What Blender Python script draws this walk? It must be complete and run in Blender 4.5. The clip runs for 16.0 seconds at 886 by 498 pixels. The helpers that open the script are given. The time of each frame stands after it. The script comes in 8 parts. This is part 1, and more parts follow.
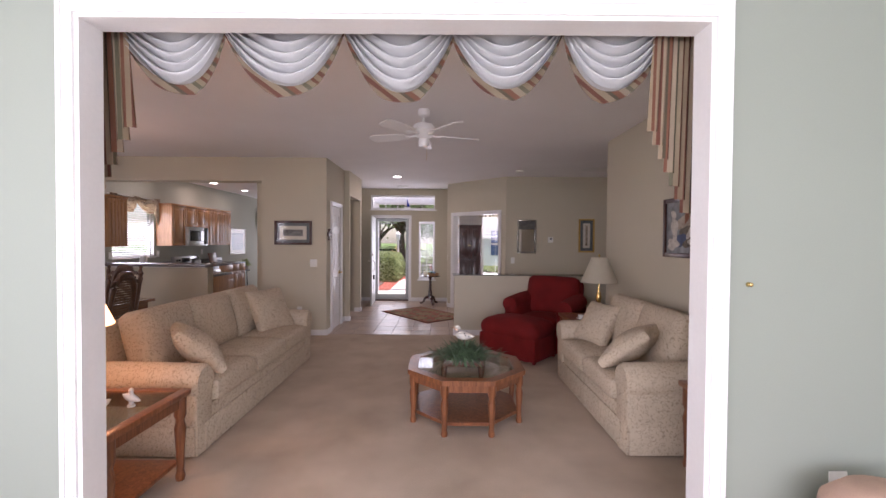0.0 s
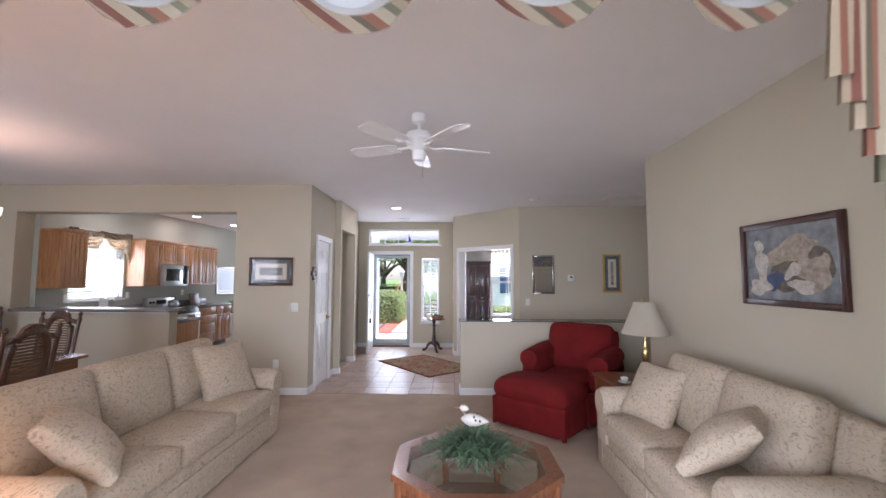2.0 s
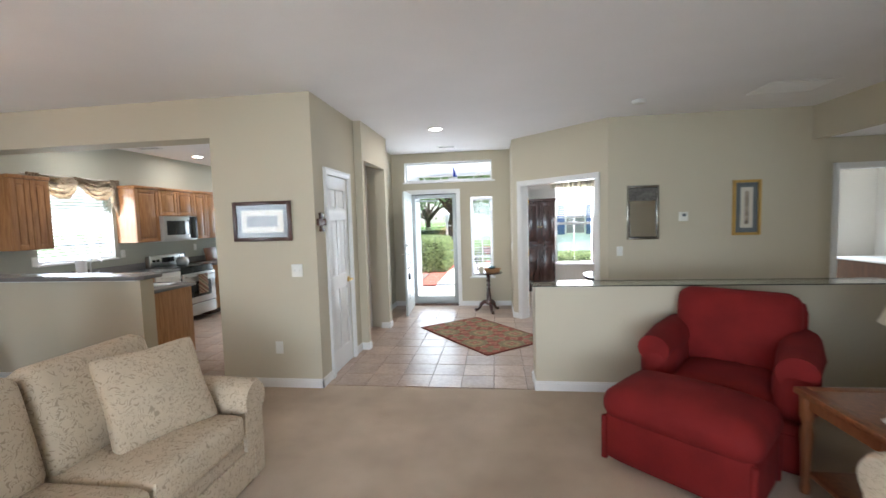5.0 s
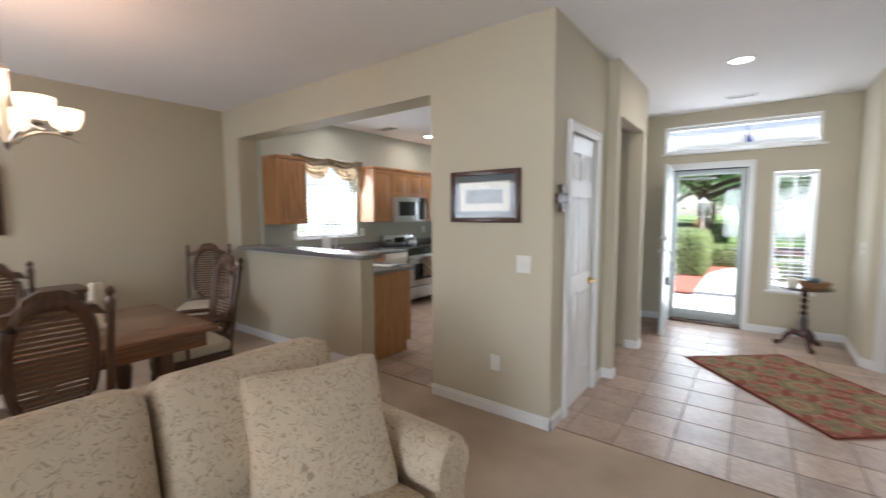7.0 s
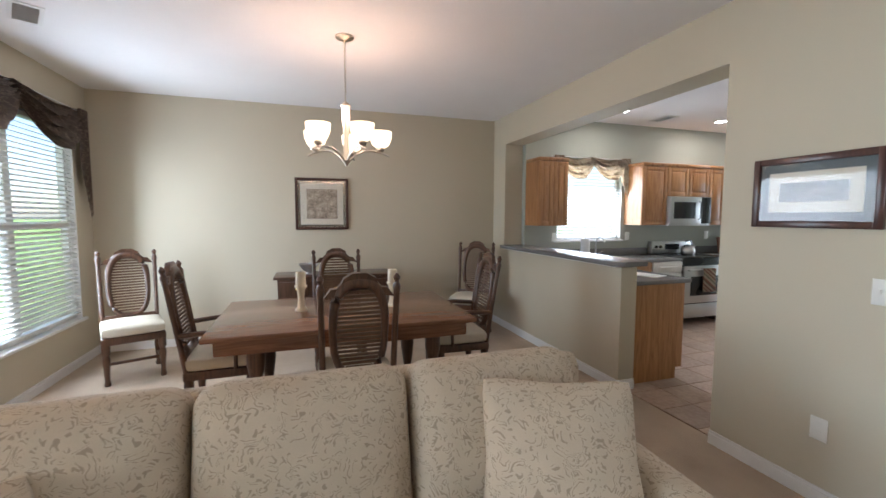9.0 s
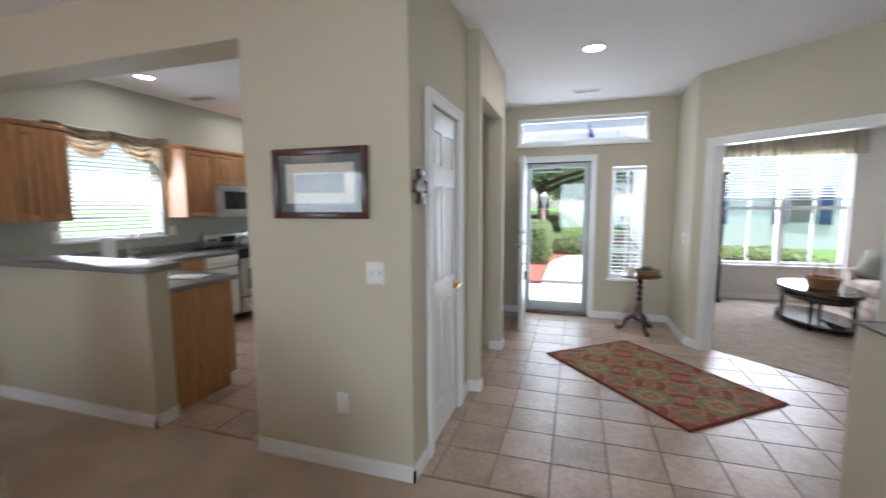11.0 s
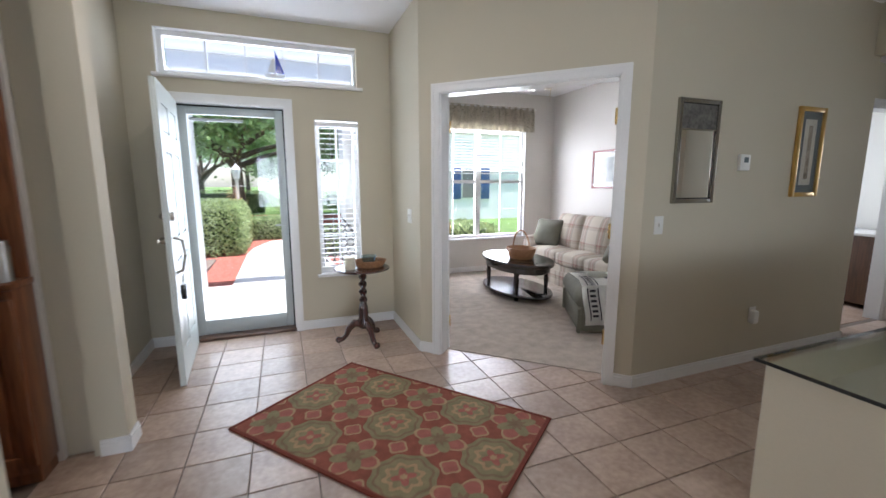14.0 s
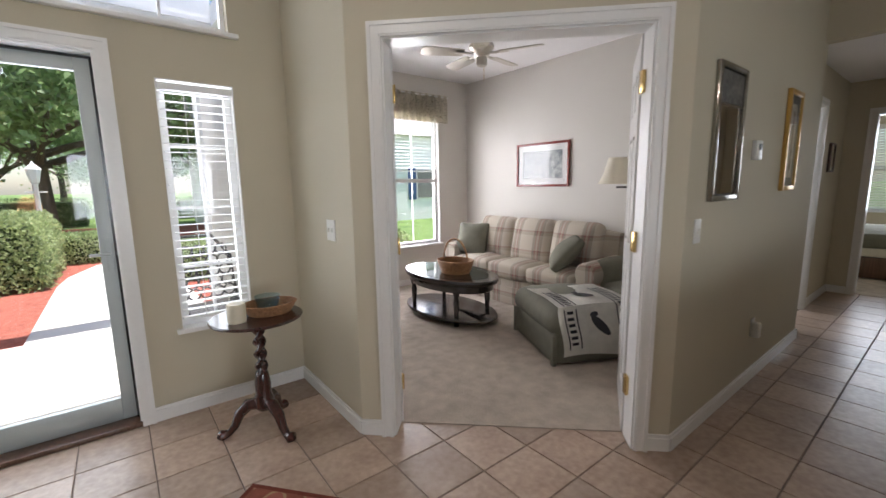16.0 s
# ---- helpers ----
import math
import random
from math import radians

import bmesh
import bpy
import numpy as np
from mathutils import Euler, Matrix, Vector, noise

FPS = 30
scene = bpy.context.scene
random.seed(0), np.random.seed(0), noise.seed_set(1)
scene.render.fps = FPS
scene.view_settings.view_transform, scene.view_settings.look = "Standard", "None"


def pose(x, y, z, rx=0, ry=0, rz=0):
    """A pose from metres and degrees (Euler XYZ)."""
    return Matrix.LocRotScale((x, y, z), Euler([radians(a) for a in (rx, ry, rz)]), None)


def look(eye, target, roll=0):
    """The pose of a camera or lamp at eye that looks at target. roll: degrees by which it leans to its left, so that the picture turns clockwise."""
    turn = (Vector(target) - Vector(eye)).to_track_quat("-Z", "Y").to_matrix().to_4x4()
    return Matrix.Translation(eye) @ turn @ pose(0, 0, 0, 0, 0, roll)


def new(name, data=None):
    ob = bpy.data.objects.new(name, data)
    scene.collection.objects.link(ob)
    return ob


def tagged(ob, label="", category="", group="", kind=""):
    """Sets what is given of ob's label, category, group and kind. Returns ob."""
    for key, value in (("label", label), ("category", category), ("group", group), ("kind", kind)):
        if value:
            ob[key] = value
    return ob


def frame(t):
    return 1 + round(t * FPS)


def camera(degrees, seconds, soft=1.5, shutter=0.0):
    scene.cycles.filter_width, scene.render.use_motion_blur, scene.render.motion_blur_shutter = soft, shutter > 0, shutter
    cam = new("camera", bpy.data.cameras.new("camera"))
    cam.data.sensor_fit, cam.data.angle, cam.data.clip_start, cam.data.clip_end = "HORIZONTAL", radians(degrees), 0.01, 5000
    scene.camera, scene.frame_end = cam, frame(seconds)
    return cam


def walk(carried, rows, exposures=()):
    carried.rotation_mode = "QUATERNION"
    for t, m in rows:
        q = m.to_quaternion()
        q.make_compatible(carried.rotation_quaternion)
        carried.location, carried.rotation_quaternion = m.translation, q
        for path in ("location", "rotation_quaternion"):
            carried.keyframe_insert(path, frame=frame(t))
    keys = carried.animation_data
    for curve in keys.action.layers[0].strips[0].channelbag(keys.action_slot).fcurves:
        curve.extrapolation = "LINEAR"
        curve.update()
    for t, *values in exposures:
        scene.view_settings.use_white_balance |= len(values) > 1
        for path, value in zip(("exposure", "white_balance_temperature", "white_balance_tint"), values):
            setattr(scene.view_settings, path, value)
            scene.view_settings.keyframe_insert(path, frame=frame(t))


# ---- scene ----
cam = camera(93.9, 16.0, soft=1.5, shutter=0.4)
PATH = [
    (0, (0.478, 0.508, 1.47), (0.481, 2.508, 1.432), 0.4),
    (0.5, (0.51, 0.614, 1.467), (0.483, 2.614, 1.461), 0.7),
    (1, (0.461, 0.885, 1.485), (0.469, 2.882, 1.587), 0.7),
    (1.5, (0.487, 1.161, 1.475), (0.497, 3.16, 1.529), 0.1),
    (2, (0.525, 1.483, 1.508), (0.492, 3.478, 1.647), 0.2),
    (2.5, (0.551, 1.788, 1.492), (0.565, 3.785, 1.599), 0.2),
    (3, (0.479, 2.086, 1.514), (0.54, 4.084, 1.591), -0.2),
    (3.2, (0.465, 2.17, 1.503), (0.498, 4.169, 1.564), -0.8),
    (5.3, (0.252, 3.471, 1.551), (-0.114, 5.431, 1.402), -0.8),
    (5.5, (0.165, 3.604, 1.495), (-0.297, 5.547, 1.387), -0.1),
    (6, (0.038, 3.883, 1.471), (-0.621, 5.763, 1.302), -0.3),
    (6.5, (-0.152, 4.157, 1.462), (-0.964, 5.974, 1.268), -1.0),
    (7, (-0.27, 4.33, 1.464), (-1.467, 5.924, 1.293), -0.3),
    (7.5, (-0.338, 4.457, 1.476), (-1.964, 5.61, 1.314), 0.2),
    (8, (-0.353, 4.486, 1.481), (-2.223, 5.176, 1.323), 0.2),
    (8.2, (-0.357, 4.443, 1.49), (-2.276, 4.984, 1.332), -0.1),
    (10.3, (-0.456, 4.718, 1.374), (-1.873, 6.117, 1.184), 0.5),
    (10.5, (-0.446, 4.805, 1.404), (-1.649, 6.39, 1.203), 0.4),
    (11, (-0.533, 4.982, 1.464), (-1.136, 6.877, 1.255), -0.3),
    (11.5, (-0.524, 5.233, 1.413), (-0.701, 7.213, 1.191), -0.6),
    (12, (-0.488, 5.529, 1.414), (-0.419, 7.513, 1.179), -0.6),
    (12.5, (-0.491, 5.75, 1.392), (-0.223, 7.714, 1.128), -0.4),
    (13, (-0.537, 6.044, 1.4), (-0.094, 7.973, 1.113), -0.2),
    (13.5, (-0.487, 6.319, 1.36), (0.105, 8.204, 1.053), -0.2),
    (14, (-0.408, 6.635, 1.368), (0.304, 8.478, 1.057), -0.1),
    (14.5, (-0.397, 6.95, 1.342), (0.527, 8.697, 1.036), 0.2),
    (15, (-0.385, 7.233, 1.348), (0.756, 8.844, 1.027), -0.4),
    (15.5, (-0.32, 7.553, 1.349), (0.905, 9.104, 1.043), -0.8),
    (16, (-0.337, 7.822, 1.342), (0.884, 9.376, 1.035), -0.9),
]
EXPO = [(0.0, 0.45, 6500, 34), (0.5, 0.4, 6500, 34), (1.0, 0.57, 6400, 30), (1.5, 0.79, 6250, 26), (2.0, 1.05, 5850, 24), (2.5, 1.32, 5750, 12), (3.0, 1.35, 5700, 10), (5.5, 1.34, 6000, 12), (6.5, 1.17, 6100, 14), (8.0, 1.24, 5870, 12), (10.5, 1.07, 5770, 12), (11.0, 0.92, 5800, 13), (12.5, 0.99, 5830, 14), (14.5, 0.91, 5900, 15), (16.0, 0.65, 6350, 16)]
walk(cam, [(t, look(eye, target, roll)) for t, eye, target, roll in PATH], EXPO)

# ---- world, sun and large lights ----
world = bpy.data.worlds.new("sky")
scene.world = world
world.use_nodes = True
wn = world.node_tree.nodes
sky = wn.new("ShaderNodeTexSky")
sky.sky_type = "NISHITA"
sky.sun_disc = False
sky.sun_elevation = radians(81)
sky.sun_rotation = radians(141)
wn["Background"].inputs["Strength"].default_value = 0.15
world.node_tree.links.new(sky.outputs["Color"], wn["Background"].inputs["Color"])

sun_data = bpy.data.lights.new("sun", "SUN")
sun_data.energy, sun_data.angle, sun_data.color = 5.0, radians(0.6), (1.0, 0.95, 0.88)
sun_ob = new("sun", sun_data)
sun_ob.matrix_world = look((2, -2.5, 20), (0, 0, 0))


INDOORS = 0.42  # lamps and window light beside the open sun


def window_light(name, eye, target, sx, sy, watts, color=(0.86, 0.94, 1.0)):
    data = bpy.data.lights.new(name, "AREA")
    data.shape, data.size, data.size_y, data.energy, data.color = "RECTANGLE", sx, sy, watts * INDOORS, color
    ob = new(name, data)
    ob.matrix_world = look(eye, target)
    return ob


def bulb_light(name, place, watts, radius=0.04, color=(1.0, 0.72, 0.45)):
    data = bpy.data.lights.new(name, "POINT")
    data.energy, data.shadow_soft_size, data.color = watts * INDOORS, radius, color
    ob = new(name, data)
    ob.location = place
    return ob


def down_light(name, place, watts, size=0.13, color=(1.0, 0.9, 0.78)):
    data = bpy.data.lights.new(name, "AREA")
    data.shape, data.size, data.energy, data.color = "DISK", size, watts * INDOORS, color
    ob = new(name, data)
    ob.location = place
    return ob


window_light("sunroom_daylight", (0.4, -2.3, 1.45), (0.4, 2.0, 2.6), 4.6, 1.9, 430)
# added fill lamp at an unseen west window, brightens the living room's east wall
window_light("sunroom_side_fill", (-2.25, 0.2, 1.45), (2.5, 4.0, 1.7), 2.6, 1.8, 110)
window_light("dining_window_daylight", (-4.47, 2.38, 1.3), (-3.8, 5.0, 1.2), 1.6, 1.5, 68)
window_light("kitchen_window_daylight", (-5.26, 8.17, 1.65), (-3.0, 8.17, 1.2), 1.0, 1.0, 38)
window_light("nook_window_daylight", (-4.0, 14.9, 1.4), (-4.0, 12.0, 1.2), 2.0, 1.6, 55)
window_light("front_door_daylight", (-0.77, 10.86, 1.1), (-0.77, 8.0, 0.8), 0.8, 1.9, 30)
window_light("transom_daylight", (-0.5, 10.80, 2.4), (-0.5, 8.0, 1.2), 1.5, 0.32, 10)
window_light("sidelight_daylight", (0.1, 10.80, 1.25), (0.1, 8.0, 0.8), 0.36, 1.4, 12)
window_light("den_window_daylight", (2.3, 12.60, 1.4), (2.3, 10.0, 1.0), 1.7, 1.7, 150, (0.97, 0.98, 1.0))
# added lamp before a solid wall, lights the bathroom and the hall end
window_light("bath_fill_lamp", (5.0, 10.4, 1.7), (4.8, 9.0, 1.2), 0.9, 1.0, 50)
# fill lamp added in the bedroom, also lifts the end of the hallway
window_light("bedroom_fill_lamp", (9.3, 8.2, 1.5), (7.0, 8.2, 1.0), 1.6, 1.4, 75)

# ---- materials ----
def material(name, color, rough=0.6, metal=0.0, vary=0.12, scale=6.0, fine=90.0, bump=0.05, dist=0.002, color2=None, coat=0.0, spec=0.5, island=0.0):
    """Principled material with colour variation at a broad and a fine scale and a fine relief."""
    m = bpy.data.materials.new(name)
    m.use_nodes = True
    t = m.node_tree
    n, ln = t.nodes, t.links
    b = n["Principled BSDF"]
    tc = n.new("ShaderNodeTexCoord")
    big = n.new("ShaderNodeTexNoise")
    big.inputs["Scale"].default_value, big.inputs["Detail"].default_value = scale, 3.0
    small = n.new("ShaderNodeTexNoise")
    small.inputs["Scale"].default_value, small.inputs["Detail"].default_value = fine, 2.0
    ln.new(tc.outputs["Object"], big.inputs["Vector"])
    ln.new(tc.outputs["Object"], small.inputs["Vector"])
    mixf = n.new("ShaderNodeMix")
    mixf.inputs[0].default_value = 0.45
    ln.new(big.outputs["Fac"], mixf.inputs[2])
    ln.new(small.outputs["Fac"], mixf.inputs[3])
    ramp = n.new("ShaderNodeValToRGB")
    lo = [c * (1 - vary) for c in color]
    hi = [min(1, c * (1 + vary)) for c in (color2 or color)]
    ramp.color_ramp.elements[0].position, ramp.color_ramp.elements[1].position = 0.3, 0.7
    ramp.color_ramp.elements[0].color, ramp.color_ramp.elements[1].color = (*lo, 1), (*hi, 1)
    ln.new(mixf.outputs[0], ramp.inputs["Fac"])
    ln.new(ramp.outputs["Color"], b.inputs["Base Color"])
    b.inputs["Roughness"].default_value, b.inputs["Metallic"].default_value = rough, metal
    b.inputs["Coat Weight"].default_value = coat
    b.inputs["Specular IOR Level"].default_value = spec
    if bump:
        bp = n.new("ShaderNodeBump")
        bp.inputs["Strength"].default_value, bp.inputs["Distance"].default_value = bump, dist
        ln.new(small.outputs["Fac"], bp.inputs["Height"])
        ln.new(bp.outputs["Normal"], b.inputs["Normal"])
    return m


def wood(name, dark, light, rough=0.3, scale=3.0, axis=2, coat=0.3):
    m = bpy.data.materials.new(name)
    m.use_nodes = True
    t = m.node_tree
    n, ln = t.nodes, t.links
    b = n["Principled BSDF"]
    tc, mp = n.new("ShaderNodeTexCoord"), n.new("ShaderNodeMapping")
    sc = [14.0, 14.0, 14.0]
    sc[axis] = 1.0
    mp.inputs["Scale"].default_value = sc
    ln.new(tc.outputs["Object"], mp.inputs["Vector"])
    g = n.new("ShaderNodeTexNoise")
    g.inputs["Scale"].default_value, g.inputs["Detail"].default_value, g.inputs["Distortion"].default_value = scale, 6.0, 1.2
    ln.new(mp.outputs["Vector"], g.inputs["Vector"])
    info = n.new("ShaderNodeObjectInfo")
    add = n.new("ShaderNodeMath")
    add.operation = "MULTIPLY_ADD"
    add.inputs[1].default_value = 0.12
    ln.new(info.outputs["Random"], add.inputs[0])
    ln.new(g.outputs["Fac"], add.inputs[2])
    r = n.new("ShaderNodeValToRGB")
    r.color_ramp.elements[0].position, r.color_ramp.elements[1].position = 0.36, 0.74
    r.color_ramp.elements[0].color, r.color_ramp.elements[1].color = (*dark, 1), (*light, 1)
    ln.new(add.outputs[0], r.inputs["Fac"])
    ln.new(r.outputs["Color"], b.inputs["Base Color"])
    b.inputs["Roughness"].default_value, b.inputs["Coat Weight"].default_value, b.inputs["Coat Roughness"].default_value = rough, coat, 0.15
    bp = n.new("ShaderNodeBump")
    bp.inputs["Strength"].default_value, bp.inputs["Distance"].default_value = 0.08, 0.001
    ln.new(g.outputs["Fac"], bp.inputs["Height"])
    ln.new(bp.outputs["Normal"], b.inputs["Normal"])
    return m


def glass(name, tint=(1, 1, 1), rough=0.0, gloss=0.03):
    """A thin pane: mostly clear, with mirror-like gloss that grows at a grazing angle."""
    m = bpy.data.materials.new(name)
    m.use_nodes = True
    t = m.node_tree
    n, ln = t.nodes, t.links
    n.remove(n["Principled BSDF"])
    tr, gl, mx, fr = n.new("ShaderNodeBsdfTransparent"), n.new("ShaderNodeBsdfGlossy"), n.new("ShaderNodeMixShader"), n.new("ShaderNodeLayerWeight")
    pw, ma = n.new("ShaderNodeMath"), n.new("ShaderNodeMath")
    pw.operation, ma.operation = "POWER", "MULTIPLY_ADD"
    pw.inputs[1].default_value, ma.inputs[1].default_value, ma.inputs[2].default_value = 4.0, 0.7, gloss
    tr.inputs["Color"].default_value = (*tint, 1)
    gl.inputs["Roughness"].default_value = rough
    fr.inputs["Blend"].default_value = 0.5
    ln.new(fr.outputs["Facing"], pw.inputs[0])
    ln.new(pw.outputs[0], ma.inputs[0])
    ln.new(ma.outputs[0], mx.inputs["Fac"])
    ln.new(tr.outputs["BSDF"], mx.inputs[1])
    ln.new(gl.outputs["BSDF"], mx.inputs[2])
    ln.new(mx.outputs["Shader"], n["Material Output"].inputs["Surface"])
    return m


def glow(name, color, strength, base=(0.9, 0.9, 0.88)):
    m = bpy.data.materials.new(name)
    m.use_nodes = True
    b = m.node_tree.nodes["Principled BSDF"]
    b.inputs["Base Color"].default_value = (*base, 1)
    b.inputs["Emission Color"].default_value = (*color, 1)
    b.inputs["Emission Strength"].default_value = strength
    b.inputs["Roughness"].default_value = 0.3
    return m


def fabric_floral(name, base, leaf, scale=26.0, thresh=0.56):
    """Woven cloth with a scattered leaf-like figure."""
    m = material(name, base, rough=0.9, vary=0.08, scale=12, fine=400, bump=0.25, dist=0.001, spec=0.2)
    t = m.node_tree
    n, ln = t.nodes, t.links
    b = n["Principled BSDF"]
    src = b.inputs["Base Color"].links[0].from_socket
    tc = n.new("ShaderNodeTexCoord")
    w = n.new("ShaderNodeTexNoise")
    w.inputs["Scale"].default_value = 9.0
    ln.new(tc.outputs["Object"], w.inputs["Vector"])
    mixv = n.new("ShaderNodeMix")
    mixv.data_type = "VECTOR"
    mixv.inputs["Factor"].default_value = 0.12
    ln.new(tc.outputs["Object"], mixv.inputs[4])
    ln.new(w.outputs["Color"], mixv.inputs[5])
    v = n.new("ShaderNodeTexNoise")
    v.inputs["Scale"].default_value, v.inputs["Detail"].default_value, v.inputs["Distortion"].default_value = scale, 0.0, 0.6
    ln.new(mixv.outputs[1], v.inputs["Vector"])
    v2 = n.new("ShaderNodeTexNoise")
    v2.inputs["Scale"].default_value, v2.inputs["Detail"].default_value = scale * 1.7, 0.0
    ln.new(tc.outputs["Object"], v2.inputs["Vector"])
    off, lt = n.new("ShaderNodeMath"), n.new("ShaderNodeMath")
    off.operation, lt.operation = "PINGPONG", "LESS_THAN"
    off.inputs[1].default_value = 0.085
    lt.inputs[1].default_value = 0.024
    ln.new(v.outputs["Fac"], off.inputs[0])
    ln.new(off.outputs[0], lt.inputs[0])
    gt = n.new("ShaderNodeMath")
    gt.operation = "GREATER_THAN"
    gt.inputs[1].default_value = thresh - 0.09
    ln.new(v2.outputs["Fac"], gt.inputs[0])
    mul = n.new("ShaderNodeMath")
    mul.operation = "MULTIPLY"
    ln.new(lt.outputs[0], mul.inputs[0])
    ln.new(gt.outputs[0], mul.inputs[1])
    soft = n.new("ShaderNodeMath")
    soft.operation = "MULTIPLY"
    soft.inputs[1].default_value = 0.7
    ln.new(mul.outputs[0], soft.inputs[0])
    mc = n.new("ShaderNodeMix")
    mc.data_type = "RGBA"
    ln.new(soft.outputs[0], mc.inputs[0])
    ln.new(src, mc.inputs[6])
    mc.inputs[7].default_value = (*leaf, 1)
    ln.new(mc.outputs[2], b.inputs["Base Color"])
    return m


def fabric_stripes(name, bands, period, axis=0, rough=0.85, slant=0.0):
    """Cloth with coloured stripes: bands is a list of (position 0..1, colour)."""
    m = bpy.data.materials.new(name)
    m.use_nodes = True
    t = m.node_tree
    n, ln = t.nodes, t.links
    b = n["Principled BSDF"]
    tc, sep = n.new("ShaderNodeTexCoord"), n.new("ShaderNodeSeparateXYZ")
    ln.new(tc.outputs["Object"], sep.inputs[0])
    d = n.new("ShaderNodeMath")
    d.operation = "DIVIDE"
    d.inputs[1].default_value = period
    lean = n.new("ShaderNodeMath")
    lean.operation = "MULTIPLY_ADD"
    lean.inputs[1].default_value = slant
    ln.new(sep.outputs[2], lean.inputs[0])
    ln.new(sep.outputs[axis], lean.inputs[2])
    ln.new(lean.outputs[0], d.inputs[0])
    f = n.new("ShaderNodeMath")
    f.operation = "FRACT"
    ln.new(d.outputs[0], f.inputs[0])
    r = n.new("ShaderNodeValToRGB")
    r.color_ramp.interpolation = "CONSTANT"
    while len(r.color_ramp.elements) < len(bands):
        r.color_ramp.elements.new(0.5)
    for e, (p, c) in zip(r.color_ramp.elements, bands):
        e.position, e.color = p, (*c, 1)
    ln.new(f.outputs[0], r.inputs["Fac"])
    ln.new(r.outputs["Color"], b.inputs["Base Color"])
    b.inputs["Roughness"].default_value = rough
    nz = n.new("ShaderNodeTexNoise")
    nz.inputs["Scale"].default_value = 300
    ln.new(tc.outputs["Object"], nz.inputs["Vector"])
    bp = n.new("ShaderNodeBump")
    bp.inputs["Strength"].default_value, bp.inputs["Distance"].default_value = 0.2, 0.001
    ln.new(nz.outputs["Fac"], bp.inputs["Height"])
    ln.new(bp.outputs["Normal"], b.inputs["Normal"])
    return m


M_WALL = material("beige_wall_paint", (0.56, 0.505, 0.385), rough=0.75, vary=0.03, scale=1.5, fine=160, bump=0.06, dist=0.001)
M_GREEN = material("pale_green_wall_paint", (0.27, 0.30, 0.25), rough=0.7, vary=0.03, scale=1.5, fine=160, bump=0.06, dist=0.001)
M_GREY = material("pale_grey_wall_paint", (0.68, 0.65, 0.60), rough=0.75, vary=0.03, scale=1.5, fine=160, bump=0.06, dist=0.001)
M_KIT = material("kitchen_grey_green_paint", (0.44, 0.45, 0.385), rough=0.75, vary=0.03, scale=1.5, fine=160, bump=0.06, dist=0.001)
M_CEIL = material("white_ceiling_paint", (0.88, 0.865, 0.865), rough=0.9, vary=0.03, scale=2.0, fine=140, bump=0.15, dist=0.002)
M_TRIM = material("white_gloss_paint", (0.80, 0.79, 0.77), rough=0.3, vary=0.03, scale=3, fine=60, bump=0.02)
M_CARPET = material("beige_carpet", (0.46, 0.36, 0.265), color2=(0.57, 0.46, 0.355), rough=1.0, vary=0.14, scale=2.2, fine=260, bump=0.9, dist=0.006, spec=0.1)
M_DENCARPET = material("taupe_carpet", (0.50, 0.43, 0.355), rough=1.0, vary=0.25, scale=9.0, fine=220, bump=0.9, dist=0.008, spec=0.1)
M_TILE = material("tan_ceramic_tile", (0.42, 0.29, 0.21), color2=(0.54, 0.40, 0.31), rough=0.22, vary=0.10, scale=5.0, fine=40, bump=0.05, dist=0.002)
M_GROUT = material("brown_grout", (0.20, 0.155, 0.125), rough=0.95, vary=0.15, scale=8, fine=200, bump=0.3)
M_GLASS = glass("window_glass")
M_FROST = material("white_door_paint", (0.78, 0.77, 0.75), rough=0.28, vary=0.03, scale=3, fine=60, bump=0.02)
M_BRASS = material("polished_brass", (0.72, 0.52, 0.22), rough=0.22, metal=1.0, vary=0.06, bump=0)
M_NICKEL = material("brushed_nickel", (0.60, 0.56, 0.50), rough=0.28, metal=1.0, vary=0.05, bump=0)
M_STEEL = material("stainless_steel", (0.60, 0.60, 0.60), rough=0.3, metal=1.0, vary=0.05, bump=0)
M_BLACK = material("black_enamel", (0.02, 0.02, 0.02), rough=0.2, vary=0.2, bump=0)
M_OAK = wood("golden_oak", (0.30, 0.13, 0.045), (0.50, 0.255, 0.105), rough=0.35)
M_CHERRY = wood("cherry_wood", (0.13, 0.042, 0.016), (0.27, 0.10, 0.04), rough=0.32, coat=0.25)
M_MAHOG = wood("dark_mahogany", (0.028, 0.010, 0.008), (0.075, 0.024, 0.017), rough=0.25, coat=0.5)
M_DINWOOD = wood("brown_dining_wood", (0.055, 0.026, 0.014), (0.125, 0.06, 0.033), rough=0.35, coat=0.3)
M_TABLEWOOD = wood("dining_tabletop_wood", (0.14, 0.055, 0.025), (0.27, 0.115, 0.055), rough=0.25, coat=0.5, axis=1)
M_ESPRESSO = wood("espresso_wood", (0.010, 0.007, 0.006), (0.03, 0.018, 0.014), rough=0.2, coat=0.5)
M_COUNTER = material("grey_laminate", (0.19, 0.18, 0.175), rough=0.25, vary=0.2, scale=60, fine=300, bump=0.01)
M_SOFA = fabric_floral("cream_floral_fabric", (0.56, 0.465, 0.345), (0.29, 0.225, 0.16), scale=30.0)
M_RED = material("red_velvet", (0.165, 0.010, 0.009), rough=0.85, vary=0.25, scale=6, fine=300, bump=0.3, spec=0.25)
M_BLIND = material("white_vinyl_slat", (0.85, 0.85, 0.83), rough=0.45, vary=0.02, bump=0)
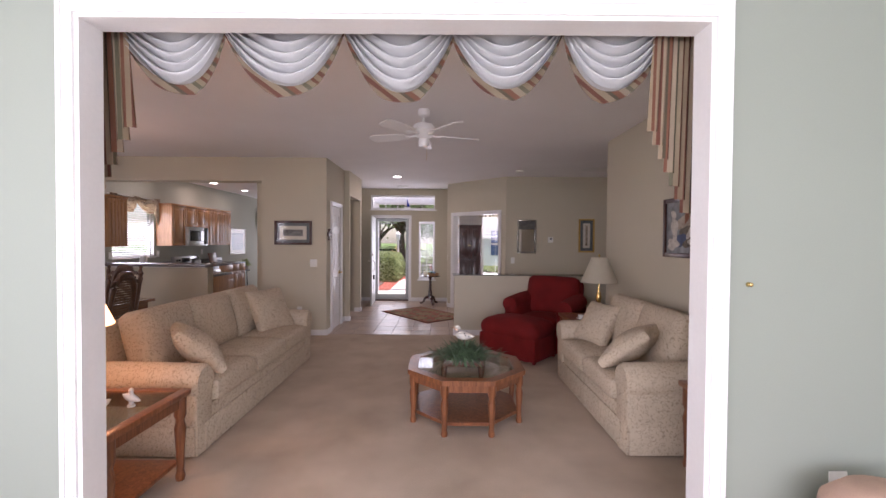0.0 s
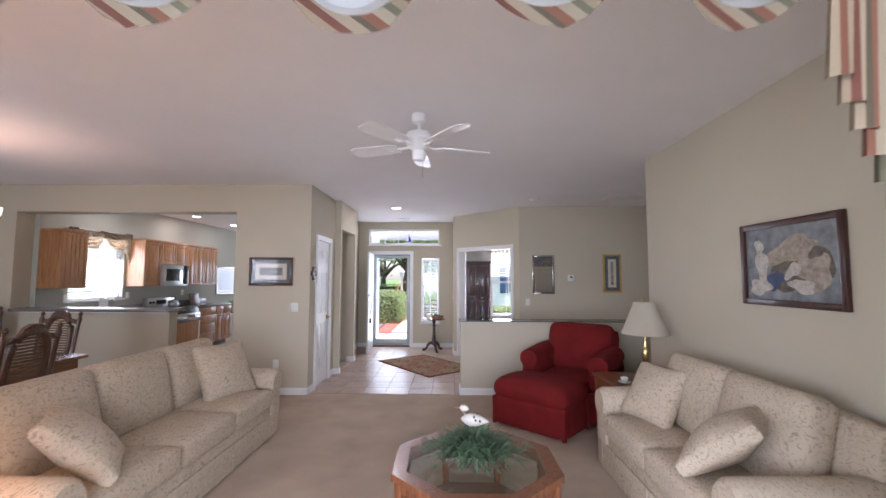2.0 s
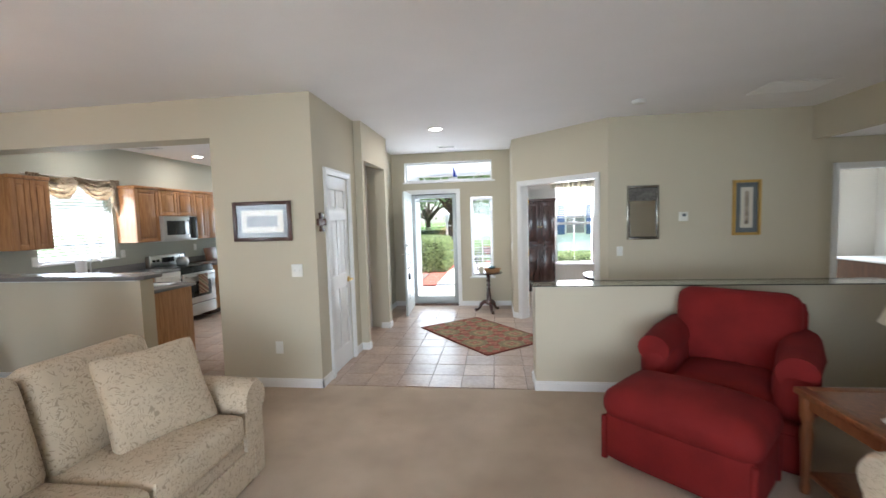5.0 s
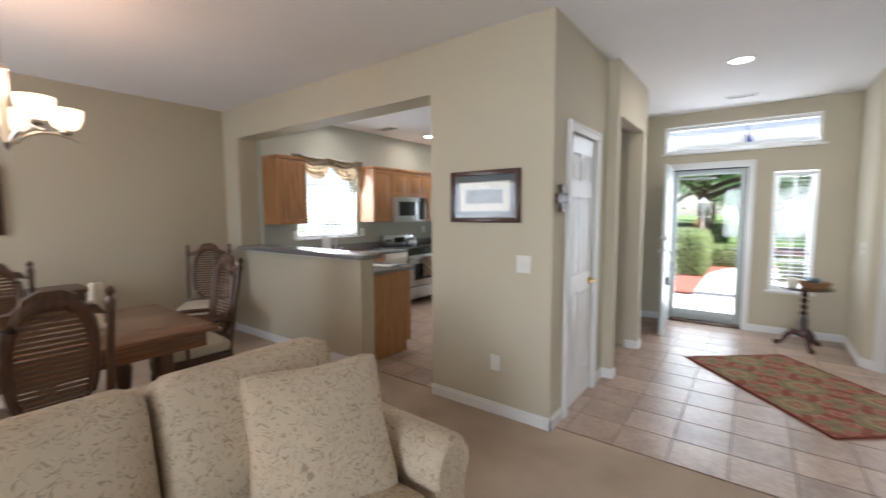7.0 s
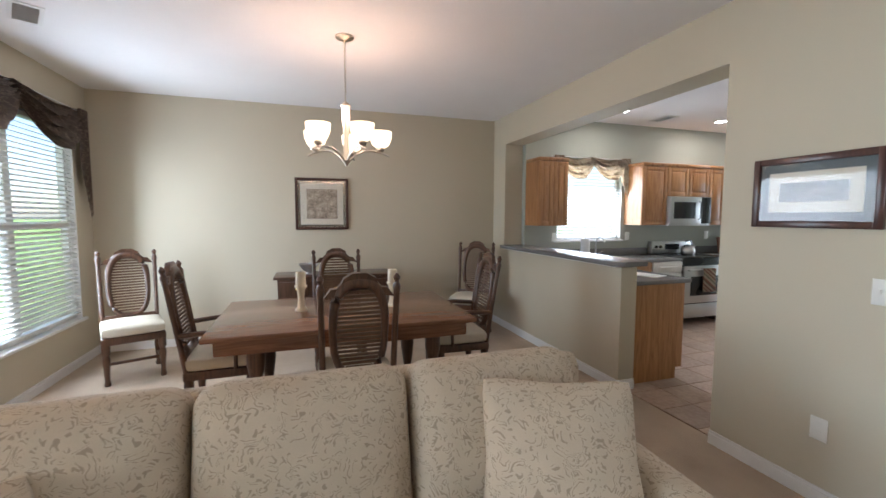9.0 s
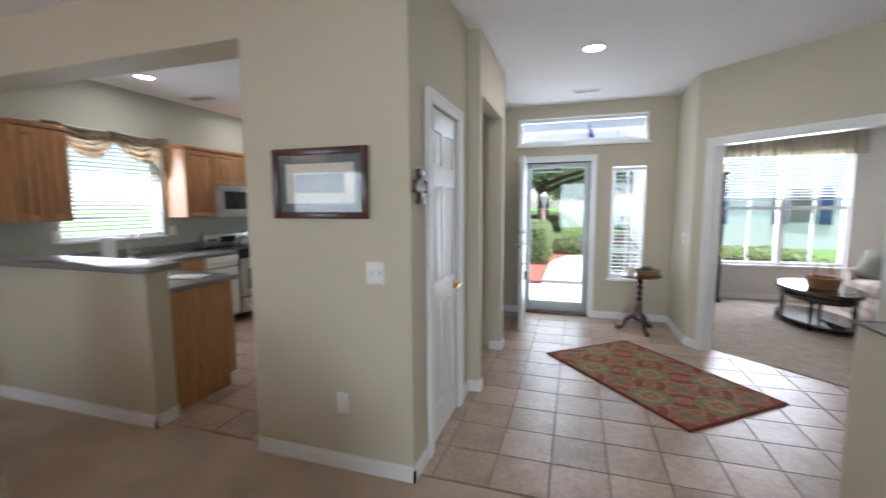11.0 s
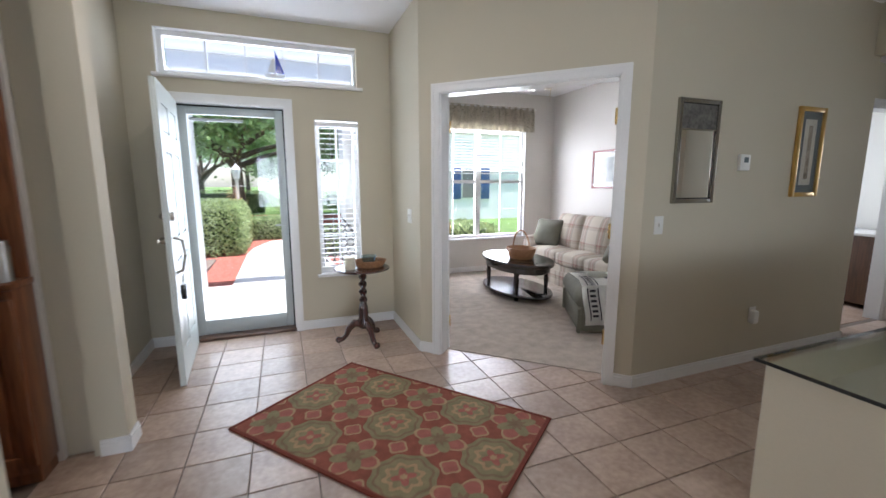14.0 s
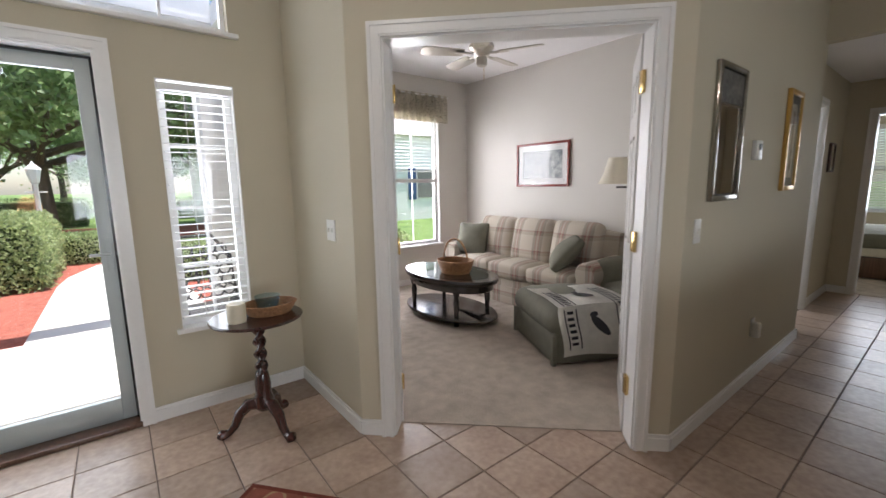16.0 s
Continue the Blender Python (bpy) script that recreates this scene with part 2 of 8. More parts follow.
M_CONCRETE = material("pale_concrete", (0.68, 0.66, 0.62), rough=0.9, vary=0.08, scale=3, fine=120, bump=0.2)
M_GRASS = material("lawn_grass", (0.10, 0.20, 0.045), color2=(0.18, 0.28, 0.08), rough=0.95, vary=0.3, scale=1.2, fine=60, bump=0.8, dist=0.03)
M_MULCH = material("red_mulch", (0.34, 0.085, 0.06), color2=(0.48, 0.16, 0.11), rough=0.95, vary=0.35, scale=14, fine=60, bump=0.9, dist=0.03)
M_LEAF = material("hedge_leaf", (0.24, 0.33, 0.13), color2=(0.44, 0.52, 0.25), rough=0.55, vary=0.3, scale=8, fine=40, bump=0)
M_TREELEAF = material("tree_leaf", (0.20, 0.31, 0.13), color2=(0.34, 0.46, 0.22), rough=0.55, vary=0.3, scale=1.2, fine=20, bump=0)
def leafy(m):
    """Lets part of the light through thin leaves."""
    n, ln = m.node_tree.nodes, m.node_tree.links
    b, out = n["Principled BSDF"], n["Material Output"]
    tl, mx = n.new("ShaderNodeBsdfTranslucent"), n.new("ShaderNodeMixShader")
    mx.inputs["Fac"].default_value = 0.5
    ln.new(b.inputs["Base Color"].links[0].from_socket, tl.inputs["Color"])
    ln.new(b.outputs["BSDF"], mx.inputs[1])
    ln.new(tl.outputs["BSDF"], mx.inputs[2])
    ln.new(mx.outputs["Shader"], out.inputs["Surface"])


leafy(M_LEAF)
leafy(M_TREELEAF)
M_BARK = material("grey_bark", (0.11, 0.085, 0.065), rough=0.95, vary=0.35, scale=6, fine=40, bump=0.8, dist=0.02)
M_SIDING = material("white_siding", (0.80, 0.80, 0.78), rough=0.6, vary=0.04, scale=2, fine=60, bump=0.05)
M_PLASTIC = material("white_plastic", (0.78, 0.77, 0.72), rough=0.4, vary=0.02, bump=0)
M_CREAM = material("cream_wax", (0.75, 0.68, 0.52), rough=0.5, vary=0.05, bump=0.02)


# ---- building helpers ----
def box(bm, x0, x1, y0, y1, z0, z1, bevel=0.0, seg=2):
    g = bmesh.ops.create_cube(bm, size=1.0, matrix=Matrix.LocRotScale(((x0 + x1) / 2, (y0 + y1) / 2, (z0 + z1) / 2), None, (abs(x1 - x0), abs(y1 - y0), abs(z1 - z0))))
    if bevel:
        es = list({e for v in g["verts"] for e in v.link_edges})
        bmesh.ops.bevel(bm, geom=es, offset=bevel, segments=seg, profile=0.5, affect="EDGES", clamp_overlap=True)
    return bm


def boxes(*args, bevel=0.0):
    bm = bmesh.new()
    for a in args:
        box(bm, *a, bevel=bevel)
    return bm


def lathe(profile, seg=24, close=True):
    """A turned shape from (radius, height) pairs about z."""
    bm = bmesh.new()
    rings = []
    for r, z in profile:
        rings.append([bm.verts.new((r * math.cos(2 * math.pi * i / seg), r * math.sin(2 * math.pi * i / seg), z)) for i in range(seg)])
    for a, b in zip(rings, rings[1:]):
        for i in range(seg):
            bm.faces.new((a[i], a[(i + 1) % seg], b[(i + 1) % seg], b[i]))
    if close:
        bm.faces.new(rings[0][::-1])
        bm.faces.new(rings[-1])
    return bm


def tube(points, radius, seg=8, taper=None):
    """A round bar along points; taper: a radius per point."""
    bm = bmesh.new()
    pts = [Vector(p) for p in points]
    rings = []
    for i, p in enumerate(pts):
        d = (pts[min(i + 1, len(pts) - 1)] - pts[max(i - 1, 0)]).normalized()
        side = d.cross(Vector((0, 0, 1)) if abs(d.z) < 0.95 else Vector((1, 0, 0))).normalized()
        up = side.cross(d)
        r = taper[i] if taper else radius
        rings.append([bm.verts.new(p + r * (math.cos(2 * math.pi * k / seg) * side + math.sin(2 * math.pi * k / seg) * up)) for k in range(seg)])
    for a, b in zip(rings, rings[1:]):
        for k in range(seg):
            bm.faces.new((a[k], a[(k + 1) % seg], b[(k + 1) % seg], b[k]))
    bm.faces.new(rings[0][::-1])
    bm.faces.new(rings[-1])
    bmesh.ops.recalc_face_normals(bm, faces=bm.faces)
    return bm


def join(*bms):
    out = bmesh.new()
    for b in bms:
        me = bpy.data.meshes.new("tmp")
        b.to_mesh(me)
        b.free()
        out.from_mesh(me)
        bpy.data.meshes.remove(me)
    return out


def moved(bm, m):
    bmesh.ops.transform(bm, matrix=m, verts=bm.verts)
    return bm


def prism(outline, z0, z1, bevel=0.0):
    """A flat outline (x, y) raised from z0 to z1."""
    bm = bmesh.new()
    f = bm.faces.new([bm.verts.new((x, y, z0)) for x, y in outline])
    r = bmesh.ops.extrude_face_region(bm, geom=[f])
    bmesh.ops.translate(bm, vec=(0, 0, z1 - z0), verts=[v for v in r["geom"] if isinstance(v, bmesh.types.BMVert)])
    bmesh.ops.recalc_face_normals(bm, faces=bm.faces)
    if bevel:
        bmesh.ops.bevel(bm, geom=list(bm.edges), offset=bevel, segments=2, profile=0.5, affect="EDGES", clamp_overlap=True)
    return bm


def cushion(sx, sy, sz, r=0.05, puff=0.03, cuts=6):
    """A stuffed block about its middle, bulging on its wide faces (z)."""
    bm = bmesh.new()
    box(bm, -sx / 2, sx / 2, -sy / 2, sy / 2, -sz / 2, sz / 2)
    bmesh.ops.subdivide_edges(bm, edges=list(bm.edges), cuts=cuts, use_grid_fill=True)
    hx, hy, hz = sx / 2, sy / 2, sz / 2
    for v in bm.verts:
        c = Vector((max(-hx + r, min(hx - r, v.co.x)), max(-hy + r, min(hy - r, v.co.y)), max(-hz + r, min(hz - r, v.co.z))))
        d = v.co - c
        if d.length > 1e-6:
            v.co = c + d.normalized() * r
        b = (1 - (v.co.x / hx) ** 2) * (1 - (v.co.y / hy) ** 2)
        v.co.z += puff * b * (v.co.z / hz)
    for f in bm.faces:
        f.smooth = True
    return bm


def link(name, bm, mat, smooth=None):
    me = bpy.data.meshes.new(name)
    bm.to_mesh(me)
    bm.free()
    me.materials.append(mat)
    if smooth is not None:
        me.polygons.foreach_set("use_smooth", [True] * len(me.polygons))
        me.set_sharp_from_angle(angle=radians(smooth))
    return new(name, me)


def part(name, bm, mat, parent, label="", smooth=40):
    ob = link(name, bm, mat, smooth)
    ob.parent = parent
    return tagged(ob, label) if label else ob


def same_part(name, mesh_ob, parent, m):
    """Another part on the mesh of mesh_ob, at the local pose m."""
    ob = new(name, mesh_ob.data)
    ob.parent = parent
    ob.matrix_basis = m
    return ob


def thing(name, label, category, m=None, group=""):
    ob = new(name)
    ob.empty_display_size = 0.1
    if m is not None:
        ob.matrix_basis = m
    return tagged(ob, label, category, group)


def structure(name, bm, mat, label="", category="", smooth=None):
    return tagged(link(name, bm, mat, smooth), label, category or "wall", kind="structure")


# ---- the large structure ----
H = 2.74
structure("floor_slab", boxes((-5.9, 9.7, -2.6, 10.76, -0.14, -0.02), (-5.9, -1.62, 10.76, 15.3, -0.14, -0.02), (0.62, 9.7, 10.76, 12.55, -0.14, -0.02)), M_GROUT, "brown grout bed under the floors", "floor")
structure("floor_carpet_living", boxes((-5.63, -1.35, 2.33, 6.96, -0.02, 0.0), (-1.35, 2.566, 2.33, 6.96, -0.02, 0.0), (2.566, 3.6, 5.775, 6.96, -0.02, 0.0), (-1.027, 1.59, 2.2, 2.33, -0.02, 0.0)), M_CARPET, "worn beige cut-pile carpet", "carpet")
structure("floor_carpet_sunroom", boxes((-2.2, 3.2, -2.4, 2.2, -0.02, 0.0)), M_CARPET, "beige cut-pile carpet", "carpet")
den_floor = prism([(0.80, 9.72), (1.80, 8.75), (3.75, 8.75), (3.75, 12.43), (0.72, 12.43), (0.72, 9.80)], -0.02, 0.006)
structure("floor_carpet_den", den_floor, M_DENCARPET, "taupe carpet in the den", "carpet")
structure("floor_carpet_bedroom", boxes((6.36, 9.5, 6.4, 10.4, -0.02, 0.004)), M_DENCARPET, "tan bedroom carpet", "carpet")
structure("floor_bath", boxes((4.1, 6.2, 8.86, 10.5, -0.02, 0.0)), M_TILE, "pale tiled floor", "floor")
structure("ceiling", boxes((-5.75, 0.66, 2.2, 10.77, H, H + 0.1), (-5.75, -2.75, 10.77, 15.2, H, H + 0.1), (0.66, 3.87, 2.2, 12.55, H, H + 0.1), (3.87, 9.6, 5.6, 12.55, H, H + 0.1), (-2.3, 3.3, -2.5, 2.2, H, H + 0.1)), M_CEIL, "white painted flat ceiling", "ceiling")
structure("ceiling_hall", boxes((4.1, 6.3, 7.24, 8.80, 2.40, 2.46)), M_CEIL, "lower white ceiling of the hallway", "ceiling")
structure("wall_hall_header", boxes((4.0, 4.1, 7.24, 8.63, 2.36, H)), M_WALL, "beige painted drop over the hallway")

# living and dining room
structure("wall_south", boxes((-5.75, -5.32, 2.20, 2.33, 0, H), (-5.32, -3.62, 2.20, 2.33, 0, 0.45), (-5.32, -3.62, 2.20, 2.33, 2.3, H), (-3.62, -1.027, 2.225, 2.33, 0, H),
                              (-1.027, 1.59, 2.225, 2.33, 2.39, H), (1.59, 2.69, 2.225, 2.33, 0, H)), M_WALL, "beige painted wall with a wide cased opening")
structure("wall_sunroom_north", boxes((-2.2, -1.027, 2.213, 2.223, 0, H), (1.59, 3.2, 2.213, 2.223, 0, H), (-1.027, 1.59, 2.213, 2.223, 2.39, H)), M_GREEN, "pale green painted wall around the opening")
# the gap in this wall holds the added side window
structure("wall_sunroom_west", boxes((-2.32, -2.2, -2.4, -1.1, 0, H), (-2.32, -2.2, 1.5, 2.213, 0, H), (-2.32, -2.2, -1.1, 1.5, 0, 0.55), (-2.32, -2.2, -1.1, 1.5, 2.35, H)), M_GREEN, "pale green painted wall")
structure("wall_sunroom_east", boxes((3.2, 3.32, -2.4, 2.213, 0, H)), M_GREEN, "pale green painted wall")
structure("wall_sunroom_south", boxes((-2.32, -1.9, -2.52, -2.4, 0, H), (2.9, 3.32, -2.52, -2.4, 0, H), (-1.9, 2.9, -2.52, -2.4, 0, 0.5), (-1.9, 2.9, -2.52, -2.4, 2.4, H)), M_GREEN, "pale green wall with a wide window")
structure("wall_east", boxes((2.566, 2.69, 2.33, 5.775, 0, H), (2.69, 3.72, 5.655, 5.775, 0, H), (3.6, 3.72, 5.775, 6.96, 0, H)), M_WALL, "beige painted wall behind the loveseat")
structure("wall_west", boxes((-5.75, -5.63, 2.33, 7.04, 0, H)), M_WALL, "beige painted dining room wall")
structure("wall_kitchen_front", boxes((-5.63, -5.29, 6.90, 7.15, 0, H), (-2.31, -1.312, 6.90, 7.04, 0, H), (-5.29, -2.31, 6.90, 7.15, 2.378, H)), M_WALL, "beige painted wall with a wide kitchen opening")
structure("wall_bar", boxes((-5.29, -3.15, 6.90, 7.06, 0, 1.035)), M_WALL, "beige painted half wall under the bar top")
structure("wall_half", boxes((0.67, 3.6, 6.96, 7.24, 0, 0.935)), M_WALL, "beige painted half wall between living room and foyer")
structure("wall_closet", boxes((-1.432, -1.312, 7.04, 7.18, 0, H), (-1.432, -1.312, 7.77, 8.06, 0, H), (-1.432, -1.312, 7.18, 7.77, 2.04, H)), M_WALL, "beige painted closet wall")
structure("wall_closet_back", boxes((-2.31, -2.19, 7.04, 8.0, 0, H), (-2.87, -1.34, 8.0, 8.12, 0, H)), M_WALL, "beige painted wall")
structure("wall_foyer_west", boxes((-1.34, -1.22, 8.06, 8.14, 0, H), (-1.37, -1.22, 9.06, 9.12, 0, H), (-1.50, -1.22, 9.12, 9.20, 0, H), (-1.34, -1.22, 8.14, 9.06, 2.29, H), (-1.62, -1.50, 9.205, 10.63, 0, H)), M_WALL, "beige painted wall with a tall cased passage")
structure("wall_passage", boxes((-2.75, -1.50, 9.08, 9.20, 0, H), (-2.87, -2.75, 8.12, 9.20, 0, H)), M_GREY, "pale wall inside the passage")
structure("wall_north", boxes((-1.62, -1.20, 10.63, 10.77, 0, 2.23), (-1.20, -0.335, 10.63, 10.77, 2.04, 2.23), (-0.335, -0.10, 10.63, 10.77, 0, 2.23), (-0.10, 0.29, 10.63, 10.77, 0, 0.52),
                              (-0.10, 0.29, 10.63, 10.77, 1.94, 2.23), (0.29, 0.60, 10.63, 10.77, 0, 2.23), (-1.62, -1.27, 10.63, 10.77, 2.23, 2.58), (0.29, 0.60, 10.63, 10.77, 2.23, 2.58), (-1.62, 0.60, 10.63, 10.77, 2.58, H)), M_WALL, "beige painted front wall with door, sidelight and transom")
structure("wall_foyer_east", boxes((0.60, 0.72, 9.75, 12.55, 0, H)), M_WALL, "beige painted wall beside the front door")
ANG = pose(0.60, 9.75, 0, 0, 0, -45)
ang = boxes((0, 0.17, 0, 0.12, 0, H), (1.42, 1.584, 0, 0.12, 0, H), (0.17, 1.42, 0, 0.12, 2.04, H))
structure("wall_den_angled", moved(ang, ANG), M_WALL, "beige painted angled wall with a double door opening")
structure("wall_mirror", boxes((1.72, 4.1, 8.63, 8.75, 0, H), (4.0, 4.1, 8.75, 8.80, 0, H)), M_WALL, "beige painted hallway wall")
structure("wall_hall_north", boxes((4.0, 4.40, 8.80, 8.92, 0, H), (5.16, 6.42, 8.80, 8.92, 0, H), (4.40, 5.16, 8.80, 8.92, 2.04, H)), M_WALL, "beige painted hallway wall with a doorway")
structure("wall_hall_south", boxes((3.72, 6.42, 6.96, 7.24, 0, H)), M_WALL, "beige painted hallway wall")
structure("wall_hall_east", boxes((6.30, 6.42, 7.24, 7.72, 0, H), (6.30, 6.42, 8.56, 8.80, 0, H), (6.30, 6.42, 7.72, 8.56, 2.04, H)), M_WALL, "beige painted wall with the bedroom doorway")
structure("wall_bath", boxes((4.0, 6.3, 10.5, 10.62, 0, H), (3.9, 4.0, 8.92, 10.62, 0, H), (6.2, 6.3, 8.92, 10.5, 0, H)), M_GREY, "pale bathroom wall")
structure("wall_bedroom", boxes((9.5, 9.62, 6.3, 7.4, 0, H), (9.5, 9.62, 9.0, 10.5, 0, H), (9.5, 9.62, 7.4, 9.0, 0, 0.8), (9.5, 9.62, 7.4, 9.0, 2.2, H), (6.42, 9.5, 10.4, 10.5, 0, H), (6.42, 9.5, 6.3, 6.4, 0, H), (6.42, 6.5, 6.4, 6.96, 0, H), (6.42, 6.5, 8.92, 10.4, 0, H)), M_WALL, "warm beige bedroom walls")
structure("wall_den_north", boxes((0.72, 1.62, 12.43, 12.55, 0, H), (3.24, 3.75, 12.43, 12.55, 0, H), (1.62, 3.24, 12.43, 12.55, 0, 0.53), (1.62, 3.24, 12.43, 12.55, 2.27, H)), M_GREY, "pale grey wall with a double window")
structure("wall_den_east", boxes((3.75, 3.87, 8.75, 12.55, 0, H)), M_GREY, "pale grey den wall")
structure("wall_den_inner", boxes((0.722, 0.73, 9.86, 12.43, 0, H), (1.9, 3.75, 8.752, 8.76, 0, H)), M_GREY, "pale grey den wall")
# kitchen
structure("wall_kitchen_west", boxes((-5.34, -5.22, 7.155, 7.64, 0, H), (-5.34, -5.22, 8.69, 13.3, 0, H), (-5.34, -5.22, 7.64, 8.69, 0, 1.13), (-5.34, -5.22, 7.64, 8.69, 2.2, H), (-5.34, -5.22, 13.3, 14.5, 0, 0.45), (-5.34, -5.22, 13.3, 14.5, 2.25, H), (-5.34, -5.22, 14.5, 15.0, 0, H)), M_KIT, "pale green-grey kitchen wall")
structure("wall_kitchen_north", boxes((-5.34, -5.0, 15.0, 15.12, 0, H), (-3.0, -2.75, 15.0, 15.12, 0, H), (-5.0, -3.0, 15.0, 15.12, 0, 0.5), (-5.0, -3.0, 15.0, 15.12, 2.25, H)), M_KIT, "pale breakfast nook wall")
structure("wall_kitchen_east", boxes((-2.87, -2.75, 9.20, 15.0, 0, H)), M_KIT, "pale kitchen wall")

# openings: casings, doors, baseboards
def casing(name, pts_m, x0, x1, top, w=0.065, t=0.02, label="white painted door casing"):
    """A mitred frame of moulding round an opening, built in the wall's own plane (x along, z up, y out of the wall)."""
    bm = bmesh.new()
    for (a, b, c, d, e, f) in ((x0 - w, x0, 0, top + w, 0, t), (x1, x1 + w, 0, top + w, 0, t), (x0, x1, top, top + w, 0, t),
                               (x0 - w, x0 - w + 0.018, 0, top + w, t, t + 0.008), (x1 + w - 0.018, x1 + w, 0, top + w, t, t + 0.008), (x0 - w + 0.018, x1 + w - 0.018, top + w - 0.018, top + w, t, t + 0.008),
                               (x0 - 0.02, x0 - 0.008, 0, top + 0.008, t, t + 0.004), (x1 + 0.008, x1 + 0.02, 0, top + 0.008, t, t + 0.004), (x0 - 0.008, x1 + 0.008, top + 0.008, top + 0.02, t, t + 0.004)):
        box(bm, a, b, -f, -e, c, d)
    return structure(name, moved(bm, pts_m), M_TRIM, label, "trim")


def jamb(name, m, x0, x1, top, depth, t=0.018, proud=0.003):
    """White boards that line an opening of a wall that is depth thick."""
    bm = boxes((x0 - 0.001, x0 + t, -proud, depth + proud, 0, top), (x1 - t, x1 + 0.001, -proud, depth + proud, 0, top), (x0 + t, x1 - t, -proud, depth + proud, top - t, top + 0.001))
    return structure(name, moved(bm, m), M_TRIM, "white painted jamb boards", "trim")


casing("trim_opening_sunroom", pose(0, 2.213, 0), -1.027, 1.59, 2.39, w=0.060, t=0.016, label="white moulded casing of the wide opening")
jamb("trim_opening_jamb", pose(0, 2.213, 0), -1.027, 1.59, 2.39, 0.117)
casing("trim_opening_living", pose(0, 2.33, 0, 0, 0, 180), -1.59, 1.027, 2.39, w=0.060, t=0.012)
casing("trim_den_opening", ANG, 0.18, 1.41, 2.03)
jamb("trim_den_jamb", ANG, 0.17, 1.42, 2.04, 0.12)
CLO = pose(-1.312, 0, 0, 0, 0, 90)
casing("trim_closet", CLO, 7.19, 7.76, 2.03)
FRO = pose(0, 10.63, 0)
casing("trim_front_door", FRO, -1.19, -0.345, 2.03)
jamb("trim_front_jamb", FRO, -1.20, -0.335, 2.04, 0.14)
casing("trim_hall_door", pose(0, 8.80, 0), 4.41, 5.15, 2.03)
jamb("trim_hall_jamb", pose(0, 8.80, 0), 4.40, 5.16, 2.04, 0.12)
casing("trim_bedroom_door", pose(6.30, 0, 0, 0, 0, -90), -8.55, -7.73, 2.03)
jamb("trim_bedroom_jamb", pose(6.30, 0, 0, 0, 0, -90), -8.56, -7.72, 2.04, 0.12)


def baseboard(name, runs, h=0.085, t=0.014):
    """Runs of (x0, y0, x1, y1) along a wall's foot; the board stands to the right of the way from first to second."""
    bm = bmesh.new()
    for x0, y0, x1, y1 in runs:
        d = Vector((x1 - x0, y1 - y0, 0))
        b = boxes((0, d.length, -t, 0, 0.0, h - 0.018), (0, d.length, -t * 0.55, 0, h - 0.018, h))
        moved(b, Matrix.Translation((x0, y0, 0)) @ Matrix.Rotation(math.atan2(d.y, d.x), 4, "Z"))
        bm = join(bm, b)
    return structure(name, bm, M_TRIM, "white painted baseboard", "baseboard")


baseboard("baseboard_living", [(-5.63, 6.90, -3.15 + 0.014, 6.90), (-3.15, 6.90 - 0.014, -3.15, 7.06), (-2.31, 6.90, -1.312 + 0.014, 6.90), (-1.312, 6.90 - 0.014, -1.312, 7.122), (-1.312, 7.828, -1.312, 8.06),
                               (2.566, 5.775, 2.566, 2.33), (-5.63, 2.33, -5.63, 6.90), (-1.09, 2.33, -5.63, 2.33), (2.566, 2.33, 1.652, 2.33), (0.67 - 0.014, 6.96, 3.6, 6.96), (0.67, 7.24, 0.67, 6.96)])
baseboard("baseboard_foyer", [(-1.312, 8.06, -1.22 + 0.014, 8.06), (-1.22, 8.06 - 0.014, -1.22, 8.14), (-1.34, 9.06, -1.22 + 0.014, 9.06), (-1.22, 9.06 - 0.014, -1.22, 9.20), (-1.50, 9.2, -1.50, 10.63), (-1.5, 10.63, -1.256, 10.63),
                              (-0.28, 10.63, 0.60, 10.63), (0.60, 10.63, 0.60, 9.75), (3.6, 7.24, 0.67, 7.24), (1.72, 8.63, 4.1 + 0.014, 8.63), (4.1, 8.63 - 0.014, 4.1, 8.8), (4.1, 8.8, 4.345, 8.8), (5.215, 8.8, 6.3, 8.8), (6.3, 8.8, 6.3, 8.62), (6.3, 7.66, 6.3, 7.24), (6.3, 7.24, 3.6, 7.24)])
bb = boxes((0, 0.115, -0.014, 0, 0, 0.067), (0, 0.115, -0.008, 0, 0.067, 0.085), (1.475, 1.584, -0.014, 0, 0, 0.067), (1.475, 1.584, -0.008, 0, 0.067, 0.085))
structure("baseboard_angled", moved(bb, ANG), M_TRIM, "white painted baseboard", "baseboard")
baseboard("baseboard_den", [(3.75, 12.43, 3.75, 8.76), (0.73, 12.43, 3.75, 12.43), (0.73, 9.9, 0.73, 12.43)])
baseboard("baseboard_sunroom", [(-2.2, 2.213, -1.088, 2.213), (1.651, 2.213, 3.2, 2.213)])


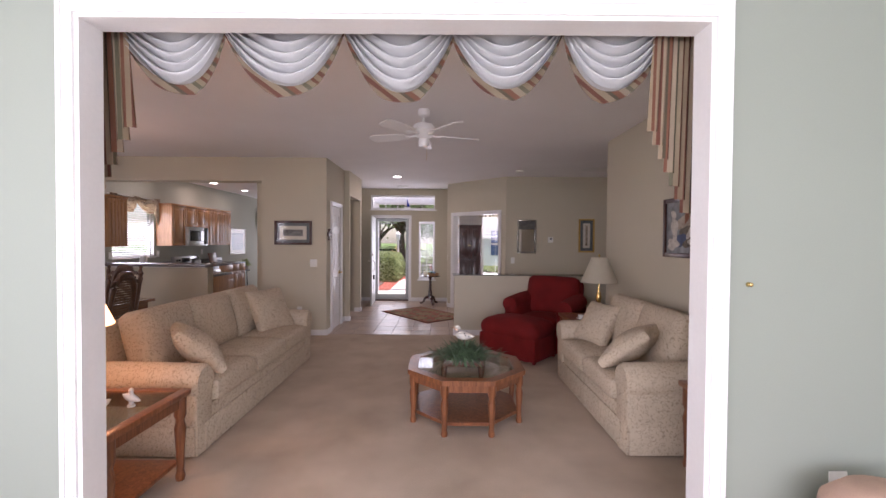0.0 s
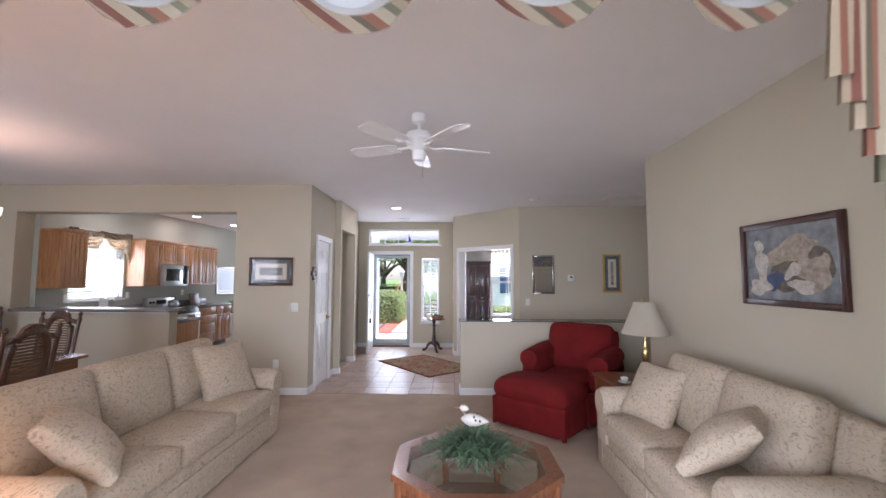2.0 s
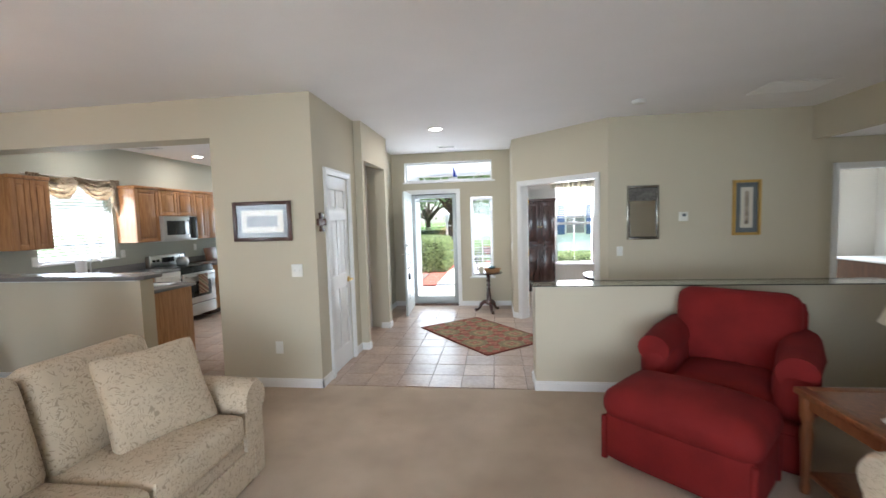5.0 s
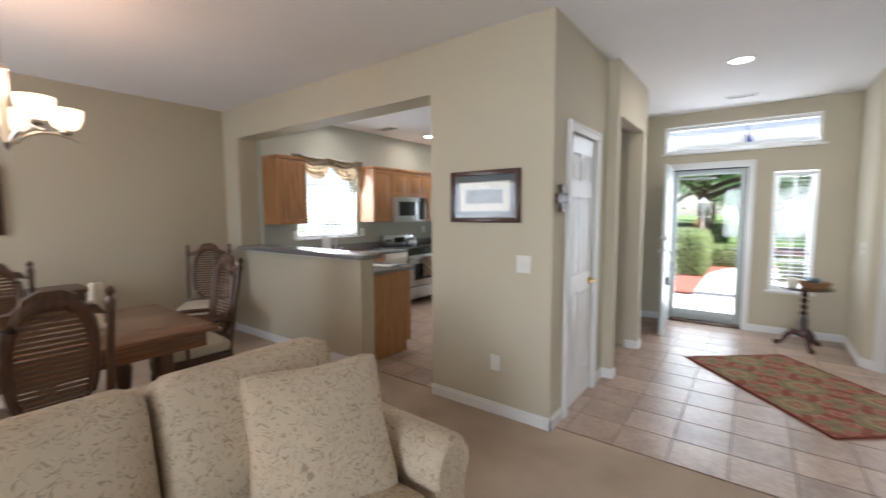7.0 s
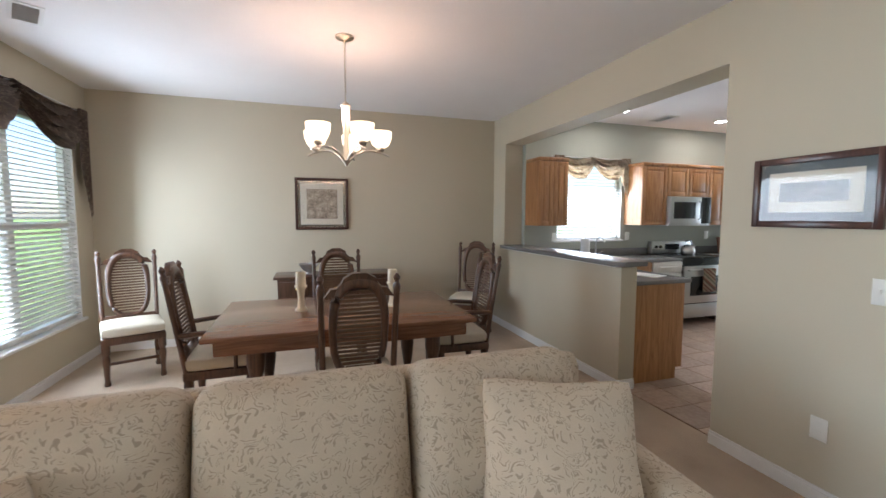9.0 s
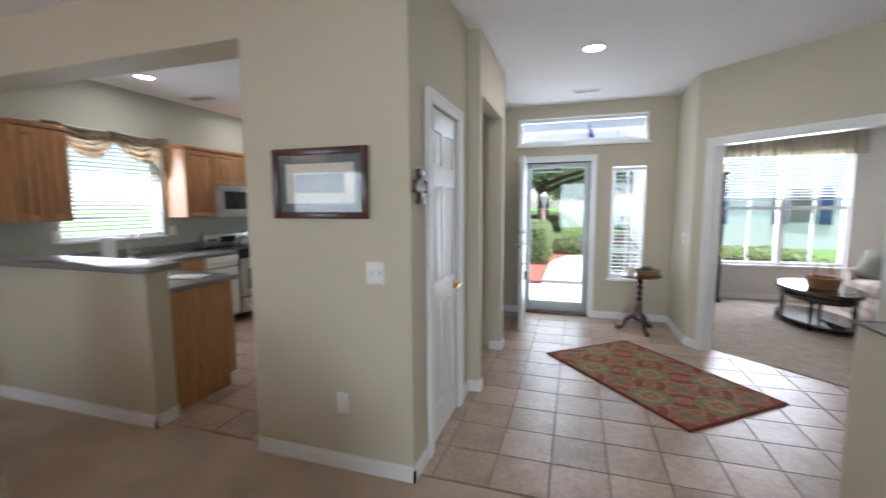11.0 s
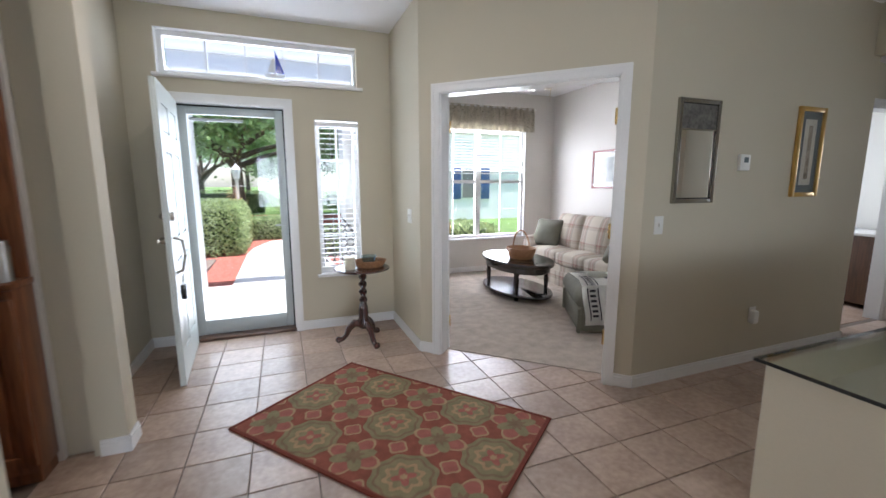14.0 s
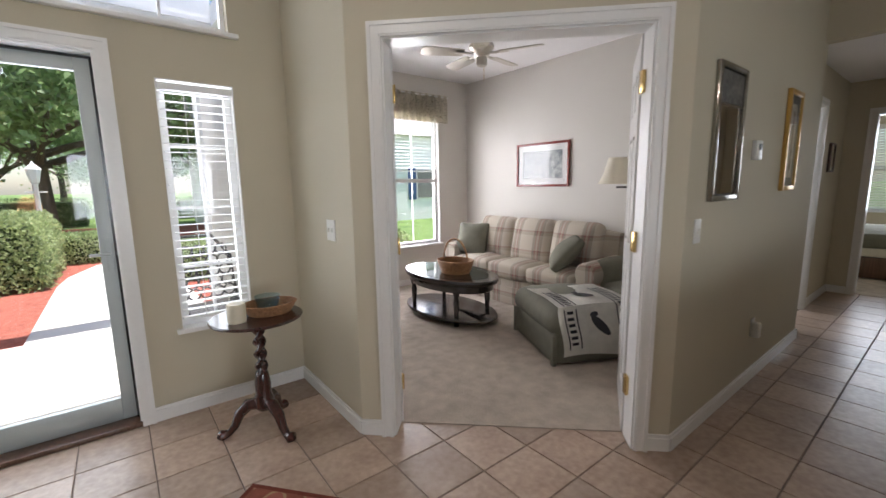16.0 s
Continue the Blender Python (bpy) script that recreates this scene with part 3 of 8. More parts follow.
# windows
def window(name, m, x0, x1, z0, z1, depth=0.12, cols=1, rows=1, meeting=False, sill=True, split=1, frame_w=0.045, mw=0.008):
    """A window in its own plane: x along, z up, y outward; split: units side by side, cols and rows: panes by muntins."""
    top = thing(name, "white framed window with clear panes", "window", m)
    tagged(top, kind="structure")
    y0 = depth * 0.45
    f = frame_w
    bm = boxes((x0, x0 + f, y0, y0 + 0.05, z0, z1), (x1 - f, x1, y0, y0 + 0.05, z0, z1), (x0 + f, x1 - f, y0, y0 + 0.05, z0, z0 + f), (x0 + f, x1 - f, y0, y0 + 0.05, z1 - f, z1))
    if split > 1:
        for i in range(1, split):
            c = x0 + (x1 - x0) * i / split
            box(bm, c - 0.04, c + 0.04, y0, y0 + 0.052, z0 + f, z1 - f)
    if meeting:
        box(bm, x0 + f, x1 - f, y0 - 0.008, y0 + 0.046, (z0 + z1) / 2 - 0.025, (z0 + z1) / 2 + 0.025)
    part("window_frame", bm, M_TRIM, top, smooth=None)
    bm = bmesh.new()
    uw = (x1 - x0) / split
    for u in range(split):
        a, b = x0 + uw * u + f, x0 + uw * (u + 1) - f
        for i in range(1, cols):
            c = a + (b - a) * i / cols
            box(bm, c - mw, c + mw, y0 + 0.018, y0 + 0.036, z0 + f, z1 - f)
        for i in range(1, rows):
            c = z0 + (z1 - z0) * i / rows
            box(bm, a, b, y0 + 0.02, y0 + 0.034, c - mw, c + mw)
    if cols > 1 or rows > 1:
        part("muntin_grid", bm, M_TRIM, top, smooth=None)
    else:
        bm.free()
    for u in range(split):
        g = part("pane", boxes((x0 + uw * u + 0.03, x0 + uw * (u + 1) - 0.03, y0 + 0.024, y0 + 0.03, z0 + 0.03, z1 - 0.03)), M_GLASS, top, smooth=None)
        g.visible_shadow = False
    if sill:
        part("window_sill", boxes((x0 - 0.03, x1 + 0.03, -0.035, y0, z0 - 0.022, z0 + 0.004), bevel=0.005), M_TRIM, top, smooth=None)
    part("reveal", boxes((x0, x0 + 0.006, 0.001, y0, z0 + 0.004, z1), (x1 - 0.006, x1, 0.001, y0, z0 + 0.004, z1), (x0 + 0.006, x1 - 0.006, 0.001, y0, z1 - 0.006, z1)), M_TRIM, top, smooth=None)
    return top


def blinds(name, m, x0, x1, z0, z1, tilt, pitch=0.042, y=0.02, label="white horizontal blinds, slats half open"):
    top = thing(name, label, "blinds", m)
    part("headrail", boxes((x0, x1, y - 0.02, y + 0.02, z1 - 0.045, z1 - 0.008), bevel=0.003), M_BLIND, top, smooth=None)
    n = int((z1 - 0.06 - z0) / pitch)
    first = None
    for i in range(n):
        z = z1 - 0.06 - pitch * i
        if first is None:
            first = part("slat", boxes((x0 + 0.004, x1 - 0.004, -0.022, 0.022, -0.0012, 0.0012)), M_BLIND, top, smooth=None)
            first.matrix_basis = pose(0, y, z, tilt)
        else:
            same_part("slat", first, top, pose(0, y, z, tilt))
    part("bottom_rail", boxes((x0, x1, y - 0.018, y + 0.018, z1 - 0.06 - pitch * n - 0.012, z1 - 0.06 - pitch * n + 0.006), bevel=0.003), M_BLIND, top, smooth=None)
    for c in (x0 + 0.12, x1 - 0.12):
        part("cord", boxes((c - 0.0015, c + 0.0015, y - 0.024, y - 0.021, z1 - 0.06 - pitch * n, z1 - 0.045)), M_BLIND, top, smooth=None)
    return top


W_DIN = pose(-4.47, 2.33, 0, 0, 0, 180)
window("window_dining", W_DIN, -0.85, 0.85, 0.45, 2.3, meeting=True, split=2)
blinds("blinds_dining", W_DIN, -0.84, 0.84, 0.47, 2.29, 24)
W_KIT = pose(-5.22, 8.165, 0, 0, 0, 90)
window("window_kitchen", W_KIT, -0.525, 0.525, 1.13, 2.2, meeting=True)
blinds("blinds_kitchen", W_KIT, -0.515, 0.515, 1.14, 2.19, 20)
W_NOOK = pose(-5.22, 13.9, 0, 0, 0, 90)
window("window_nook", W_NOOK, -0.6, 0.6, 0.45, 2.25, meeting=True)
window("window_nook_north", pose(-4.0, 15.0, 0), -1.0, 1.0, 0.5, 2.25, meeting=True, split=2)
W_SIDE = pose(0.095, 10.63, 0)
window("window_sidelight", W_SIDE, -0.195, 0.195, 0.52, 1.94, cols=2, rows=4, depth=0.14)
blinds("blinds_sidelight", W_SIDE, -0.185, 0.185, 0.54, 1.93, 1, pitch=0.046)
window("window_transom", pose(-0.49, 10.63, 0), -0.78, 0.80, 2.23, 2.58, cols=5, depth=0.14)
W_DEN = pose(2.43, 12.43, 0)
window("window_den", W_DEN, -0.81, 0.81, 0.53, 2.27, meeting=True, split=2, cols=2, rows=4, mw=0.0035)
blinds("blinds_den", W_DEN, -0.80, 0.80, 1.50, 2.26, 10, label="white blinds half raised over the double window")
# assumed window, added with blinds behind the bedroom's fill lamp
window("window_bedroom_added", pose(9.5, 8.2, 0, 0, 0, -90), -0.8, 0.8, 0.8, 2.2, meeting=True, split=2)
blinds("blinds_bedroom", pose(9.5, 8.2, 0, 0, 0, -90), -0.79, 0.79, 0.82, 2.19, 50, label="white horizontal blinds, slats nearly closed")
# unseen window, added to go with the side fill lamp
window("window_sunroom_added", pose(-2.2, 0.2, 0, 0, 0, 90), -1.3, 1.3, 0.55, 2.35, split=2, meeting=True)
window("window_sunroom", pose(0.5, -2.4, 0, 0, 0, 180), -2.4, 2.4, 0.5, 2.4, split=4)

# outdoors
def outdoors():
    structure("ground", boxes((-220, 220, -160, 260, -0.30, -0.16)), M_GRASS, "mown green lawn reaching far", "ground")
    structure("pavement", prism([(-1.42, 10.77), (0.60, 10.77), (0.40, 12.95), (0.36, 15.0), (0.7, 16.5), (2.4, 17.3), (2.4, 18.6), (0.3, 18.3), (-0.72, 17.7), (-1.05, 16.6), (-1.12, 15.8), (-1.12, 12.95), (-1.42, 12.95)], -0.16, -0.03), M_CONCRETE, "pale concrete front walk in the sun", "pavement")
    structure("mulch_bed", prism([(-1.125, 12.955), (-1.125, 15.8), (-1.055, 16.61), (-0.72, 17.71), (0.3, 18.31), (0.3, 19.4), (-4.5, 19.4), (-4.5, 12.955)], -0.16, -0.06), M_MULCH, "red bark mulch bed", "ground")
    structure("mulch_bed_side", prism([(0.625, 12.6), (0.41, 12.96), (0.37, 15.0), (0.60, 16.0), (3.8, 16.0), (3.8, 12.6)], -0.16, -0.06), M_MULCH, "red bark mulch bed", "ground")
    structure("mulch_bed_far", prism([(-6.5, 24.0), (-1.0, 23.0), (3.0, 24.0), (3.0, 27.5), (-3.0, 28.5), (-7.0, 27.0)], -0.16, -0.08), M_MULCH, "red bark mulch round the tree", "ground")
    structure("road", boxes((-200, 200, 44, 51, -0.16, -0.14)), material("asphalt", (0.055, 0.054, 0.052), rough=0.9, vary=0.15, scale=2, fine=90, bump=0.3), "grey asphalt street", "road")
    structure("porch_wall", boxes((-1.62, -1.42, 10.77, 12.95, -0.16, 2.55)), M_SIDING, "white stuccoed porch side wall")
    structure("porch_column", boxes((0.40, 0.62, 12.50, 12.95, -0.16, 2.55), bevel=0.01), M_SIDING, "square white porch column")
    structure("porch_beam", boxes((-1.62, 0.62, 12.78, 12.95, 2.55, 3.7), (-1.62, 0.62, 12.74, 12.78, 2.60, 2.72), (-1.62, 0.62, 12.755, 12.78, 2.98, 3.02)), M_SIDING, "white boarded porch front beam")
    # unseen slabs: overhangs keep sun off windows, cut short to light the walk
    structure("roof", boxes((-6.4, 0.62, -3.0, 10.85, 2.95, 3.15), (0.62, 10.2, -3.0, 13.0, 2.95, 3.15), (-6.4, -2.0, 10.85, 15.8, 2.95, 3.15)), M_SIDING, "broad house roof out of view, eaves trimmed to steer the sun", "roof")


outdoors()


# ---- living room ----
M_LINING = material("white_curtain_lining", (0.74, 0.74, 0.735), rough=0.8, vary=0.04, scale=8, fine=300, bump=0.1)
BANDS = [(0.0, (0.40, 0.30, 0.20)), (0.12, (0.22, 0.085, 0.055)), (0.22, (0.46, 0.36, 0.25)), (0.36, (0.15, 0.12, 0.075)), (0.44, (0.30, 0.13, 0.08)), (0.56, (0.48, 0.39, 0.28)), (0.70, (0.21, 0.19, 0.12)), (0.80, (0.42, 0.33, 0.22)), (0.92, (0.24, 0.10, 0.06))]
M_STRIPE = fabric_stripes("striped_curtain_cloth", [(p, tuple(v * 0.72 for v in c)) for p, c in BANDS], 0.34, slant=1.4)
M_TAIL = fabric_stripes("striped_tail_cloth", BANDS, 0.13)


def swag_mesh(w, drop, top, amp=0.045, v0=0.0, v1=1.0, folds=6, nu=36, nv=84, bulge=0.10, skew=0.0, lift=0.0):
    """Cloth hung from two corners: folds run from corner to corner in nested arcs."""
    bm = bmesh.new()
    grid = []
    for j in range(nv + 1):
        v = v0 + (v1 - v0) * j / nv
        row = []
        for i in range(nu + 1):
            u = i / nu
            s = 4 * u * (1 - u)
            e = abs(2 * u - 1)
            arc = 1 - e ** (1.25 + 1.1 * v)
            ph = folds * v + 0.10 * math.sin(9 * u + skew) + 0.16 * math.sin(5 * u + 2 * skew) * (1 - v)
            saw = ph - math.floor(ph)
            fold = 1 - 2 * math.sin(math.pi * saw) ** 0.7
            x = (u - 0.5) * w * (0.97 + 0.05 * v) + skew * 0.015 * s * v
            z = top - drop * (0.06 + 0.94 * v) * arc - 0.10 * drop * v * (1 - arc)
            z -= 0.55 * drop / folds * (fold + 1) * 0.5 * arc
            y = lift + bulge * arc * (0.35 + 0.65 * v) * (1 - 0.25 * v * v) + 0.02 + amp * fold * (0.45 + 0.55 * arc)
            row.append(bm.verts.new((x, y, z)))
        grid.append(row)
    for a, b in zip(grid, grid[1:]):
        for i in range(nu):
            bm.faces.new((a[i], a[i + 1], b[i + 1], b[i]))
    bmesh.ops.solidify(bm, geom=list(bm.faces), thickness=0.003)
    return bm


def swag(x, w, drop, skew):
    top = thing("curtain_swag", "white lined curtain swag with a striped hem band", "curtain", pose(x * 1.02 + 0.10, 2.40, -0.105), "swags over the wide opening")
    part("lining", swag_mesh(w, drop * 1.04, 2.615, v1=0.91, skew=skew, amp=0.046, nv=140, folds=7), M_LINING, top)
    part("hem_band", swag_mesh(w, drop * 1.04, 2.612, v0=0.875, v1=1.0, nv=10, skew=skew, amp=0.004, lift=0.0), M_STRIPE, top, "brown, red and tan striped hem band")


for x, w, d, k in ((-0.86, 0.53, 0.315, 0.8), (-0.35, 0.59, 0.32, -0.6), (0.17, 0.54, 0.345, 0.3), (0.65, 0.55, 0.325, 1.2), (1.15, 0.52, 0.335, -1.0)):
    swag(x, w, d, k)


def tail(x, w, z_in, z_out, side):
    """Stacked pleats whose hem climbs in steps towards the swags."""
    top = thing("curtain_tail", "pleated striped curtain tail in brown, tan and green", "curtain", pose(x, 2.36, -0.105), "curtain tails")
    n = 7
    bm = bmesh.new()
    prev = None
    for i in range(n * 4 + 1):
        f = i / (n * 4)
        ph = (i % 4) / 4
        y = 0.05 + 0.045 * (abs(ph - 0.5) * 2) + 0.02 * f
        px = side * (w * f - 0.02 * math.sin(2 * math.pi * ph))
        zb = z_in + (z_out - z_in) * (math.floor(f * n) / n * 0.7 + f * 0.3)
        cur = [bm.verts.new((px * (1 + 0.10 * k / 6) - side * 0.01 * k / 6, y * (0.8 + 0.5 * k / 6), 2.61 + (zb - 2.61) * k / 6)) for k in range(7)]
        if prev:
            for k in range(6):
                bm.faces.new((prev[k], cur[k], cur[k + 1], prev[k + 1]))
        prev = cur
    bmesh.ops.solidify(bm, geom=list(bm.faces), thickness=0.004)
    part("pleats", bm, M_TAIL, top, smooth=50)


tail(1.455, 0.185, 2.10, 1.66, 1)
tail(-0.985, 0.21, 2.10, 1.70, -1)
tagged(part("mounting_board", boxes((-1.24, 1.68, 2.332, 2.42, 2.507, 2.54)), M_TRIM, thing("curtain_board", "white board that carries the swags", "curtain rail")))


def pillow(m, size, mat, label, thick=0.16, group="throw pillows"):
    top = thing("throw_pillow", label, "pillow", m, group)
    bm = cushion(size, size, thick * 0.55, r=0.03, puff=thick * 0.42, cuts=9)
    for v in bm.verts:
        c = abs(v.co.x / (size / 2)) * abs(v.co.y / (size / 2))
        v.co.x *= 1 - 0.07 * (1 - c)
        v.co.y *= 1 - 0.07 * (1 - c)
    part("pillow_body", bm, mat, top)
    h = size / 2 * 0.955
    pts = []
    for k in range(4):
        for q in range(8):
            f = q / 8
            a, b = [(-h, -h), (h, -h), (h, h), (-h, h)][k], [(-h, -h), (h, -h), (h, h), (-h, h)][(k + 1) % 4]
            s = 1 - 0.06 * math.sin(math.pi * f)
            pts.append(((a[0] + (b[0] - a[0]) * f) * s, (a[1] + (b[1] - a[1]) * f) * s, 0))
    pts.append(pts[0])
    part("piping", tube(pts, 0.006, 6), mat, top)
    return top


def sofa(name, m, length, seats, mat, label, depth=0.90, back_h=0.86, arm_h=0.61, arm_w=0.22, skirt=True, group=""):
    """A rolled-arm sofa: x along its length, front towards -y, its base in the middle of the front edge."""
    top = thing(name, label, "sofa", m, group)
    L = length / 2
    part("base", boxes((-L + 0.02, L - 0.02, 0.03, depth - 0.04, 0.03, 0.30), bevel=0.02), mat, top)
    if skirt:
        bm = boxes((-L + 0.01, L - 0.01, 0.012, 0.028, 0.012, 0.21), (-L + 0.004, -L + 0.018, 0.03, depth - 0.05, 0.012, 0.21), (L - 0.018, L - 0.004, 0.03, depth - 0.05, 0.012, 0.21), bevel=0.005)
        part("skirt", bm, mat, top)
        for c in [-L + arm_w * 0.5, *[-L + arm_w + (length - 2 * arm_w) * k / seats for k in range(1, seats)], L - arm_w * 0.5]:
            part("skirt_pleat", boxes((c - 0.008, c + 0.008, 0.006, 0.016, 0.012, 0.2)), mat, top)
    for s in (-1, 1):
        a0, a1 = sorted((s * (L - arm_w + 0.03), s * (L - 0.002)))
        bm = boxes((a0, a1, 0.008, depth - 0.05, 0.195, arm_h - 0.09), bevel=0.02)
        c = s * (L - arm_w / 2 + 0.02)
        roll = [(c, 0.005 + 0.0, arm_h - 0.11), (c, 0.03, arm_h - 0.11), (c, depth * 0.55, arm_h - 0.10), (c, depth - 0.08, arm_h - 0.09)]
        bm = join(bm, tube(roll, 0.115, 18, [0.10, 0.118, 0.118, 0.11]))
        arm = part("arm", bm, mat, top)
        part("arm_front", moved(lathe([(0.085, 0.0), (0.098, 0.008), (0.098, 0.016)], 22), pose(c, 0.016, arm_h - 0.11, 90)), mat, arm)
    sw = (length - 2 * arm_w) / seats
    for k in range(seats):
        x = -L + arm_w + sw * (k + 0.5)
        bm = moved(cushion(sw - 0.008, depth * 0.66, 0.17, r=0.045, puff=0.025, cuts=9), pose(x, depth * 0.33 - 0.02, 0.385))
        part("seat_cushion", bm, mat, top)
        bm = moved(cushion(sw - 0.006, back_h - 0.40, 0.19, r=0.07, puff=0.045, cuts=9), pose(x, depth * 0.65, 0.40 + (back_h - 0.36) / 2, 90 - 14, 0, 0))
        part("back_cushion", bm, mat, top)
    bm = moved(cushion(length - 0.10, back_h - 0.26, 0.16, r=0.07, puff=0.0, cuts=8), pose(0, depth - 0.13, 0.20 + (back_h - 0.26) / 2, 90 - 6))
    part("back_frame", bm, mat, top)
    return top


S_LEFT = pose(-1.14, 4.445, 0, 0, 0, 90)
sofa("sofa", S_LEFT, 2.40, 3, M_SOFA, "cream floral three-seat sofa with rolled arms on beige carpet", depth=0.92, back_h=0.925)
pillow(S_LEFT @ pose(0.76, 0.34, 0.68, 62, 0, -22), 0.50, M_SOFA, "square cream floral throw pillow against the sofa arm")
pillow(S_LEFT @ pose(-0.76, 0.26, 0.64, 46, 0, 35), 0.46, M_SOFA, "square cream floral throw pillow leaning on the sofa")
S_RIGHT = pose(1.735, 4.16, 0, 0, 0, -90)
sofa("loveseat", S_RIGHT, 1.72, 2, M_SOFA, "cream floral loveseat with rolled arms by the wall", depth=0.82, back_h=0.925, arm_h=0.62)
pillow(S_RIGHT @ pose(-0.46, 0.30, 0.66, 58, 0, 18), 0.44, M_SOFA, "square cream floral throw pillow on the loveseat")
pillow(S_RIGHT @ pose(0.40, 0.24, 0.66, 40, 0, -40), 0.46, M_SOFA, "square cream floral throw pillow leaning on the loveseat arm")


def armchair(name, m, mat, label):
    top = thing(name, label, "armchair", m)
    part("base", boxes((-0.40, 0.40, 0.04, 0.78, 0.02, 0.30), bevel=0.03), mat, top)
    part("skirt", boxes((-0.42, 0.42, 0.02, 0.036, 0.012, 0.24), (-0.43, -0.414, 0.04, 0.76, 0.012, 0.24), (0.414, 0.43, 0.04, 0.76, 0.012, 0.24), bevel=0.005), mat, top)
    part("seat_cushion", moved(cushion(0.54, 0.62, 0.17, r=0.06, puff=0.03, cuts=9), pose(0, 0.33, 0.37)), mat, top)
    for s in (-1, 1):
        bm = moved(cushion(0.22, 0.70, 0.34, r=0.10, puff=0.03, cuts=9), pose(s * 0.36, 0.40, 0.46))
        part("arm", join(bm, tube([(s * 0.37, 0.06, 0.60), (s * 0.37, 0.4, 0.61), (s * 0.36, 0.70, 0.63)], 0.11, 16, [0.10, 0.12, 0.11])), mat, top)
    part("backrest", moved(cushion(0.74, 0.60, 0.22, r=0.10, puff=0.05, cuts=9), pose(0, 0.66, 0.68, 76)), mat, top)
    part("back_frame", moved(cushion(0.78, 0.70, 0.12, r=0.055, puff=0.02, cuts=7), pose(0, 0.76, 0.56, 80)), mat, top)
    return top


CH = math.degrees(math.atan2(0.67, 0.74)) * -1
armchair("armchair", pose(1.70, 6.02, 0, 0, 0, CH + 6) @ Matrix.Diagonal((1.05, 1.02, 0.99, 1)), M_RED, "red velvet armchair with round arms by the half wall")


def ottoman(name, m, w, d, h, mat, label):
    top = thing(name, label, "ottoman", m)
    part("cushion", moved(cushion(w, d, 0.20, r=0.095, puff=0.06, cuts=12), pose(0, 0, h - 0.10)), mat, top)
    part("base", moved(cushion(w - 0.03, d - 0.03, h - 0.16, r=0.05, puff=0, cuts=6), pose(0, 0, (h - 0.16) / 2 + 0.01)), mat, top)
    for sx in (-1, 1):
        for sy in (-1, 1):
            bm = bmesh.new()
            box(bm, sx * (w / 2 - 0.03) - 0.018, sx * (w / 2 - 0.03) + 0.018, sy * (d / 2 - 0.035) - 0.018, sy * (d / 2 - 0.035) + 0.018, 0.01, h - 0.18, bevel=0.008)
            part("skirt_pleat", bm, mat, top)
    return top


ottoman("ottoman", pose(1.45, 5.83, 0, 0, 0, CH), 0.84, 0.56, 0.47, M_RED, "red velvet skirted ottoman in front of the armchair")


def octagon(r, cx=0.0, cy=0.0):
    return [(cx + r / math.cos(math.pi / 8) * math.cos(math.pi / 8 + k * math.pi / 4), cy + r / math.cos(math.pi / 8) * math.sin(math.pi / 8 + k * math.pi / 4)) for k in range(8)]


def turned_leg(h, r=0.024):
    return lathe([(r * 0.8, 0), (r * 0.95, h * 0.05), (r * 0.7, h * 0.12), (r * 0.8, h * 0.35), (r * 1.1, h * 0.62), (r * 0.75, h * 0.72), (r * 1.15, h * 0.78), (r * 1.15, h)], 14)


M_TOPGLASS = glass("table_glass", (0.86, 0.90, 0.88))


def coffee_table():
    top = thing("coffee_table", "octagonal cherry coffee table with a glass top", "coffee table", pose(0.68, 4.03, 0))
    out, inn = octagon(0.475), octagon(0.395)
    rim = bmesh.new()
    for k in range(8):
        a, b, c, d = out[k], out[(k + 1) % 8], inn[(k + 1) % 8], inn[k]
        rim = join(rim, prism([a, b, c, d], 0.395, 0.432))
    part("top_frame", rim, M_CHERRY, top)
    part("glass_top", prism(octagon(0.40), 0.424, 0.430), M_TOPGLASS, top, "clear glass inset", smooth=None).visible_shadow = False
    o2, i2 = octagon(0.445), octagon(0.425)
    for k in range(8):
        part("apron", prism([o2[k], o2[(k + 1) % 8], i2[(k + 1) % 8], i2[k]], 0.335, 0.395), M_CHERRY, top)
    leg = None
    for x, y in octagon(0.43):
        if leg is None:
            leg = part("leg", turned_leg(0.40, 0.028), M_CHERRY, top)
            leg.matrix_basis = pose(x, y, 0)
        else:
            same_part("leg", leg, top, pose(x, y, 0))
    part("lower_shelf", prism(octagon(0.42), 0.075, 0.10), M_CHERRY, top)


coffee_table()


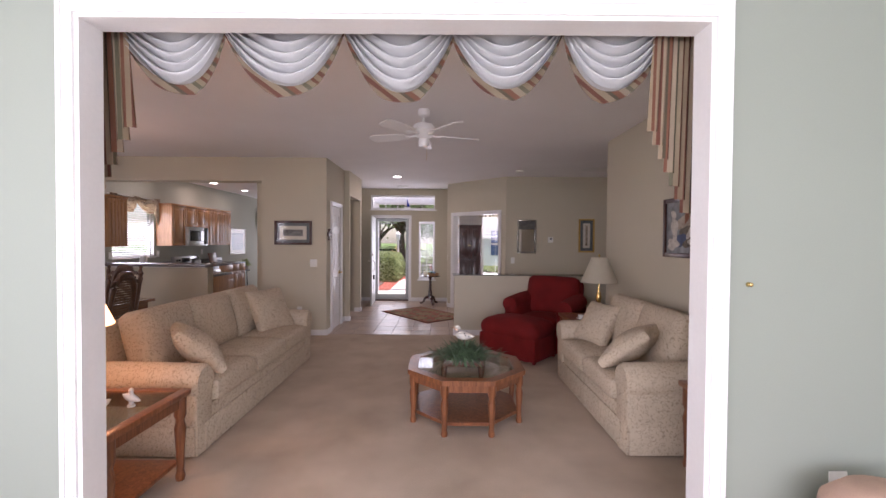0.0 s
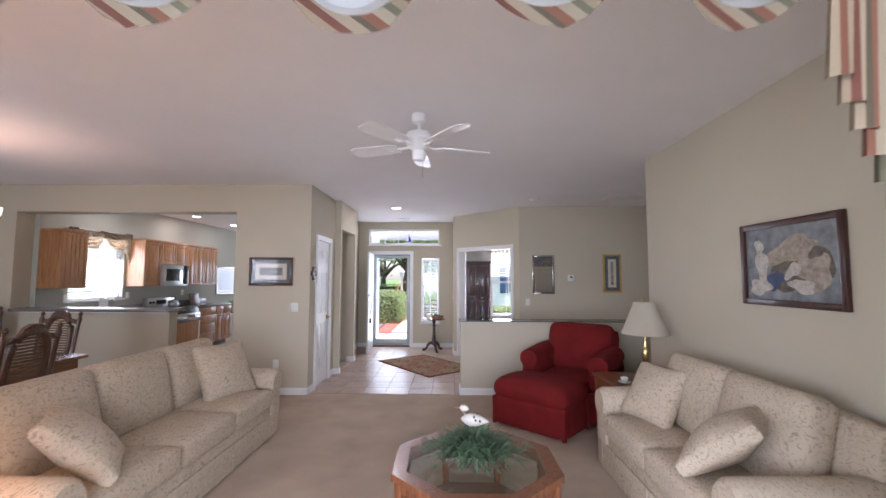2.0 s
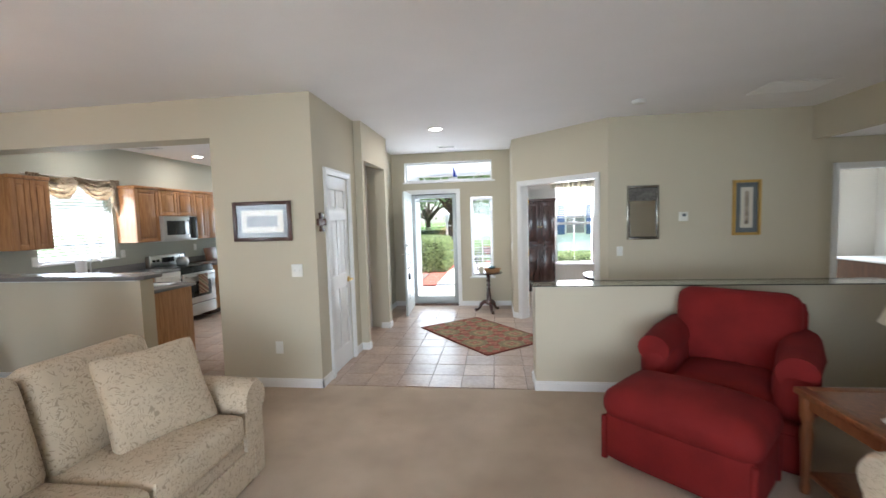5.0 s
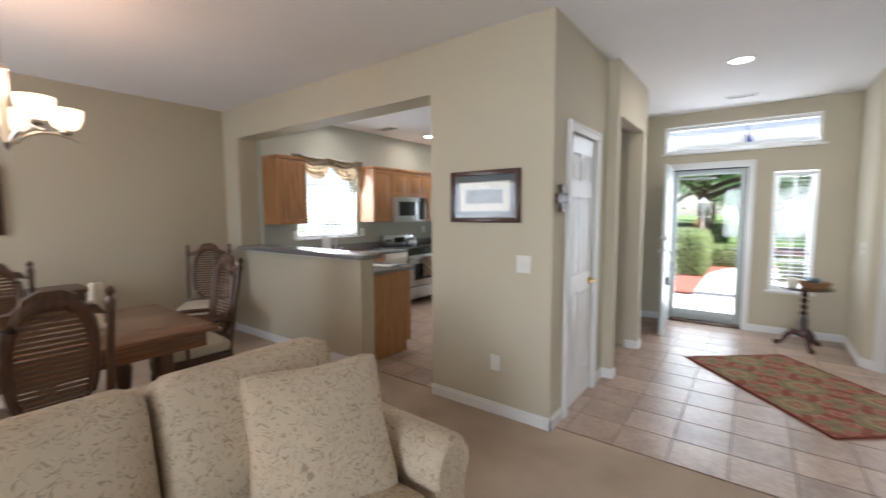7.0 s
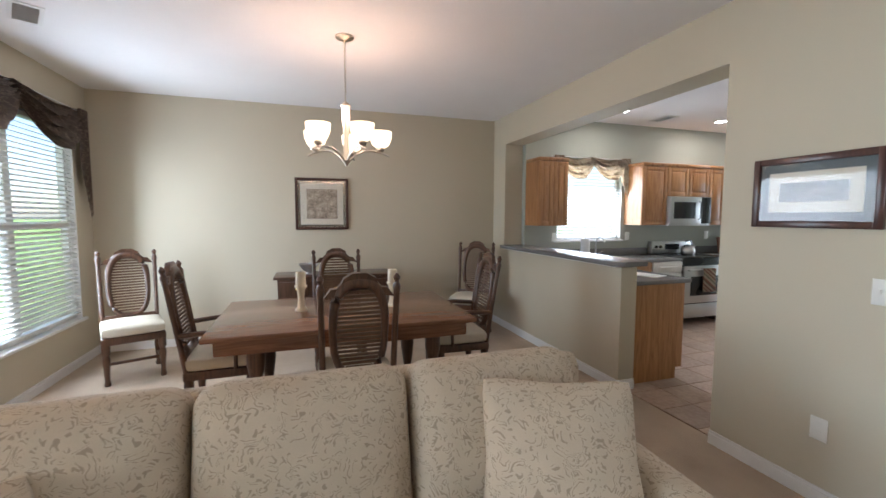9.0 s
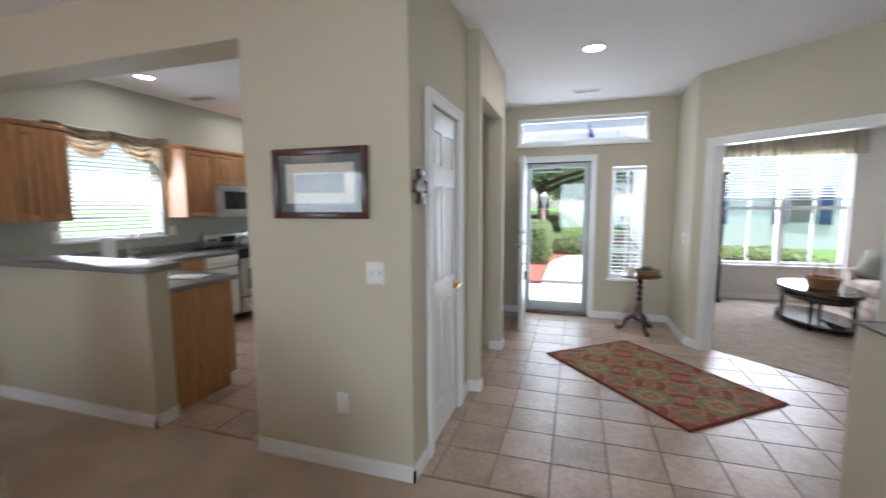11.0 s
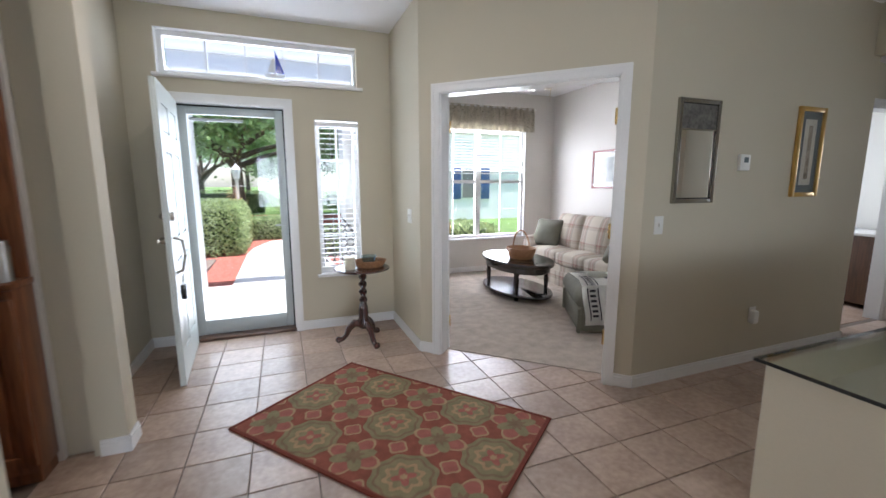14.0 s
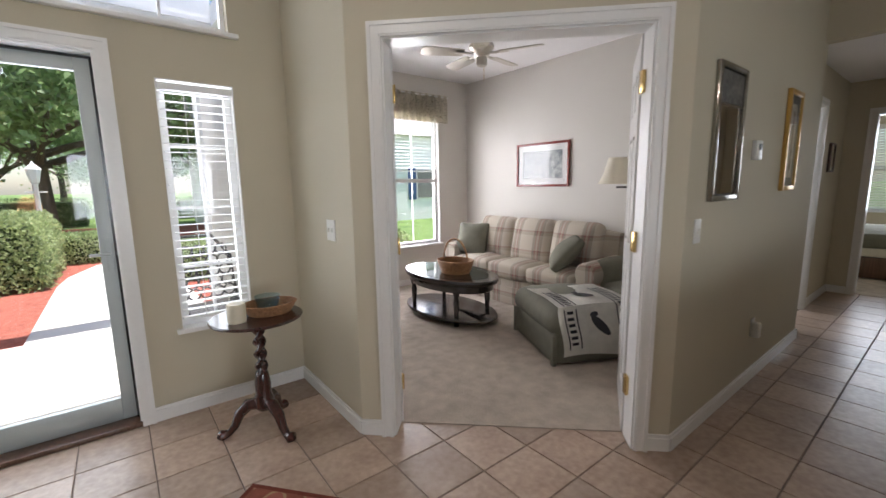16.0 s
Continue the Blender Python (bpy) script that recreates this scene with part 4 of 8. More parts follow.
def greenery():
    top = thing("artificial_plant", "low green leafy arrangement in a box on the coffee table", "plant", pose(0.67, 4.00, 0.432))
    part("planter", boxes((-0.17, 0.17, -0.09, 0.09, 0.0, 0.055), bevel=0.006), M_DINWOOD, top)
    rng = random.Random(4)
    bm = bmesh.new()
    for k in range(1100):
        a, r = rng.uniform(0, 6.283), abs(rng.gauss(0, 0.5))
        x, y = 0.24 * math.cos(a) * min(r, 1.1), 0.17 * math.sin(a) * min(r, 1.1)
        p = Vector((x, y, 0.04 + rng.uniform(0, 0.09) * (1.2 - min(r, 1))))
        d = Vector((math.cos(a) * rng.uniform(0.3, 1.1), math.sin(a) * rng.uniform(0.3, 1.1), rng.uniform(-0.15, 0.8))).normalized()
        ln, w = rng.uniform(0.06, 0.14), rng.uniform(0.005, 0.010)
        s = d.cross(Vector((0, 0, 1))).normalized() * w
        q = p + d * ln * 0.5 + Vector((0, 0, 0.01))
        e = p + d * ln - Vector((0, 0, rng.uniform(0.0, 0.02)))
        v = [bm.verts.new(c) for c in (p, q + s, e, q - s)]
        bm.faces.new(v)
    f = part("foliage", bm, material("dusty_green_leaf", (0.045, 0.10, 0.045), color2=(0.12, 0.19, 0.10), rough=0.6, vary=0.3, scale=30, fine=90, bump=0), top, smooth=None)
    tagged(f, kind="stuff")
    g = thing("seagull_figurine", "white painted wooden shore bird figurine on a peg", "figurine", pose(0.67, 4.00, 0.47, 0, 0, 160))
    prof = [(0.002, -0.09), (0.018, -0.06), (0.034, -0.02), (0.038, 0.02), (0.028, 0.05), (0.012, 0.072), (0.002, 0.08)]
    body = moved(lathe(prof, 14), pose(0, 0, 0.20, 0, 90, 0))
    head = moved(lathe([(0.002, -0.03), (0.016, -0.018), (0.021, 0), (0.016, 0.018), (0.002, 0.026)], 12), pose(0.062, 0, 0.262, 0, 80, 0))
    neck = tube([(0.05, 0, 0.21), (0.062, 0, 0.245), (0.062, 0, 0.26)], 0.016, 10)
    part("bird_body", join(body, head, neck), material("aged_white_paint", (0.60, 0.57, 0.50), rough=0.6, vary=0.12, scale=30, fine=90, bump=0.05), g)
    part("beak", tube([(0.08, 0, 0.262), (0.12, 0, 0.256)], 0.004, 8, [0.005, 0.0015]), M_OAK, g)
    part("peg", tube([(0, 0, 0.0), (0, 0, 0.17)], 0.004, 8), M_DINWOOD, g)
    for k, (x, y, z) in enumerate(((-0.02, 0.036, 0.21), (-0.045, 0.028, 0.205), (-0.01, 0.030, 0.225), (-0.02, -0.036, 0.21), (-0.045, -0.028, 0.205), (-0.01, -0.030, 0.225))):
        part("spot", moved(lathe([(0.001, -0.003), (0.007, 0), (0.001, 0.003)], 8), pose(x, y, z, 90)), M_BLACK, g)


greenery()


def end_table(name, m, w, d, h, label, glass_top=True):
    """A square side table with turned legs and a low shelf, about its middle."""
    top = thing(name, label, "end table", m)
    x, y = w / 2, d / 2
    f = 0.06
    part("top_frame", boxes((-x, -x + f, -y, y, h - 0.035, h), (x - f, x, -y, y, h - 0.035, h), (-x + f, x - f, -y, -y + f, h - 0.035, h), (-x + f, x - f, y - f, y, h - 0.035, h), bevel=0.006), M_CHERRY, top)
    if glass_top:
        part("glass_top", boxes((-x + f - 0.01, x - f + 0.01, -y + f - 0.01, y - f + 0.01, h - 0.012, h - 0.005)), M_TOPGLASS, top, "clear glass inset", smooth=None).visible_shadow = False
    else:
        part("top_panel", boxes((-x + f, x - f, -y + f, y - f, h - 0.03, h - 0.003)), M_CHERRY, top)
    part("apron", boxes((-x + 0.03, x - 0.03, -y + 0.03, -y + 0.05, h - 0.10, h - 0.035), (-x + 0.03, x - 0.03, y - 0.05, y - 0.03, h - 0.10, h - 0.035), (-x + 0.03, -x + 0.05, -y + 0.05, y - 0.05, h - 0.10, h - 0.035), (x - 0.05, x - 0.03, -y + 0.05, y - 0.05, h - 0.10, h - 0.035)), M_CHERRY, top)
    leg = None
    for sx in (-1, 1):
        for sy in (-1, 1):
            p = pose(sx * (x - 0.045), sy * (y - 0.045), 0)
            if leg is None:
                leg = part("leg", turned_leg(h - 0.035, 0.03), M_CHERRY, top)
                leg.matrix_basis = p
            else:
                same_part("leg", leg, top, p)
    part("lower_shelf", boxes((-x + 0.05, x - 0.05, -y + 0.05, y - 0.05, 0.10, 0.125), bevel=0.004), M_CHERRY, top)
    return top


end_table("end_table", pose(-1.40, 2.74, 0), 0.66, 0.64, 0.55, "cherry end table with glass top beside the sofa")
end_table("end_table", pose(2.235, 5.42, 0), 0.58, 0.58, 0.58, "cherry end table between loveseat and armchair", glass_top=False)
end_table("end_table", pose(2.30, 2.98, 0), 0.50, 0.52, 0.56, "cherry end table at the near end of the loveseat")

M_SHADE = material("cream_lampshade", (0.82, 0.76, 0.62), rough=0.8, vary=0.04, scale=10, fine=300, bump=0.1)
M_SHADE_LIT = glow("lit_lampshade", (1.0, 0.55, 0.28), 1.6, (0.8, 0.7, 0.55))


def table_lamp(m, label, shade_mat):
    top = thing("table_lamp", label, "lamp", m)
    part("lamp_base", lathe([(0.075, 0), (0.075, 0.012), (0.05, 0.025), (0.022, 0.045), (0.03, 0.07), (0.062, 0.105), (0.068, 0.13), (0.05, 0.155), (0.02, 0.175), (0.026, 0.20), (0.034, 0.25), (0.024, 0.30), (0.012, 0.33), (0.016, 0.35), (0.010, 0.37), (0.008, 0.45)], 24), M_BRASS, top, "polished brass baluster base")
    n = 28
    bm = bmesh.new()
    rings = []
    for r, z in ((0.205, 0.435), (0.17, 0.52), (0.135, 0.61), (0.105, 0.69), (0.092, 0.735)):
        rings.append([bm.verts.new((r * (1 + 0.008 * (i % 2)) * math.cos(6.28318 * i / n), r * (1 + 0.008 * (i % 2)) * math.sin(6.28318 * i / n), z)) for i in range(n)])
    for a, b in zip(rings, rings[1:]):
        for i in range(n):
            bm.faces.new((a[i], a[(i + 1) % n], b[(i + 1) % n], b[i]))
    bmesh.ops.solidify(bm, geom=list(bm.faces), thickness=0.003)
    part("shade", bm, shade_mat, top, smooth=60)
    part("finial", lathe([(0.004, 0.70), (0.004, 0.745), (0.012, 0.755), (0.010, 0.768), (0.002, 0.78)], 10), M_BRASS, top)
    return top


table_lamp(pose(2.32, 5.36, 0.581) @ Matrix.Diagonal((1, 1, 0.965, 1)), "brass table lamp with a cream fabric shade", M_SHADE)
table_lamp(pose(-1.58, 2.78, 0.551), "lit brass table lamp with a cream shade", M_SHADE_LIT)
bulb_light("table_lamp_bulb", (-1.58, 2.78, 1.15), 14, 0.05, (1.0, 0.55, 0.3))


def figurine(m, label):
    g = thing("bird_figurine", label, "figurine", m, "white bird figurines")
    part("bird_body", moved(lathe([(0.002, -0.05), (0.014, -0.03), (0.022, 0), (0.016, 0.025), (0.002, 0.045)], 12), pose(0, 0, 0.05, 0, 60)), M_TRIM, g)
    part("bird_head", lathe([(0.014, 0.0), (0.010, 0.05), (0.012, 0.08), (0.014, 0.092), (0.002, 0.105)], 10), M_TRIM, g)
    part("foot", lathe([(0.02, 0), (0.02, 0.008), (0.008, 0.02)], 10), M_TRIM, g)


figurine(pose(-1.30, 2.66, 0.552, 0, 0, 30), "small white ceramic bird on the end table")
figurine(pose(-1.22, 2.76, 0.552, 0, 0, 200), "small white ceramic bird on the end table")
dish = thing("candy_dish", "small white china dish on the end table", "dish", pose(2.08, 5.26, 0.581))
part("saucer", lathe([(0.02, 0), (0.05, 0.01), (0.055, 0.014), (0.02, 0.008)], 18), M_TRIM, dish)
part("cup", lathe([(0.018, 0.008), (0.03, 0.03), (0.034, 0.05), (0.030, 0.05), (0.02, 0.02)], 18), M_TRIM, dish)
cup = thing("white_ornament", "small white ornament on the near end table", "ornament", pose(2.23, 3.10, 0.561))
part("ornament_body", lathe([(0.03, 0), (0.045, 0.03), (0.05, 0.06), (0.03, 0.09), (0.01, 0.10)], 16), M_TRIM, cup)


def framed(name, m, w, h, frame_mat, mats, label, category="picture", bar=0.035, depth=0.025, art=None, glazed=True):
    """A framed picture that hangs on a wall: x along, z up about the middle, y into the wall."""
    top = thing(name, label, category, m)
    x, z = w / 2, h / 2
    part("frame", boxes((-x, -x + bar, -depth, 0, -z, z), (x - bar, x, -depth, 0, -z, z), (-x + bar, x - bar, -depth, 0, -z, -z + bar), (-x + bar, x - bar, -depth, 0, z - bar, z), bevel=0.004), frame_mat, top)
    y = -0.008
    ww, hh = x - bar, z - bar
    for k, (mt, inset) in enumerate(mats):
        part("mount" if k + 1 < len(mats) else "print", boxes((-ww + inset, ww - inset, y - 0.001, y, -hh + inset, hh - inset)), mt, top, smooth=None)
        y -= 0.002
    if glazed:
        part("glazing", boxes((-ww, ww, -depth + 0.006, -depth + 0.008, -hh, hh)), M_GLASS, top, smooth=None)
    return top


M_MAT_CREAM = material("cream_mount", (0.70, 0.66, 0.56), rough=0.9, vary=0.03, bump=0)
M_MAT_GREY = material("blue_grey_mount", (0.15, 0.17, 0.175), rough=0.9, vary=0.05, bump=0)
M_MAT_WHITE = material("white_mount", (0.80, 0.80, 0.78), rough=0.9, vary=0.03, bump=0)
M_PRINT_GREY = material("engraving_print", (0.05, 0.05, 0.05), color2=(0.30, 0.30, 0.28), rough=0.8, vary=0.3, scale=9, fine=40, bump=0)
M_PRINT_TAN = material("tan_sampler_print", (0.16, 0.11, 0.08), color2=(0.52, 0.44, 0.34), rough=0.8, vary=0.3, scale=14, fine=60, bump=0)
M_PRINT_PAINT = material("figures_painting", (0.13, 0.135, 0.135), color2=(0.24, 0.255, 0.26), rough=0.5, vary=0.3, scale=5, fine=18, bump=0.1)
M_GOLD = material("gold_leaf_frame", (0.62, 0.40, 0.13), rough=0.35, metal=0.8, vary=0.15, bump=0.1)
M_SILVER = material("silver_frame", (0.36, 0.34, 0.30), rough=0.24, metal=0.9, vary=0.15, bump=0.05)
M_DARKFRAME = wood("dark_red_frame_wood", (0.03, 0.010, 0.007), (0.07, 0.022, 0.014), rough=0.3)
M_REDFRAME = wood("red_frame_wood", (0.16, 0.022, 0.015), (0.26, 0.05, 0.035), rough=0.3)
M_MIRROR = material("mirror_silvering", (0.9, 0.9, 0.9), rough=0.02, metal=1.0, vary=0, bump=0)

pic = framed("framed_engraving", pose(-1.822, 6.898, 1.583), 0.575, 0.37, M_DARKFRAME, [(M_MAT_GREY, 0), (M_MAT_CREAM, 0.045), (M_PRINT_GREY, 0.10)], "dark framed black and white engraving on the wall")
pict = framed("framed_painting", pose(2.563, 4.0, 1.605, 0, 0, -90), 0.76, 0.53, M_DARKFRAME, [(M_PRINT_PAINT, 0)], "dark framed soft painting of pale shapes", bar=0.04, glazed=False)
M_SHAPE_A = material("pale_brush_shape", (0.26, 0.20, 0.145), color2=(0.42, 0.36, 0.28), rough=0.6, vary=0.2, scale=14, fine=50, bump=0.1)
M_SHAPE_B = material("blue_brush_shape", (0.05, 0.07, 0.14), rough=0.6, vary=0.3, scale=14, fine=50, bump=0.1)
M_SHAPE_C = material("umber_brush_shape", (0.075, 0.06, 0.045), color2=(0.16, 0.125, 0.09), rough=0.6, vary=0.3, scale=16, fine=60, bump=0.1)
M_SHAPE_D = material("chalk_brush_shape", (0.40, 0.36, 0.30), color2=(0.55, 0.51, 0.45), rough=0.6, vary=0.2, scale=18, fine=60, bump=0.1)
rng_p = random.Random(12)


def brush_shape(cx, cz, rx, rz, turn, layer, mt):
    """An uneven daub of paint, a hair proud of the canvas."""
    n, ph = 26, rng_p.uniform(0, 6)
    pts = []
    for k in range(n):
        q = 2 * math.pi * k / n
        r = 1 + 0.16 * math.sin(3 * q + ph) + 0.10 * math.sin(5 * q + 2 * ph)
        u, v = rx * r * math.cos(q), rz * r * math.sin(q)
        pts.append((max(-0.335, min(0.335, cx + u * math.cos(turn) - v * math.sin(turn))), max(-0.22, min(0.22, cz + u * math.sin(turn) + v * math.cos(turn)))))
    b = bmesh.new()
    b.faces.new([b.verts.new((x, -0.0112 - 0.0006 * layer, z)) for x, z in pts])
    part("painted_shape", b, mt, pict, smooth=None)


for layer, (cx, cz, rx, rz, turn, mt) in enumerate(((0.08, -0.02, 0.22, 0.14, 0.2, M_SHAPE_C), (0.02, 0.07, 0.20, 0.07, 0.25, M_SHAPE_A), (0.18, -0.05, 0.12, 0.10, -0.4, M_SHAPE_A), (-0.22, 0.10, 0.035, 0.06, 0.2, M_SHAPE_D), (-0.20, -0.02, 0.05, 0.11, 0.1, M_SHAPE_D),
                                                    (-0.10, -0.11, 0.08, 0.05, 0.5, M_SHAPE_B), (-0.22, -0.15, 0.09, 0.05, 0.1, M_SHAPE_D), (0.10, -0.14, 0.09, 0.04, -0.2, M_SHAPE_D), (0.04, -0.05, 0.07, 0.035, 0.6, M_SHAPE_D), (0.20, 0.05, 0.05, 0.03, 0.3, M_SHAPE_C))):
    brush_shape(cx, cz, rx, rz, turn, layer, mt)


def ceiling_fan(m, label, spin, mat, blade_r=0.60, drop=0.0):
    top = thing("ceiling_fan", label, "ceiling fan", m)
    part("canopy", lathe([(0.055, 0), (0.058, -0.03), (0.05, -0.06), (0.02, -0.075), (0.012, -0.08)], 20), mat, top)
    part("downrod", tube([(0, 0, -0.07), (0, 0, -0.14 - drop)], 0.011, 10), mat, top)
    part("motor", lathe([(0.03, -0.10 - drop), (0.09, -0.115 - drop), (0.115, -0.15 - drop), (0.115, -0.175 - drop), (0.085, -0.20 - drop), (0.07, -0.235 - drop), (0.05, -0.25 - drop)], 26), mat, top)
    part("switch_cap", lathe([(0.05, -0.25 - drop), (0.052, -0.30 - drop), (0.042, -0.325 - drop), (0.01, -0.335 - drop)], 20), mat, top)
    blade = None
    for k in range(5):
        p = pose(0, 0, -0.215 - drop, 0, 0, spin + 72 * k)
        if blade is None:
            out = [(0.17, -0.05), (0.22, -0.062), (blade_r - 0.04, -0.07), (blade_r, -0.045), (blade_r, 0.045), (blade_r - 0.04, 0.07), (0.22, 0.062), (0.17, 0.05)]
            blade = part("blade", moved(prism(out, -0.004, 0.004), pose(0, 0, 0, 12)), mat, top)
            iron = part("blade_iron", join(tube([(0.07, 0, 0), (0.13, 0.01, -0.005), (0.2, 0, 0)], 0.010, 8), boxes((0.17, 0.25, -0.03, 0.03, -0.010, -0.006), bevel=0.003)), mat, top)
            blade.matrix_basis, iron.matrix_basis = p, p
        else:
            same_part("blade", blade, top, p)
            same_part("blade_iron", iron, top, p)
    part("pull_chain", tube([(0.03, 0, -0.32 - drop), (0.03, 0, -0.45 - drop)], 0.002, 6), M_BRASS, top)
    return top


ceiling_fan(pose(0.29, 4.54, H), "white five-blade ceiling fan under the living room ceiling", 90, M_TRIM, blade_r=0.56, drop=0.03)


# ---- dining room ----
M_CANE = material("woven_cane", (0.12, 0.07, 0.04), rough=0.7, vary=0.2, scale=20, fine=90, bump=0.1)
M_SEAT = material("cream_seat_cloth", (0.58, 0.53, 0.42), rough=0.9, vary=0.08, scale=12, fine=300, bump=0.2)


def dining_chair(m, label, arms=False):
    """A tall carved chair; front towards +y, about the middle of its seat."""
    top = thing("dining_chair", label, "chair", m, "high-backed dining chairs")
    part("seat", moved(cushion(0.46, 0.44, 0.09, r=0.03, puff=0.02, cuts=6), pose(0, 0, 0.455)), M_SEAT, top, "cream cloth seat pad")
    part("seat_rail", boxes((-0.23, 0.23, -0.22, 0.22, 0.35, 0.41), bevel=0.008), M_DINWOOD, top)
    leg = part("leg", turned_leg(0.36, 0.027), M_DINWOOD, top)
    leg.matrix_basis = pose(-0.20, 0.19, 0)
    for x, y in ((0.20, 0.19), (-0.20, -0.19), (0.20, -0.19)):
        same_part("leg", leg, top, pose(x, y, 0))
    part("stretcher", boxes((-0.2, 0.2, -0.015, 0.015, 0.12, 0.145), (-0.212, -0.188, -0.19, 0.19, 0.12, 0.145), (0.188, 0.212, -0.19, 0.19, 0.12, 0.145), bevel=0.004), M_DINWOOD, top)
    lean = pose(0, -0.20, 0.40, 9)
    for s in (-1, 1):
        b = tube([(s * 0.205, 0, 0), (s * 0.21, 0, 0.3), (s * 0.215, 0, 0.60), (s * 0.215, 0, 0.66), (s * 0.215, 0, 0.685), (s * 0.215, 0, 0.71), (s * 0.215, 0, 0.735)], 0.02, 10, [0.02, 0.018, 0.018, 0.024, 0.012, 0.022, 0.006])
        part("back_post", moved(b, lean), M_DINWOOD, top)
    # carved oval frame: crest, sides and lower rail round the cane
    pts, tp = [], []
    for k in range(33):
        a = 2 * math.pi * k / 32
        x, z = 0.150 * math.copysign(abs(math.cos(a)) ** 0.7, math.cos(a)), 0.40 + 0.285 * math.copysign(abs(math.sin(a)) ** 0.8, math.sin(a))
        pts.append((x, 0, z))
        tp.append(0.022 + 0.012 * max(0, math.sin(a)))
    part("back_frame", moved(tube(pts, 0.022, 10, tp), lean), M_DINWOOD, top)
    crest = prism([(-0.20, 0.60), (-0.16, 0.655), (-0.11, 0.66), (-0.09, 0.715), (-0.04, 0.745), (0.04, 0.745), (0.09, 0.715), (0.11, 0.66), (0.16, 0.655), (0.20, 0.60), (0.11, 0.62), (0.05, 0.672), (-0.05, 0.672), (-0.11, 0.62)], -0.016, 0.016)
    part("crest_rail", moved(crest, lean @ pose(0, 0, 0, 90)), M_DINWOOD, top)
    part("lower_rail", moved(boxes((-0.20, 0.20, -0.015, 0.015, 0.09, 0.125), bevel=0.005), lean), M_DINWOOD, top)
    slat = None
    for k in range(19):
        z = 0.165 + 0.026 * k
        w = 0.14 * (1 - abs((z - 0.40) / 0.30) ** 3) + 0.005
        p = lean @ pose(0, 0, z) @ Matrix.Diagonal((w / 0.14, 1, 1, 1))
        if slat is None:
            slat = part("cane_slat", boxes((-0.14, 0.14, -0.004, 0.004, -0.0085, 0.0085)), M_CANE, top, smooth=None)
            slat.matrix_basis = p
        else:
            same_part("cane_slat", slat, top, p)
    if arms:
        for s in (-1, 1):
            part("arm", tube([(s * 0.215, -0.23, 0.66), (s * 0.235, -0.05, 0.675), (s * 0.24, 0.10, 0.665), (s * 0.235, 0.16, 0.64)], 0.018, 10), M_DINWOOD, top)
            part("arm_post", tube([(s * 0.225, 0.10, 0.40), (s * 0.24, 0.10, 0.66)], 0.014, 10), M_DINWOOD, top)
    return top


LBL = "tall carved dark cane-back chair"
dining_chair(pose(-4.80, 2.92, 0, 0, 0, -68), LBL + " in the corner by the window")
dining_chair(pose(-3.70, 3.86, 0, 0, 0, 2), LBL + " and arms at the table end", arms=True)
dining_chair(pose(-3.06, 4.73, 0, 0, 0, 90), LBL + " at the table side")
dining_chair(pose(-4.30, 4.72, 0, 0, 0, -90), LBL + " behind the table")
dining_chair(pose(-3.72, 5.66, 0, 0, 0, 178), LBL + " and arms at the table end", arms=True)
dining_chair(pose(-5.05, 6.34, 0, 0, 0, 235), LBL + " beside the bar wall")


def dining_table():
    top = thing("dining_table", "long reddish brown wooden dining table", "table", pose(-3.58, 4.71, 0))
    part("tabletop", boxes((-0.55, 0.55, -0.86, 0.86, 0.715, 0.75), bevel=0.008), M_TABLEWOOD, top)
    part("apron", boxes((-0.50, -0.475, -0.80, 0.80, 0.62, 0.715), (0.475, 0.50, -0.80, 0.80, 0.62, 0.715), (-0.475, 0.475, -0.80, -0.775, 0.62, 0.715), (-0.475, 0.475, 0.775, 0.80, 0.62, 0.715), bevel=0.003), M_TABLEWOOD, top)
    leg = None
    for x in (-0.40, 0.40):
        for y in (-0.58, 0.58):
            if leg is None:
                leg = part("leg", lathe([(0.05, 0), (0.05, 0.06), (0.03, 0.10), (0.045, 0.2), (0.06, 0.32), (0.04, 0.45), (0.055, 0.52), (0.055, 0.63)], 16), M_DINWOOD, top)
                leg.matrix_basis = pose(x, y, 0)
            else:
                same_part("leg", leg, top, pose(x, y, 0))
    part("stretcher", boxes((-0.40, 0.40, -0.60, -0.54, 0.07, 0.11), (-0.40, 0.40, 0.54, 0.60, 0.07, 0.11), (-0.03, 0.03, -0.54, 0.54, 0.07, 0.11), bevel=0.006), M_DINWOOD, top)


dining_table()


def candle(m):
    c = thing("candlestick", "cream pillar candle on a pale turned holder", "candle", m, "candles on the dining table")
    part("holder", lathe([(0.045, 0), (0.045, 0.012), (0.028, 0.03), (0.022, 0.10), (0.03, 0.16), (0.045, 0.185), (0.045, 0.19)], 18), M_CREAM, c)
    part("pillar_candle", lathe([(0.036, 0.19), (0.036, 0.285), (0.033, 0.29), (0.01, 0.284)], 18), M_CREAM, c)
    part("wick", tube([(0, 0, 0.284), (0.002, 0, 0.30)], 0.0015, 6), M_BLACK, c)


candle(pose(-3.62, 4.40, 0.75))
candle(pose(-3.58, 5.08, 0.75))


